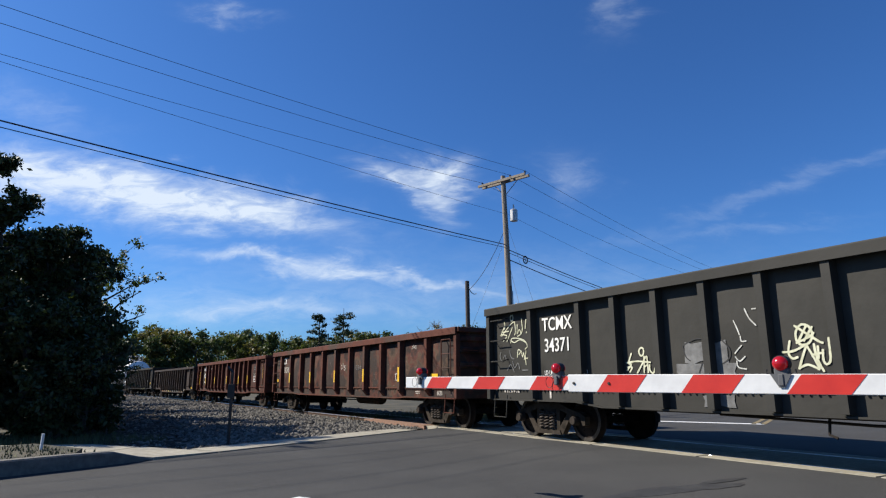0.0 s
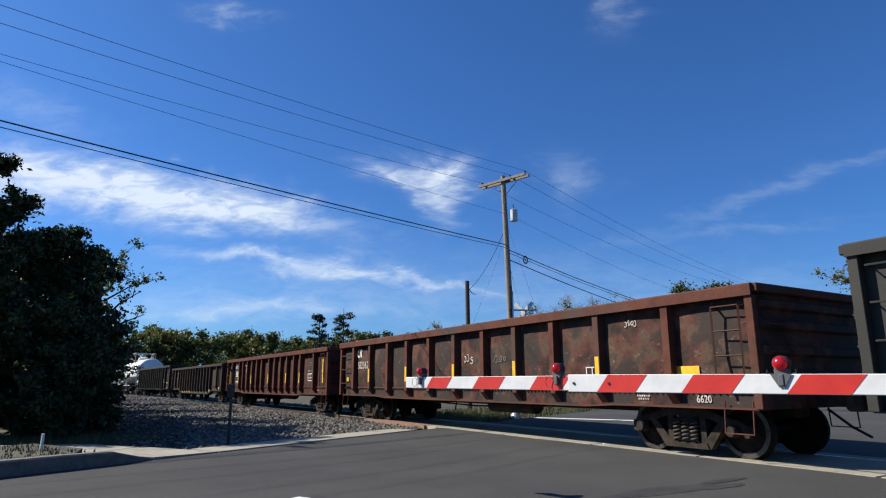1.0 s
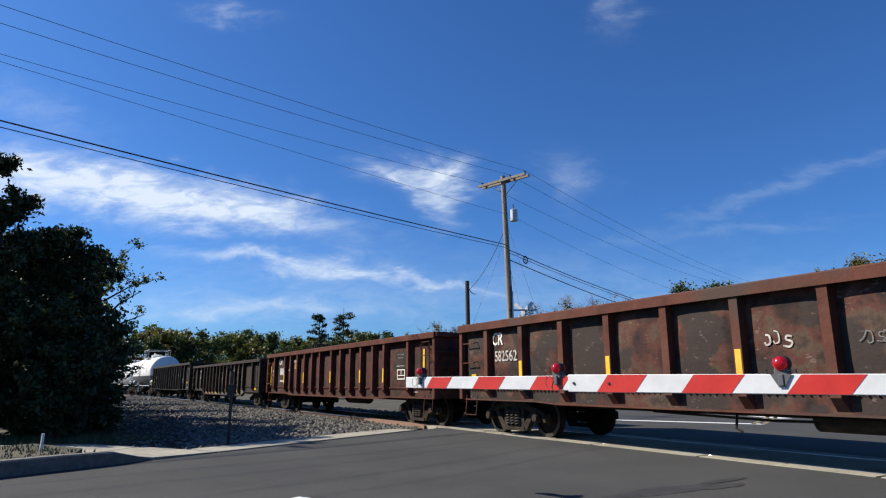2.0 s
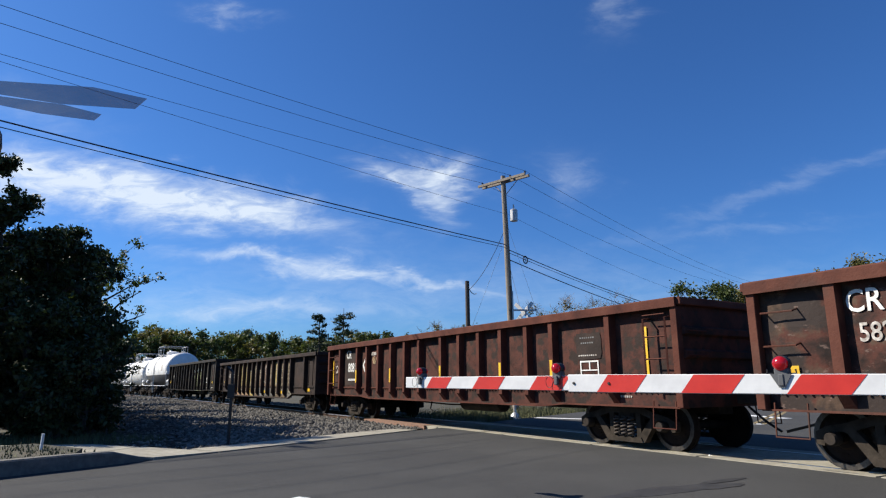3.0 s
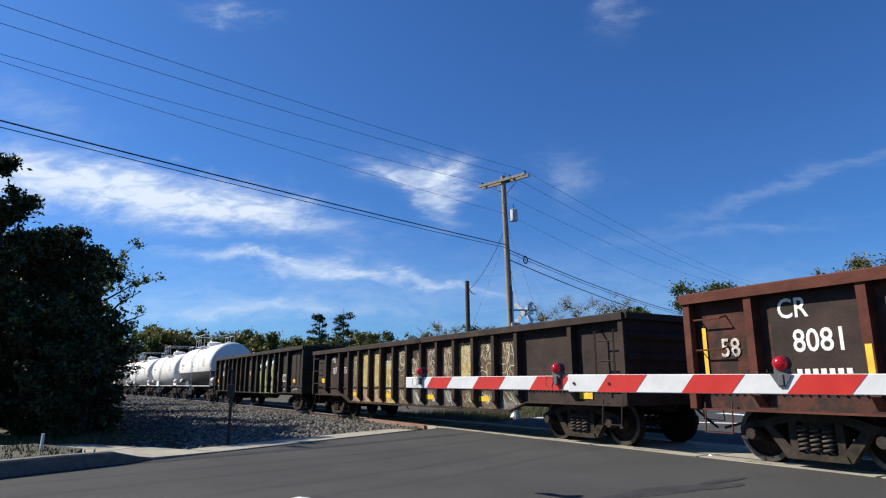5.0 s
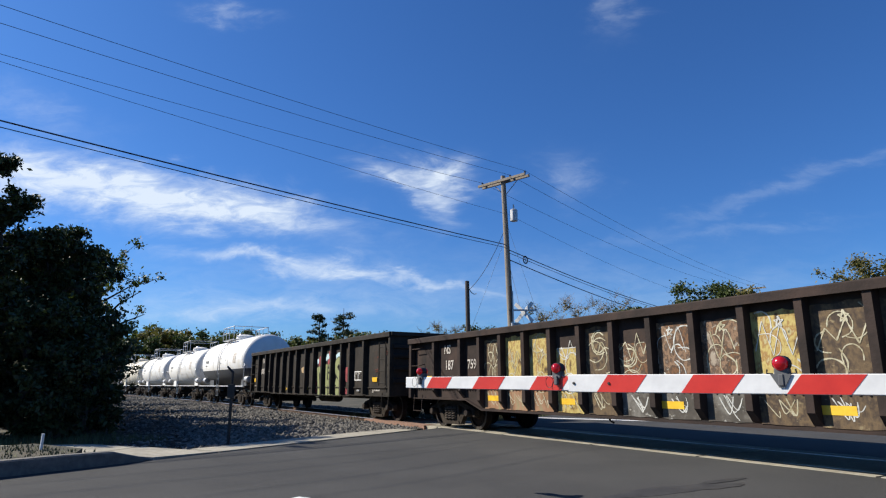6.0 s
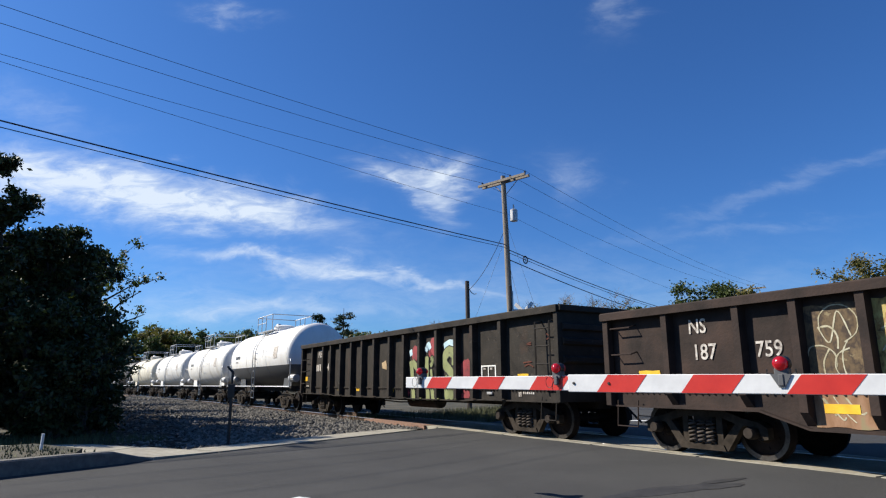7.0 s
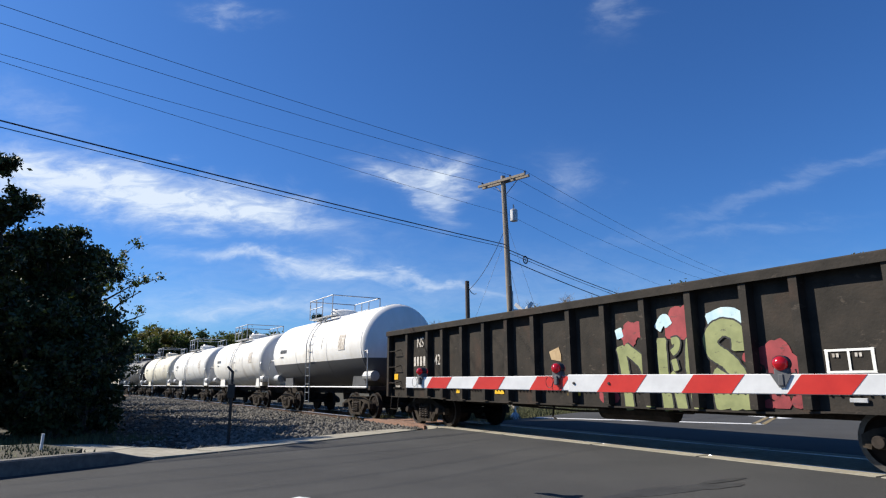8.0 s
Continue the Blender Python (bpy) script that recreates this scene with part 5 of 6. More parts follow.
        part("graffiti", bm, M_SPRAY_WHITE if k in (5, 6, 7, 9) else M_SPRAY_PALE, d, "pale sprayed outlines")
    for s, z in ((60.3, 0.82), (57.75, 0.80), (55.2, 0.80), (52.6, 0.80), (49.2, 0.92)):
        patch(d, "reflector_plate", X(s + 0.22), X(s - 0.22), z - 0.06, z + 0.06, M_YELLOW, "yellow reflector plate", lift=0.006)
    patch(d, "reflector_plate", X(63.6), X(63.15), 1.2, 1.36, M_YELLOW, "yellow sprayed plate", ragged=0.08, lift=0.004)
    e = gondola("weathered black gondola car with green bubble graffiti", 65.6, 81.6, 2.75, (M_BLACK_E, M_BLACK_E), RIBS_E, 0.78, 0.74, chord=0.15, rib_w=0.12, seed=14, bulge=0.02, deep=0.165, toe=0.04)
    X = lambda s: at(s, 65.6, e["half"])
    letters(e, "NS", 0.36, M_STENCIL_OLD, X(79.7), 2.3, "faded white stencilled letters")
    bars(e, X(79.7), 1.78, 0.75, 0.26, M_STENCIL_OLD, 4)
    letters(e, "42", 0.36, M_STENCIL_OLD, X(78.72), 1.78, "faded white stencilled numerals")
    # bubble letters: soft red clouds, pale blue edges, green fill with a dark outline
    for k, (s0, s1, z0, z1) in enumerate(((72.02, 71.6, 1.86, 2.16), (70.98, 70.5, 1.9, 2.27), (69.66, 69.46, 1.1, 1.66), (69.42, 68.95, 1.25, 1.62), (69.6, 68.84, 0.80, 1.02), (72.62, 72.3, 0.80, 1.02), (72.5, 72.3, 1.05, 1.35))):
        for j in range(9):                                  # overlapping puffs of spray
            cx, cz = X(s0) + (X(s1) - X(s0)) * rng.random(), z0 + (z1 - z0) * rng.random()
            rr = min(X(s1) - X(s0), z1 - z0) * rng.uniform(0.35, 0.55)
            bm = bmesh.new()
            ring = []
            for i in range(14):
                u = i * math.tau / 14
                px, pz = cx + rr * rng.uniform(0.8, 1.1) * math.cos(u), max(0.8, cz + rr * rng.uniform(0.8, 1.1) * math.sin(u))
                ring.append(bm.verts.new((px, decal_y(e, px, pz, 0.001 + 0.0004 * j), pz)))
            mid = bm.verts.new((cx, decal_y(e, cx, cz, 0.001 + 0.0004 * j), cz))
            for i in range(14):
                bm.faces.new((mid, ring[i], ring[(i + 1) % 14]))
            part("graffiti", bm, M_SPRAY_RED, e, "red sprayed cloud")
    tag(e, X, [[(72.14, 2.13), (72.09, 1.95)], [(71.52, 2.18), (71.49, 1.91)], [(71.25, 2.05), (71.09, 2.22), (71.00, 2.09)]], 0.17, M_SPRAY_CYAN, "pale blue sprayed edge", 0.006)
    tag(e, X, [[(70.27, 2.11), (69.94, 2.19), (69.68, 2.08), (69.58, 1.91), (69.58, 1.69)]], 0.22, M_SPRAY_CYAN, "pale blue sprayed edge", 0.006)
    fills = (([[(72.11, 1.81), (72.03, 1.43), (71.97, 0.69)], [(72.01, 1.78), (71.69, 1.56), (71.55, 1.32), (71.51, 0.71)], [(71.17, 1.90), (71.18, 1.37), (71.13, 0.70)], [(70.58, 1.87), (70.63, 1.40), (70.55, 0.74)], [(71.05, 1.29), (70.93, 1.14), (70.85, 0.71)]], 0.20), ([[(70.97, 1.83), (70.86, 1.84), (70.88, 1.71), (70.98, 1.64)], [(70.95, 1.54), (70.91, 1.35)]], 0.11), ([[(69.75, 1.62), (69.77, 1.89), (70.02, 1.99), (70.23, 1.84), (70.19, 1.64), (69.98, 1.49), (69.82, 1.29), (69.70, 1.00), (69.67, 0.77)], [(70.25, 1.28), (69.98, 1.10), (69.86, 0.76)], [(70.16, 1.10), (70.10, 0.76)]], 0.26))
    for lines, w in fills:
        tag(e, X, lines, w + 0.055, M_BLACK, "black sprayed outline", 0.008)
    for lines, w in fills:
        tag(e, X, lines, w, M_SPRAY_GREEN, "green bubble letter fill", 0.011)
    patch(e, "graffiti", X(74.05), X(73.75), 1.6, 1.85, M_SPRAY_TAN, "tan sprayed mark", ragged=0.2, seed=6)
    for x0, x1, z0, z1 in ((68.54, 68.5, 1.27, 1.58), (67.98, 67.94, 1.27, 1.58), (68.54, 67.94, 1.55, 1.58), (68.54, 67.94, 1.27, 1.30), (68.26, 68.23, 1.27, 1.58)):
        patch(e, "stencil_frame", X(x0), X(x1), z0, z1, M_STENCIL, lift=0.003, ragged=0.03)
    bars(e, X(68.40), 1.50, 0.1, 0.05, M_STENCIL_OLD, 2)
    bars(e, X(68.12), 1.50, 0.1, 0.05, M_STENCIL_OLD, 2)
    bm = bmesh.new()
    box(bm, X(68.3), X(68.08), -1.40, -1.372, 0.90, 0.96, 0.008)
    part("tack_board", bm, M_METAL, e, "small pale metal plate")
    for s in (77.6, 75.9, 73.4):
        z = 0.98
        patch(e, "reflector_plate", X(s + 0.18), X(s - 0.18), z - 0.06, z + 0.06, M_YELLOW, "yellow reflector plate", lift=0.006)
    patch(e, "reflector_plate", X(67.1), X(66.74), 1.22, 1.36, M_YELLOW, "scuffed yellow reflector plate", lift=0.006, ragged=0.06)
    tag(e, X, [[(66.6, 1.98), (66.75, 2.0), (66.6, 2.03)], [(66.9, 1.6), (66.6, 1.62)], [(66.85, 1.52), (66.7, 1.56), (66.55, 1.5)], [(66.12, 2.2), (66.0, 2.12), (66.1, 2.06)]], 0.03, M_RUST_B, "rusty orange scrapes")
    bars(e, X(66.75), 0.95, 0.4, 0.05, M_STENCIL_OLD, 6)
    bars(e, X(67.05), 0.92, 0.12, 0.1, M_STENCIL_OLD, 2)
    patch(e, "reflector_plate", X(81.35), X(81.1), 1.28, 1.45, M_YELLOW, "yellow reflector plate", lift=0.006)
    bars(e, X(81.1), 1.08, 0.3, 0.05, M_STENCIL_OLD, 4)
    tank_car("white tank car with a dark grey lower half", 82.9, 94.7, M_TANK_TWO, 2.9, 2.5, (M_TANK_GREY, 2.03))
    tank_car("white tank car with rust streaks", 95.7, 107.6, M_TANK_W, 2.75, 2.42)
    tank_car("white tank car with rust streaks", 108.6, 121.3, M_TANK_W, 2.75, 2.42)
    tank_car("dirty cream tank car", 122.3, 135.8, M_TANK_CREAM, 2.75, 2.42)
    tank_car("sooty black tank car", 136.8, 149.0, M_TANK_BLACK, 2.75, 2.42)
    box_car("pale yellow box car with rusty posts", 150.1, 165.5)


# ---------------------------------------------------------------- crossing gate
GATE_Z = EYE + 0.0
ARM = math.radians(44.2)


def build_gate():
    gate = thing("crossing_gate", "lowered railway crossing gate arm in red and white stripes", "crossing gate")
    tip = Vector((-0.45, 7.88, GATE_Z + 0.02))
    gate.matrix_basis = Matrix.Translation(tip) @ pose(0, 0, 0, 0, 0, -(90 - math.degrees(ARM)) )
    # local x runs from the tip towards the mast, y away from the camera
    def seg(name, x0, x1, h0, h1, mat, zc0=0.0, zc1=0.0, y=0.035, label=""):
        bm = bmesh.new()
        v = [bm.verts.new(p) for p in ((x0, -y, zc0 - h0), (x1, -y, zc1 - h1), (x1, y, zc1 - h1), (x0, y, zc0 - h0), (x0, -y, zc0 + h0), (x1, -y, zc1 + h1), (x1, y, zc1 + h1), (x0, y, zc0 + h0))]
        fs = [bm.faces.new([v[i] for i in f]) for f in ((3, 2, 1, 0), (4, 5, 6, 7), (0, 1, 5, 4), (1, 2, 6, 5), (2, 3, 7, 6), (3, 0, 4, 7))]
        bmesh.ops.bevel(bm, geom=list(bm.edges), offset=0.006, segments=1, affect="EDGES")
        return part(name, bm, mat, gate, label)

    def l_of(x):
        return (7.88 - 8040 / (x + 300)) / 0.717

    joint = l_of(1009)
    end = 8.2
    def half(l):
        return 0.066 + 0.006 * l / 2.4 if l < joint else 0.083 - 0.004 * (l - joint)
    def mid(l):
        return 0.0 - 0.006 * l
    seg("arm_tip", 0, joint + 0.1, half(0), half(joint - 0.01), M_ARM_W, mid(0), mid(joint), 0.022, "thin white end section")
    seg("arm_main", joint, end, half(joint + 0.01), half(end), M_ARM_W, mid(joint), mid(end), 0.04, "thick white main section")
    stripes = [(762, 797), (844, 890), (946, 1003), (1070, 1138), (1220, 1309), (1408, 1523)]
    cuts = [(l_of(p), l_of(q)) for p, q in stripes]
    l = cuts[-1][1] + 0.41
    while l < end - 0.5:
        cuts.append((l, l + 0.41))
        l += 0.82
    for a, b in cuts:
        for side in (-1, 1):
            y = 0.022 if b < joint else 0.04
            bm = bmesh.new()
            ha, hb = half(a) - 0.004, half(b) - 0.004
            ma, mb = mid(a), mid(b)
            vs = []
            for yy in (side * (y - 0.002), side * (y + 0.0025)):
                vs.append([bm.verts.new(p) for p in ((a - ha * 0.8, yy, ma - ha), (b - hb * 0.8, yy, mb - hb), (b + hb * 0.8, yy, mb + hb), (a + ha * 0.8, yy, ma + ha))])
            bm.faces.new(vs[0]), bm.faces.new(vs[1][::-1])
            for k in range(4):
                bm.faces.new((vs[0][k], vs[1][k], vs[1][(k + 1) % 4], vs[0][(k + 1) % 4]))
            part("stripe", bm, M_ARM_R, gate, "red reflective stripe")
    # sleeve bolts
    for x in (joint + 0.07, joint + 0.45):
        bm = bmesh.new()
        lathe(bm, [(-0.05, 0.012), (-0.042, 0.014), (0.045, 0.014)], "y", (x, 0, mid(x)), 10)
        part("bolt", bm, M_BLACK, gate)
    for px, rad in ((747, 0.044), (989, 0.05), (1387, 0.056)):
        l = l_of(px)
        lamp = new("lamp")
        lamp.parent = gate
        lamp.location = (l, 0, mid(l) + half(l))
        lamp.empty_display_size = 0.05
        tagged(lamp, "red warning lamp clipped on the arm")
        bm = bmesh.new()
        box(bm, -0.05, 0.05, -0.045, 0.045, -0.03, 0.045, 0.01)
        box(bm, -0.02, 0.02, -0.06, 0.06, -0.09, 0.0, 0.006)
        part("bracket", bm, M_TANK_GREY, lamp)
        bm = bmesh.new()
        lathe(bm, [(-0.035, rad * 1.08), (0.035, rad * 1.08)], "y", (0, 0, 0.022 + rad), 20)
        part("rim", bm, M_BLACK, lamp)
        for s in (-1, 1):
            bm = bmesh.new()
            lathe(bm, [(s * 0.036, rad), (s * 0.055, rad * 0.92), (s * 0.075, rad * 0.6), (s * 0.082, rad * 0.15)], "y", (0, 0, 0.022 + rad), 20)
            part("lens", bm, M_LENS, lamp, "domed red lens", True)
        if rad > 0.055:                                     # the big lamp sits on a pointed plate with two lugs
            bm = bmesh.new()
            prism(bm, [(-0.075, 0.0), (0.075, 0.0), (0.02, -0.10), (-0.02, -0.10)], "y", -0.052, -0.046)
            part("clamp_plate", bm, M_TANK_GREY, lamp, "dark grey clamp plate")
            for s in (-1, 1):
                bm = bmesh.new()
                tube(bm, [(s * 0.06, -0.03, 0.0), (s * 0.105, -0.03, 0.005), (s * 0.10, -0.03, 0.035)], 0.007, 5)
                part("lug", bm, M_BLACK, lamp)
        else:
            bm = bmesh.new()
            pts = [(-0.07 + 0.044 * math.sin(k / 14 * math.tau), -0.06, -0.06 + 0.055 * math.cos(k / 14 * math.tau)) for k in range(14)]
            tube(bm, pts, 0.003, 5)
            part("cable_loop", bm, M_BLACK, lamp)
    # counterweighted mast beyond the view
    bm = bmesh.new()
    tube(bm, [(end - 0.4, 0.12, -GATE_Z - 0.02), (end - 0.4, 0.12, 2.0)], 0.06, 12)
    box(bm, end - 0.7, end - 0.1, -0.12, 0.4, -0.35, 0.3, 0.03)
    part("mast", bm, M_METAL, gate, "steel mast with a gearbox")


# ---------------------------------------------------------------- poles, wires, signs
def catenary(p, q, sag, n=24):
    pts = []
    for k in range(n + 1):
        t = k / n
        v = Vector(p).lerp(Vector(q), t)
        v.z -= sag * 4 * t * (1 - t)
        pts.append(v)
    return pts


P1 = Vector((3.42, 30.0, -0.16))
LINE = Vector((0.69, 0.724, 0)).normalized()
P3 = Vector((35.4, 70.0, -0.16))
P2 = P1 - LINE * 46


def utility_pole(at, height, lean=(0, 0), label="", transformer=True, arm_dir=None, arm_len=3.0, top_r=0.12):
    pole = thing("utility_pole", label, "utility pole", "poles of the power line", at=Matrix.Translation(at))
    bm = bmesh.new()
    tube(bm, [(0, 0, -0.1), (lean[0] * 0.5, lean[1] * 0.5, height / 2), (lean[0], lean[1], height)], [0.175, 0.15, top_r], 12)
    part("shaft", bm, M_POLE, pole)
    d = Vector((-LINE.y, LINE.x, 0)) if arm_dir is None else arm_dir
    tops = []
    for k, off in enumerate((-0.17, 0.17)):
        bm = bmesh.new()
        c = Vector((lean[0], lean[1], height - 0.28)) + LINE * off
        a, b = c - d * arm_len / 2, c + d * arm_len / 2
        u = LINE * 0.05
        vs = []
        for p in (a, b):
            vs.append([bm.verts.new(p + u * s + Vector((0, 0, z))) for s, z in ((-1, -0.06), (1, -0.06), (1, 0.06), (-1, 0.06))])
        bm.faces.new(vs[0]), bm.faces.new(vs[1][::-1])
        for i in range(4):
            bm.faces.new((vs[0][i], vs[0][(i + 1) % 4], vs[1][(i + 1) % 4], vs[1][i]))
        part("crossarm", bm, M_POLE, pole, "pale weathered timber crossarm")
    for s in (-1, 1):
        bm = bmesh.new()
        c = Vector((lean[0], lean[1], height - 0.3)) + LINE * 0.24
        tube(bm, [c + d * s * 0.75 + Vector((0, 0, 0.0)), Vector((lean[0], lean[1], height - 1.0)) + LINE * 0.15], 0.02, 5)
        part("brace", bm, M_POLE, pole)
    for f in (-0.46, -0.15, 0.46):
        bm = bmesh.new()
        c = Vector((lean[0], lean[1], height - 0.22)) + d * arm_len * f
        lathe(bm, [(0.0, 0.02), (0.06, 0.045), (0.1, 0.03), (0.14, 0.05), (0.19, 0.025)], "z", tuple(c), 10)
        part("insulator", bm, M_BLACK, pole)
        tops.append(Vector(at) + c + Vector((0, 0, 0.17)))
    if transformer:
        bm = bmesh.new()
        c = Vector((lean[0] * 0.8, lean[1] * 0.8, height - 2.1)) + Vector((0.42, -0.12, 0))
        lathe(bm, [(-0.33, 0.12), (-0.31, 0.19), (0.25, 0.19), (0.29, 0.15), (0.33, 0.05)], "z", tuple(c), 16)
        tube(bm, [c + Vector((0, 0, 0.3)), c + Vector((0, 0, 0.55))], 0.04, 8)
        part("transformer", bm, M_METAL, pole, "grey cylindrical transformer")
        bm = bmesh.new()
        box(bm, 0.05, 0.35, -0.1, 0.02, height - 2.1, height - 1.95)
        part("bracket", bm, M_METAL, pole)
    return pole, tops


def wire(points, r, label="sagging black overhead wire"):
    bm = bmesh.new()
    tube(bm, points, r, 5)
    return solid("overhead_wire", bm, M_CABLE, label, "wire", "wires of the power line")


def build_poles():
    H = 11.7
    _, t1 = utility_pole(P1, H, (-0.33, 0), "tall weathered timber utility pole with a transformer")
    _, t2 = utility_pole(P2, H - 1.65, (0, 0), "tall weathered timber utility pole", transformer=False)
    _, t3 = utility_pole(P3, 12.2, (0, 0), "distant timber utility pole with a crossarm", transformer=False)
    for a, b, c in zip(t1, t2, t3):
        wire(catenary(a, b, 0.55), 0.008)
        wire(catenary(a, c, 0.75), 0.009)
    # neutral, then the two heavy cables below
    for z, r, off, sag in ((9.7, 0.007, 0.2, 0.3), (8.1, 0.023, 0.25, 0.3), (7.95, 0.014, 0.2, 0.3)):
        wire(catenary(P1 + Vector((-0.25, 0, z)), P2 + Vector((0, 0, z + off)), sag), r)
        wire(catenary(P1 + Vector((-0.15, 0, z - (0.0 if z > 9 else 0.25))), P3 + Vector((0, 0, z)), sag + 0.75), r)
    wire(catenary(P1 + Vector((-0.15, 0, 7.35)), P3 + Vector((0, 0, 6.9)), 1.0), 0.024)
    # coil of slack cable
    bm = bmesh.new()
    c = P1 + LINE * 2.0 + Vector((-0.5, 0, 7.62))
    for q in (0.20, 0.17):
        pts = [c + LINE * q * math.cos(k / 18 * math.tau) + Vector((0, 0, q * math.sin(k / 18 * math.tau))) for k in range(19)]
        tube(bm, pts, 0.02, 5)
    for k in range(3):
        a = k * math.pi / 3
        tube(bm, [c + LINE * 0.19 * math.cos(a) + Vector((0, 0, 0.19 * math.sin(a))), c - LINE * 0.19 * math.cos(a) - Vector((0, 0, 0.19 * math.sin(a)))], 0.014, 4)
    solid("cable_coil", bm, M_CABLE, "round coil of slack cable hung on the wires", "cable coil")
    # stub pole and its slack line
    stub = thing("stub_pole", "short dark creosoted stub pole", "pole", at=Matrix.Translation((1.28, 32.0, -0.16)))
    bm = bmesh.new()
    tube(bm, [(0.06, 0, -0.1), (0, 0, 6.6)], [0.13, 0.11], 12)
    part("shaft", bm, M_POLE_DARK, stub)
    wire(catenary(P1 + Vector((-0.3, 0, 8.9)), Vector((1.4, 32, 6.0)), 0.35, 16), 0.014, "slack service wire between two poles")
    wire(catenary(Vector((1.4, 32, 6.0)), Vector((1.75, 31.8, 5.75)), 0.12, 6), 0.02, "looped wire end on a stub pole")
    # guys
    for a, b in ((P1 + Vector((-0.2, 0, 8.6)), Vector((-0.1, 34, -0.1))), (P1 + Vector((-0.2, 0, 9.2)), Vector((6.2, 31, -0.1))), (P1 + Vector((-0.1, 0, 7.0)), Vector((5.0, 31, -0.1)))):
        bm = bmesh.new()
        tube(bm, [a, b], 0.008, 4)
        solid("guy_wire", bm, M_METAL, "thin steel guy wire of the pole", "guy wire", "guys of the pole")

    # crossbuck mast on the far side, seen from behind
    cb = thing("crossbuck_sign", "railway crossbuck on a mast with signal arms", "crossing sign", at=Matrix.Translation((2.62, 23.2, -0.16)))
    bm = bmesh.new()
    tube(bm, [(0, 0, 0), (0, 0, 4.75)], 0.055, 10)
    lathe(bm, [(0, 0.25), (0.05, 0.25), (0.25, 0.12), (0.3, 0.06)], "z", (0, 0, 0), 12)
    part("mast", bm, M_METAL, cb)
    for a in (45, -45):
        bm = bmesh.new()
        box(bm, -0.5, 0.5, -0.012, 0.012, -0.07, 0.07, 0.004)
        ob = part("blade", bm, M_ARM_W, cb, "grey back of a crossbuck blade")
        ob.matrix_basis = pose(0.45, 0.05 + 0.03 * (a > 0), 3.95, 0, a, -32)
    bm = bmesh.new()
    box(bm, -0.05, 0.95, -0.03, 0.03, 4.0, 4.06)
    tube(bm, [(0.1, 0, 3.3), (0.7, 0.0, 3.3)], 0.03, 6)
    for x in (0.15, 0.72):
        lathe(bm, [(-0.02, 0.28), (0.02, 0.28)], "y", (x, 0.1, 3.3), 18)
        box(bm, x - 0.09, x + 0.09, -0.1, 0.08, 3.2, 3.4, 0.02)
    part("light_bar", bm, M_METAL, cb)
    bm = bmesh.new()
    tube(bm, [(-0.05, 0, 3.6), (-0.06, 0, 4.95)], 0.07, 8)
    part("bell", bm, M_BLACK, cb)
    # small posts by the near side
    post = thing("sign_post", "black steel post with a small dark sign seen edge on", "sign post", at=Matrix.Translation((-4.38, 13.1, -0.1)))
    bm = bmesh.new()
    box(bm, -0.025, 0.025, -0.025, 0.025, 0, 1.22)
    part("post", bm, M_BLACK, post)
    bm = bmesh.new()
    box(bm, -0.075, 0.075, -0.045, -0.027, 0.98, 1.26, 0.006)
    part("plate", bm, M_BLACK, post)
    bm = bmesh.new()
    tube(bm, [(0.0, 0, 1.26), (0.0, 0, 1.5), (-0.12, 0.0, 1.62)], [0.02, 0.03, 0.02], 6)
    part("reflector", bm, M_BLACK, post)
    stake = thing("marker_stake", "short white marker stake in the grass verge", "marker", at=Matrix.Translation(plan(5.15, -10.55, 0.12)))
    bm = bmesh.new()
    tube(bm, [(0, 0, 0), (0.01, 0, 0.29)], 0.022, 8)
    part("stake", bm, M_WHITE, stake)


# ---------------------------------------------------------------- trees
def leaves_mesh(name, centres, radii, count, size, mat, seed, flat=0.8, aspect=1.7):
    """A cloud of small leaf blades gathered round clump centres."""
    rng = np.random.default_rng(seed)
    centres, radii = np.array(centres), np.array(radii)
    w = radii ** 2
    idx = rng.choice(len(centres), count, p=w / w.sum())
    d = rng.normal(size=(count, 3))
    d /= np.linalg.norm(d, axis=1, keepdims=True)
    rad = radii[idx] * np.minimum(1.7, np.abs(rng.normal(0.55, 0.42, count)))
    pos = centres[idx] + d * rad[:, None] * np.array([1, 1, flat])
    a = rng.normal(size=(count, 3))
    a /= np.linalg.norm(a, axis=1, keepdims=True)
    b = np.cross(a, rng.normal(size=(count, 3)))
    b /= np.linalg.norm(b, axis=1, keepdims=True)
    s = size * rng.uniform(0.6, 1.35, (count, 1))
    a, b = a * s * aspect, b * s
    v = np.stack([pos - a, pos + b * 0.9, pos + a, pos - b * 0.9], 1).reshape(-1, 3)
    f = np.arange(count * 4).reshape(-1, 4)
    return mesh_from(name, v.tolist(), f.tolist(), mat)


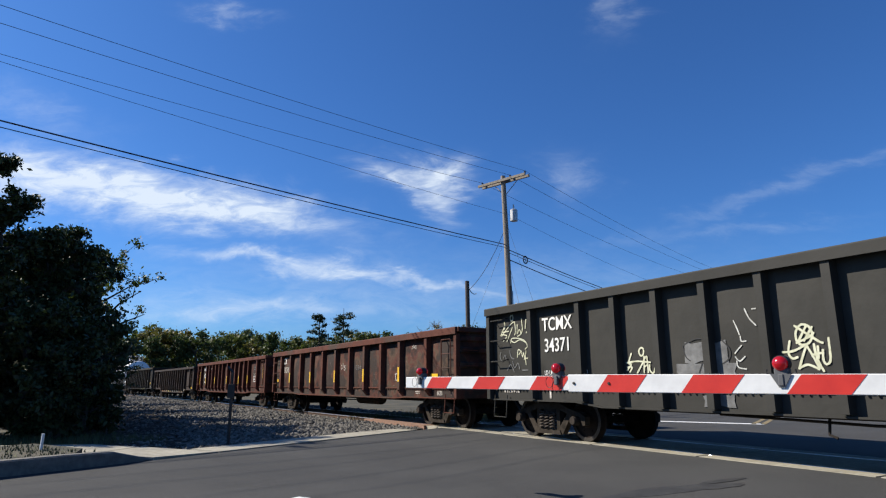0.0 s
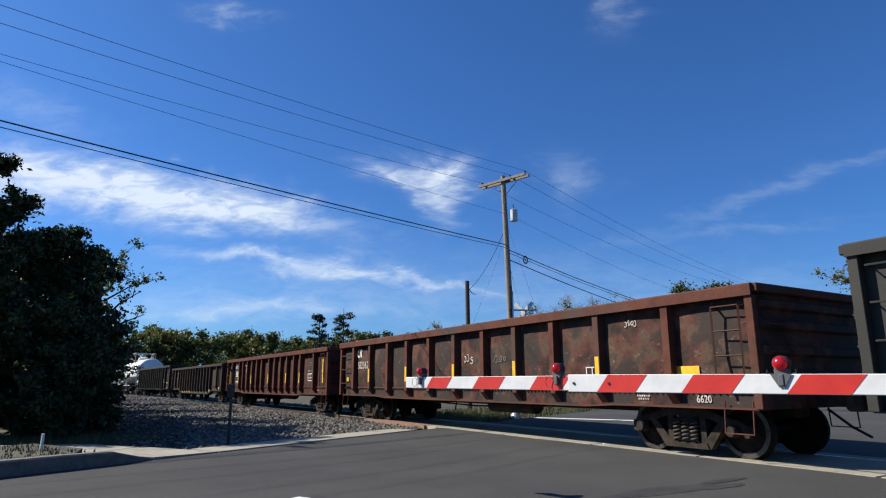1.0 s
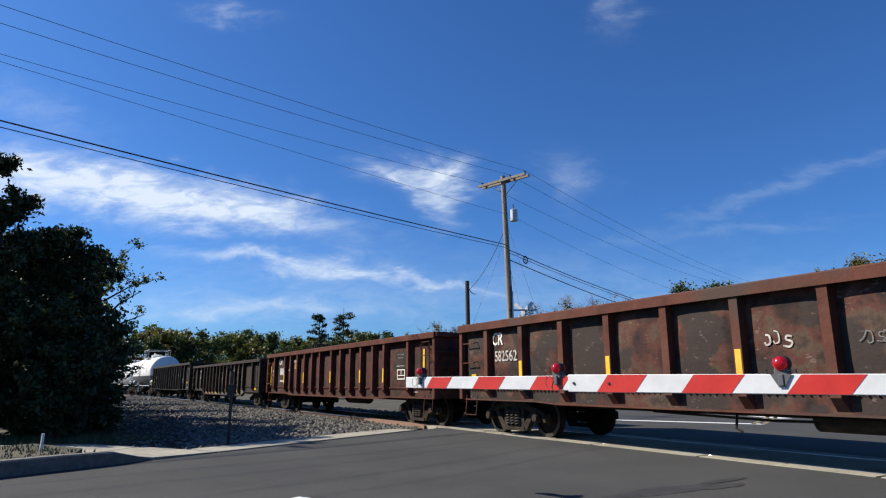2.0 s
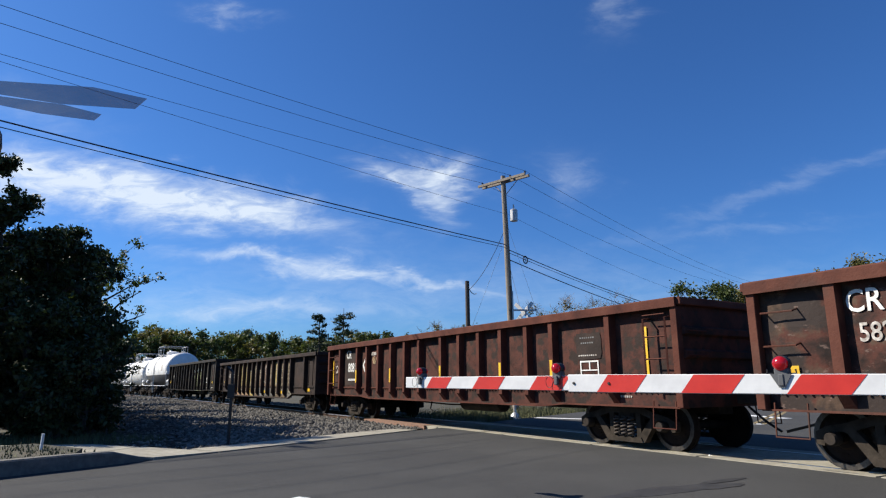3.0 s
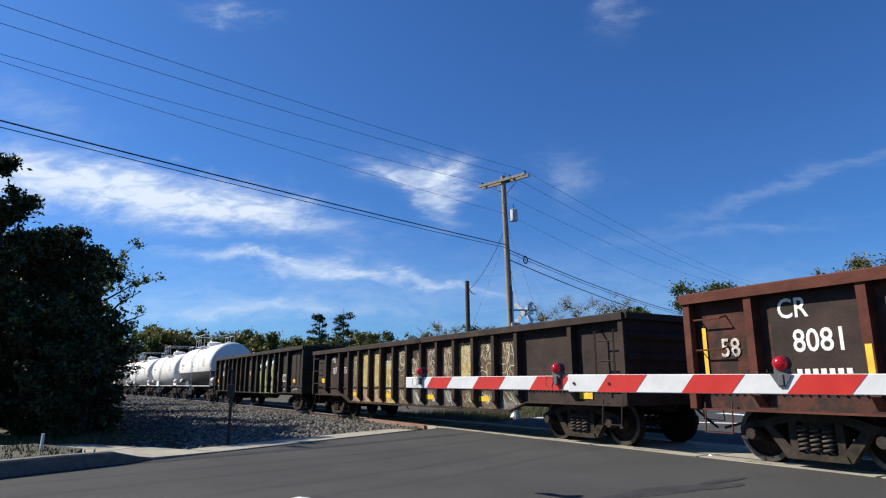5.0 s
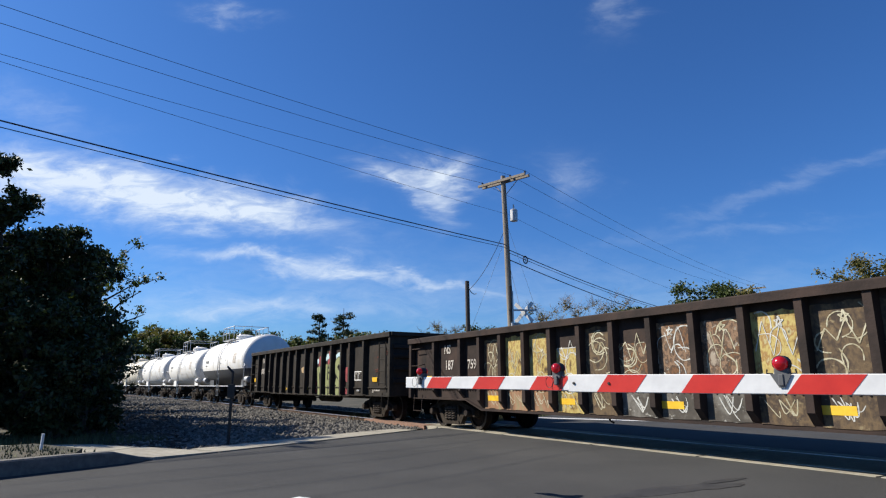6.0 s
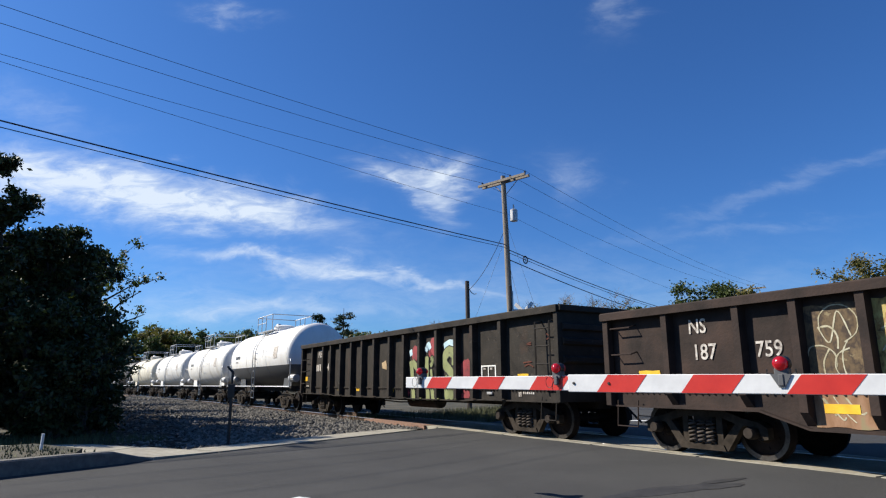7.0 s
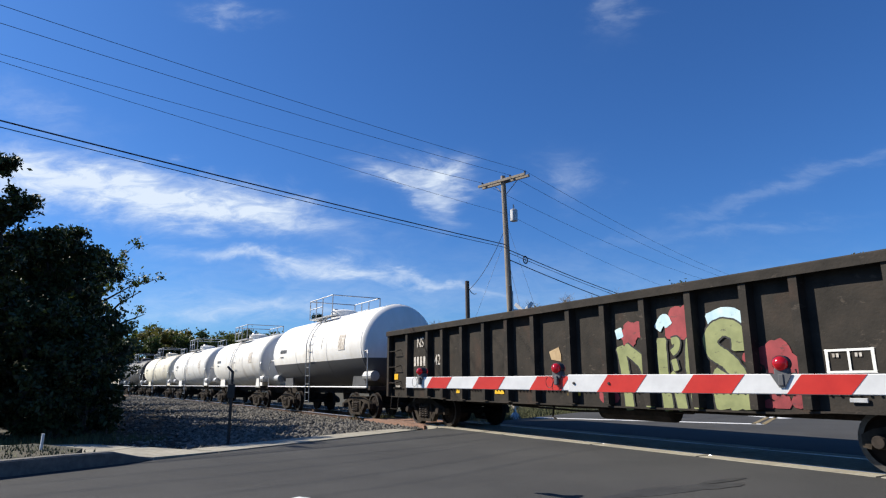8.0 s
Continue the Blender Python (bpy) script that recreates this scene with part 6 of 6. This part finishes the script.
def broadleaf(name, label, at, height, spread, mat, leaves, size, seed, trunk=0.3, bark=None, group="", low=0.25, limbs=9, shape=1.0, category="tree", bare=False, clump=1.0):
    rng = random.Random(seed)
    tree = thing(name, label, category, group, at=Matrix.Translation(at))
    bm = bmesh.new()
    r0 = height * 0.022 + 0.04
    sway = [(rng.uniform(-0.03, 0.03) * height, rng.uniform(-0.03, 0.03) * height) for _ in range(5)]
    spine = [Vector((sway[k][0] * k / 4, sway[k][1] * k / 4, height * 0.86 * k / 4)) for k in range(5)]
    tube(bm, spine, [r0, r0 * 0.8, r0 * 0.55, r0 * 0.33, r0 * 0.1], 8)
    centres, radii = [], []
    for k in range(limbs):
        t = low + (0.95 - low) * (k + rng.random() * 0.6) / limbs
        i = min(3, int(t / 0.86 * 4)) if t < 0.86 else 3
        base = spine[i].lerp(spine[i + 1], min(1, max(0, t / 0.86 * 4 - i)))
        ang = k * 2.4 + rng.uniform(-0.5, 0.5)
        prof = math.sin(math.pi * min(1, 0.18 + 0.82 * (t - low) / (1 - low)) ** shape)
        reach = spread * (0.45 + 0.55 * prof) * rng.uniform(0.75, 1.15)
        tip = base + Vector((math.cos(ang) * reach, math.sin(ang) * reach, reach * rng.uniform(0.25, 0.7)))
        tip.z = min(tip.z, height)
        midp = base.lerp(tip, 0.5) + Vector((0, 0, reach * 0.08))
        rr = r0 * (1 - t) * 0.6 + 0.012
        tube(bm, [base, midp, tip], [rr, rr * 0.6, rr * 0.2], 5)
        for q in range(4):
            f = 0.45 + 0.55 * q / 3
            c = base.lerp(tip, f) + Vector((rng.uniform(-1, 1), rng.uniform(-1, 1), rng.uniform(-0.6, 0.8))) * spread * 0.2
            centres.append(tuple(c))
            radii.append(spread * rng.uniform(0.14, 0.34) * (1.15 - 0.3 * f) * clump)
            tube(bm, [base.lerp(tip, f * 0.8), c], [rr * 0.4, 0.008], 4)
            if bare:
                for z in range(7):
                    e = c + Vector((rng.uniform(-1, 1), rng.uniform(-1, 1), rng.uniform(-0.2, 1.1))) * spread * 0.28
                    tube(bm, [c, e], [0.02, 0.006], 3)
                    for y in range(3):
                        tube(bm, [c.lerp(e, 0.5 + 0.2 * y), c.lerp(e, 0.6 + 0.2 * y) + Vector((rng.uniform(-1, 1), rng.uniform(-1, 1), rng.uniform(0, 1))) * spread * 0.13], [0.012, 0.006], 3)
    centres.append(tuple(spine[-1]))
    radii.append(spread * 0.3)
    part("trunk", bm, bark or M_BARK, tree)
    if leaves:
        part("crown", leaves_mesh("crown", centres, radii, leaves, size, mat, seed), None, tree)
    return tree


def conifer(label, at, height, spread, seed):
    rng = random.Random(seed)
    tree = thing("pine_tree", label, "tree", at=Matrix.Translation(at))
    bm = bmesh.new()
    tube(bm, [(0, 0, 0), (0.1, 0, height * 0.5), (0, 0, height)], [0.28, 0.16, 0.03], 8)
    centres, radii = [], []
    z, k = height * 0.25, 0
    while z < height * 0.99:
        for q in range(4):
            ang = k * 1.9 + q * math.tau / 4 + rng.uniform(-0.4, 0.4)
            t = (z / height - 0.25) / 0.75
            reach = spread * (1 - 0.72 * t) * rng.uniform(0.45, 1.15)
            zz = min(height * 0.98, z + rng.uniform(-0.06, 0.06) * height)
            tip = Vector((math.cos(ang) * reach, math.sin(ang) * reach, zz + reach * rng.uniform(-0.15, 0.45)))
            tube(bm, [(0, 0, zz), tip], [0.05, 0.012], 4)
            for f in (0.45, 0.7, 1.0):
                centres.append(tuple(Vector((0, 0, zz)).lerp(tip, f)))
                radii.append(rng.uniform(0.22, 0.5) + 0.25 * reach / spread)
        z += height * rng.uniform(0.055, 0.085)
        k += 1
    part("trunk", bm, M_BARK, tree)
    part("crown", leaves_mesh("crown", centres, radii, 5200, 0.075, M_NEEDLE, seed, flat=0.65, aspect=2.6), None, tree)
    return tree


def build_trees():
    # tall dark trees on the near side of the curve
    for k, (x, y, hgt, sp, n) in enumerate(((-12.1, 15.4, 8.0, 1.2, 16000), (-13.0, 14.4, 8.2, 1.4, 14000), (-11.9, 16.3, 6.6, 1.3, 16000), (-13.6, 16.4, 8.2, 1.4, 14000), (-11.5, 18.0, 6.2, 1.2, 14000), (-10.9, 13.6, 4.4, 1.2, 11000), (-11.2, 17.4, 5.8, 1.35, 16000), (-13.2, 19.4, 6.5, 1.4, 15000), (-11.5, 19.2, 5.9, 1.2, 9000), (-14.0, 22.6, 6.4, 1.3, 14000), (-17.2, 24.0, 7.6, 1.9, 15000), (-18.4, 30.0, 6.6, 1.6, 13000), (-21.5, 31.0, 8.0, 2.2, 12000), (-26.5, 40.0, 8.0, 2.2, 11000), (-33.5, 50.0, 8.6, 2.5, 10000))):
        broadleaf("tree", "dark leafy deciduous tree in shade by the track", (x, y, -0.16), hgt, sp, M_LEAF_DARK, n, 0.042, 40 + k, low=0.1, limbs=22, group="trees by the track", clump=0.85)
    broadleaf("tree", "slender tree with sparse leaves on thin limbs", (-12.6, 22.4, -0.16), 6.0, 2.0, M_LEAF_MID, 3000, 0.04, 53, low=0.35, limbs=14, group="trees by the track", clump=0.6)
    broadleaf("tree", "slender tree with sparse leaves on thin limbs", (-12.1, 20.2, -0.16), 4.9, 1.5, M_LEAF_MID, 2200, 0.04, 57, low=0.3, limbs=11, group="trees by the track", clump=0.6)
    broadleaf("tree", "thin low tree hung with vines over the track side", (-20.6, 39.0, -0.16), 4.3, 1.5, M_LEAF_DARK, 2600, 0.05, 58, low=0.15, limbs=12, group="trees by the track", clump=0.7)
    for k, (x, y, hgt, sp, n) in enumerate(((-8.9, 14.6, 2.2, 0.9, 9000), (-9.0, 15.9, 3.0, 1.0, 10000), (-10.0, 15.0, 3.4, 1.1, 9000), (-10.4, 18.0, 2.8, 1.0, 9000), (-12.2, 21.0, 3.2, 1.1, 9000), (-14.4, 25.2, 3.6, 1.3, 9000), (-11.4, 13.2, 2.6, 1.1, 8000), (-12.6, 17.2, 3.4, 1.4, 9000), (-14.4, 20.0, 3.8, 1.5, 9000), (-16.8, 28.0, 3.6, 1.3, 8000), (-20.2, 34.5, 3.6, 1.4, 7000), (-11.0, 16.6, 3.4, 1.2, 9000), (-13.4, 15.2, 4.2, 1.5, 9000))):
        broadleaf("shrub", "dark dense shrub at the edge of the gravel", (x, y, -0.16), hgt, sp, M_LEAF_DARK, n, 0.038, 60 + k, low=0.03, limbs=18, group="shrubs beside the gravel", category="shrub", clump=1.05)
    # tree belt behind the track
    rng = random.Random(21)
    for k in range(52):
        t = k / 51
        ang = radians(-31 + 42 * t + rng.uniform(-0.6, 0.6))
        dist = rng.uniform(105, 138)
        hgt = rng.uniform(8.2, 10.8) * dist / 120
        mat = (M_LEAF_MID, M_LEAF_LIGHT, M_LEAF_MID, M_LEAF_AUTUMN, M_LEAF_LIGHT)[k % 5]
        broadleaf("tree", "distant green deciduous tree in a tree belt", (dist * math.sin(ang), dist * math.cos(ang), -0.16), hgt, hgt * 0.4, mat, 5200, 0.14, 100 + k, low=0.06, limbs=11, group="tree belt behind the track")
    conifer("tall ragged dark green pine tree", (-20.2, 101, -0.16), 12.6, 2.7, 7)
    conifer("tall ragged dark green pine tree", (-16.6, 103, -0.16), 13.8, 3.3, 8)
    for k, (x, y, hgt, sp) in enumerate(((11.5, 70, 10.2, 3.0), (15.5, 70, 10.8, 3.2), (19.8, 68, 10.4, 3.0), (0.3, 80, 9.0, 2.6))):
        broadleaf("bare_tree", "nearly bare tree with thin grey branches", (x, y, -0.16), hgt, sp, M_LEAF_AUTUMN, 500, 0.08, 200 + k, low=0.3, limbs=10, bark=M_BARK_GREY, group="bare trees across the road", bare=True)
    for k, (x, y, hgt, sp, mat) in enumerate(((18.0, 62, 8.6, 2.6, M_LEAF_MID), (28.0, 66, 11.6, 3.8, M_LEAF_MID), (32.5, 68, 11.4, 3.6, M_LEAF_AUTUMN), (47.0, 66, 14.6, 5.0, M_LEAF_AUTUMN), (53, 66, 15.2, 5.5, M_LEAF_MID), (40, 74, 11.6, 3.0, M_LEAF_MID), (6, 85, 8.5, 3.5, M_LEAF_MID), (23, 75, 9.5, 3.5, M_LEAF_MID))):
        broadleaf("tree", "deciduous tree turning colour across the road", (x, y, -0.16), hgt, sp, mat, 9000, 0.10, 230 + k, low=0.12, limbs=14, group="trees across the road")


def build_grass():
    rng = np.random.default_rng(3)
    v, f = [], []
    def blades(n, fx, h):
        for _ in range(n):
            x, y, z = fx()
            a = rng.uniform(0, 6.28)
            w, hh = 0.012, h * rng.uniform(0.5, 1.3)
            dx, dy = math.cos(a) * w, math.sin(a) * w
            lx, ly = rng.normal(0, 0.25 * hh, 2)
            i = len(v)
            v.extend(((x - dx, y - dy, z), (x + dx, y + dy, z), (x + lx, y + ly, z + hh)))
            f.append((i, i + 1, i + 2))
    def verge():
        p = plan(rng.uniform(-2, 5.4), rng.uniform(-11.65, -9.42), 0.175)
        return p.x, p.y, p.z
    def behind():
        p = plan(rng.uniform(-2, 9), rng.uniform(-16.5, -12.8), -0.16)
        return p.x, p.y, p.z
    def far_side():
        p = plan(rng.uniform(17.5, 30), rng.uniform(-15, -9.4), -0.16)
        return p.x, p.y, p.z
    blades(2500, verge, 0.05)
    blades(9000, behind, 0.22)
    blades(9000, far_side, 0.3)
    tagged(new("grass", mesh_from("grass", v, f, M_GRASS)), "rough grass blades beside the road and path", "grass", kind="stuff")


# ---------------------------------------------------------------- wasp
def build_wasp():
    m_y = material("wasp_yellow", ((0.20, 0.115, 0.02), (0.34, 0.22, 0.04)), scale=400, rough=0.45, bump=0)
    m_k = material("wasp_black", ((0.02, 0.016, 0.012), (0.05, 0.035, 0.02)), scale=300, rough=0.4, bump=0)
    m_o = material("wasp_leg", ((0.26, 0.12, 0.025), (0.38, 0.20, 0.05)), scale=300, rough=0.5, bump=0)
    m_w = material("wasp_wing", ((0.10, 0.075, 0.055), (0.26, 0.20, 0.15)), scale=300, rough=0.5, bump=0, spec=0.15)
    b = m_w.node_tree.nodes["Principled BSDF"]
    b.inputs["Alpha"].default_value = 0.45
    wasp = thing("wasp", "flying yellow and black wasp close to the lens", "wasp")
    mm = 0.001

    def blob(name, profile, mat, label="", sides=18):
        bm = bmesh.new()
        lathe(bm, [(x * mm, r * mm) for x, r in profile], "x", sides=sides)
        return part(name, bm, mat, wasp, label, True)
    # x runs forwards
    blob("head", [(2.6, 0.3), (2.8, 1.3), (3.4, 1.95), (4.0, 1.7), (4.4, 0.9), (4.5, 0.2)], m_k)
    blob("face", [(4.15, 1.45), (4.48, 0.8), (4.58, 0.2)], m_y, "yellow face")
    blob("thorax", [(-2.0, 0.5), (-1.6, 1.6), (-0.4, 2.15), (1.0, 2.1), (2.2, 1.3), (2.7, 0.5)], m_k)
    blob("collar", [(1.3, 2.02), (1.6, 1.86), (1.9, 1.66)], m_y)
    for i, (x0, x1, r0, r1, mat) in enumerate(((-2.4, -3.0, 0.5, 1.6, m_k), (-3.0, -4.2, 1.6, 2.2, m_y), (-4.2, -4.6, 2.2, 2.25, m_k), (-4.6, -6.0, 2.25, 2.05, m_y), (-6.0, -6.4, 2.05, 1.95, m_k), (-6.4, -7.8, 1.95, 1.3, m_y), (-7.8, -8.1, 1.3, 1.1, m_k), (-8.1, -9.4, 1.1, 0.15, m_y))):
        blob("abdomen_ring", [(x0, r0), ((x0 + x1) / 2, (r0 + r1) / 2 + 0.06), (x1, r1)], mat)
    for side in (-1, 1):
        bm = bmesh.new()
        tube(bm, [(4.2 * mm, side * 0.5 * mm, 1.0 * mm), (5.2 * mm, side * 1.4 * mm, 2.2 * mm), (5.4 * mm, side * 4.6 * mm, 2.5 * mm)], [0.2 * mm, 0.16 * mm, 0.2 * mm], 6)
        part("antenna", bm, m_k, wasp)
        for k, (x, back) in enumerate(((1.2, 1.5), (0.0, -1.0), (-1.0, -5.0))):
            bm = bmesh.new()
            tube(bm, [(x * mm, side * 1.3 * mm, -1.4 * mm), ((x + back * 0.4) * mm, side * 3.2 * mm, -2.6 * mm), ((x + back) * mm, side * 3.0 * mm, -5.2 * mm), ((x + back * 1.3) * mm, side * 3.4 * mm, -6.6 * mm)], [0.32 * mm, 0.24 * mm, 0.17 * mm, 0.1 * mm], 6)
            part("leg", bm, m_o, wasp, "jointed orange leg")
        for k, (x, ln, wd, sweep) in enumerate(((0.9, 11.0, 3.0, -2.0), (-0.6, 7.5, 2.2, -3.0))):
            bm = bmesh.new()
            out = [(0, 0), (0.35 * wd, 0.3 * ln), (0.5 * wd, 0.75 * ln), (0.2 * wd, ln), (-0.4 * wd, 0.9 * ln), (-0.5 * wd, 0.5 * ln), (-0.2 * wd, 0.1 * ln)]
            pts = [((p + sweep * q / ln) * mm, side * q * mm) for p, q in out]
            prism(bm, pts, "z", 0, 0.04 * mm)
            w = part("wing", bm, m_w, wasp, "smoky translucent wing")
            w.matrix_parent_inverse = Matrix.Translation((x * mm, side * 1.2 * mm, 1.5 * mm))
            WINGS.append((w, side))
    return wasp


WINGS = []


def main():
    build_ground()
    build_track()
    build_train()
    build_gate()
    build_poles()
    build_trees()
    build_grass()


main()
WASP = build_wasp()

# ---------------------------------------------------------------- what moves
SPEED = 8.0
DRIFT = ((0.0, -0.16), (0.5, -0.034), (1.0, 0.034), (1.5, 0.061), (1.7, 0.064), (2.8, -0.032), (3.0, -0.016), (3.5, -0.075), (4.0, 0.071), (4.5, 0.064), (4.7, 0.034), (5.8, 0.066), (6.0, 0.107), (6.5, 0.14), (7.0, -0.15), (7.5, -0.012), (8.0, -0.042))


def motions():
    walk(cam, [(0, CAM_POSE), (8.0, CAM_POSE)])
    for car, mid in CARS:
        rows = []
        for t, drift in DRIFT:
            s = mid - SPEED * t - drift
            a, _ = on_track(s - 5.5)
            b, _ = on_track(s + 5.5)
            d = a - b
            p = (a + b) / 2
            rows.append((t, pose(p.x, p.y, 0.006, 0, 0, math.degrees(math.atan2(d.y, d.x)))))
        walk(car, rows)
    # every wheelset turns alike
    turn = math.degrees(SPEED / 0.42)
    rows = [(k / 15, pose(0, 0, 0, 0, (turn * k / 15) % 360, 0)) for k in range(121)]
    first = WHEELSETS[0]
    walk(first, rows)
    for w in WHEELSETS[1:]:
        w.rotation_mode = "QUATERNION"
        w.animation_data_create()
        w.animation_data.action = first.animation_data.action
        w.animation_data.action_slot = first.animation_data.action_slot

    def before_lens(px, py, dist, fwd, up=(-0.2, 1, 0)):
        """A place before the lens and the way the wasp faces, in the camera's own axes."""
        f = Vector(fwd).normalized()
        y = Vector(up).cross(f).normalized()
        m = Matrix((f, y, f.cross(y))).transposed().to_4x4()
        return CAM_POSE @ Matrix.Translation(((px - 784) / 1090 * dist, (441 - py) / 1090 * dist, -dist)) @ m
    rows = [(0, before_lens(-2600, 700, 0.045, (0.6, 0.3, 0.7))), (2.4, before_lens(-2600, 700, 0.045, (0.6, 0.3, 0.7))), (2.6, before_lens(-600, 640, 0.045, (0.6, 0.35, 0.7))),
            (2.8, before_lens(242, 468, 0.044, (0.5, 0.42, 0.76))), (2.9, before_lens(350, 92, 0.046, (0.5, 0.45, 0.74))), (3.0, before_lens(-150, 180, 0.037, (0.2, 0.2, 0.9), (0.45, 1, 0))),
            (3.1, before_lens(716, 150, 0.045, (0.55, 0.48, 0.68))), (3.2, before_lens(1100, -900, 0.045, (0.55, 0.48, 0.68))), (3.4, before_lens(2600, -2600, 0.045, (0.55, 0.48, 0.68))), (8.0, before_lens(2600, -2600, 0.045, (0.55, 0.48, 0.68)))]
    walk(WASP, rows)
    for w, side in WINGS:
        beat = [(0, pose(0, 0, 0, side * 12, 0, 0)), (2.4, pose(0, 0, 0, side * 12, 0, 0))]
        for k in range(25):
            t = 2.4 + (k + 1) / 30
            beat.append((t, pose(0, 0, 0, side * (26 if k % 2 else -14), 0, 0)))
        beat.append((8.0, pose(0, 0, 0, side * 12, 0, 0)))
        walk(w, beat)


motions()
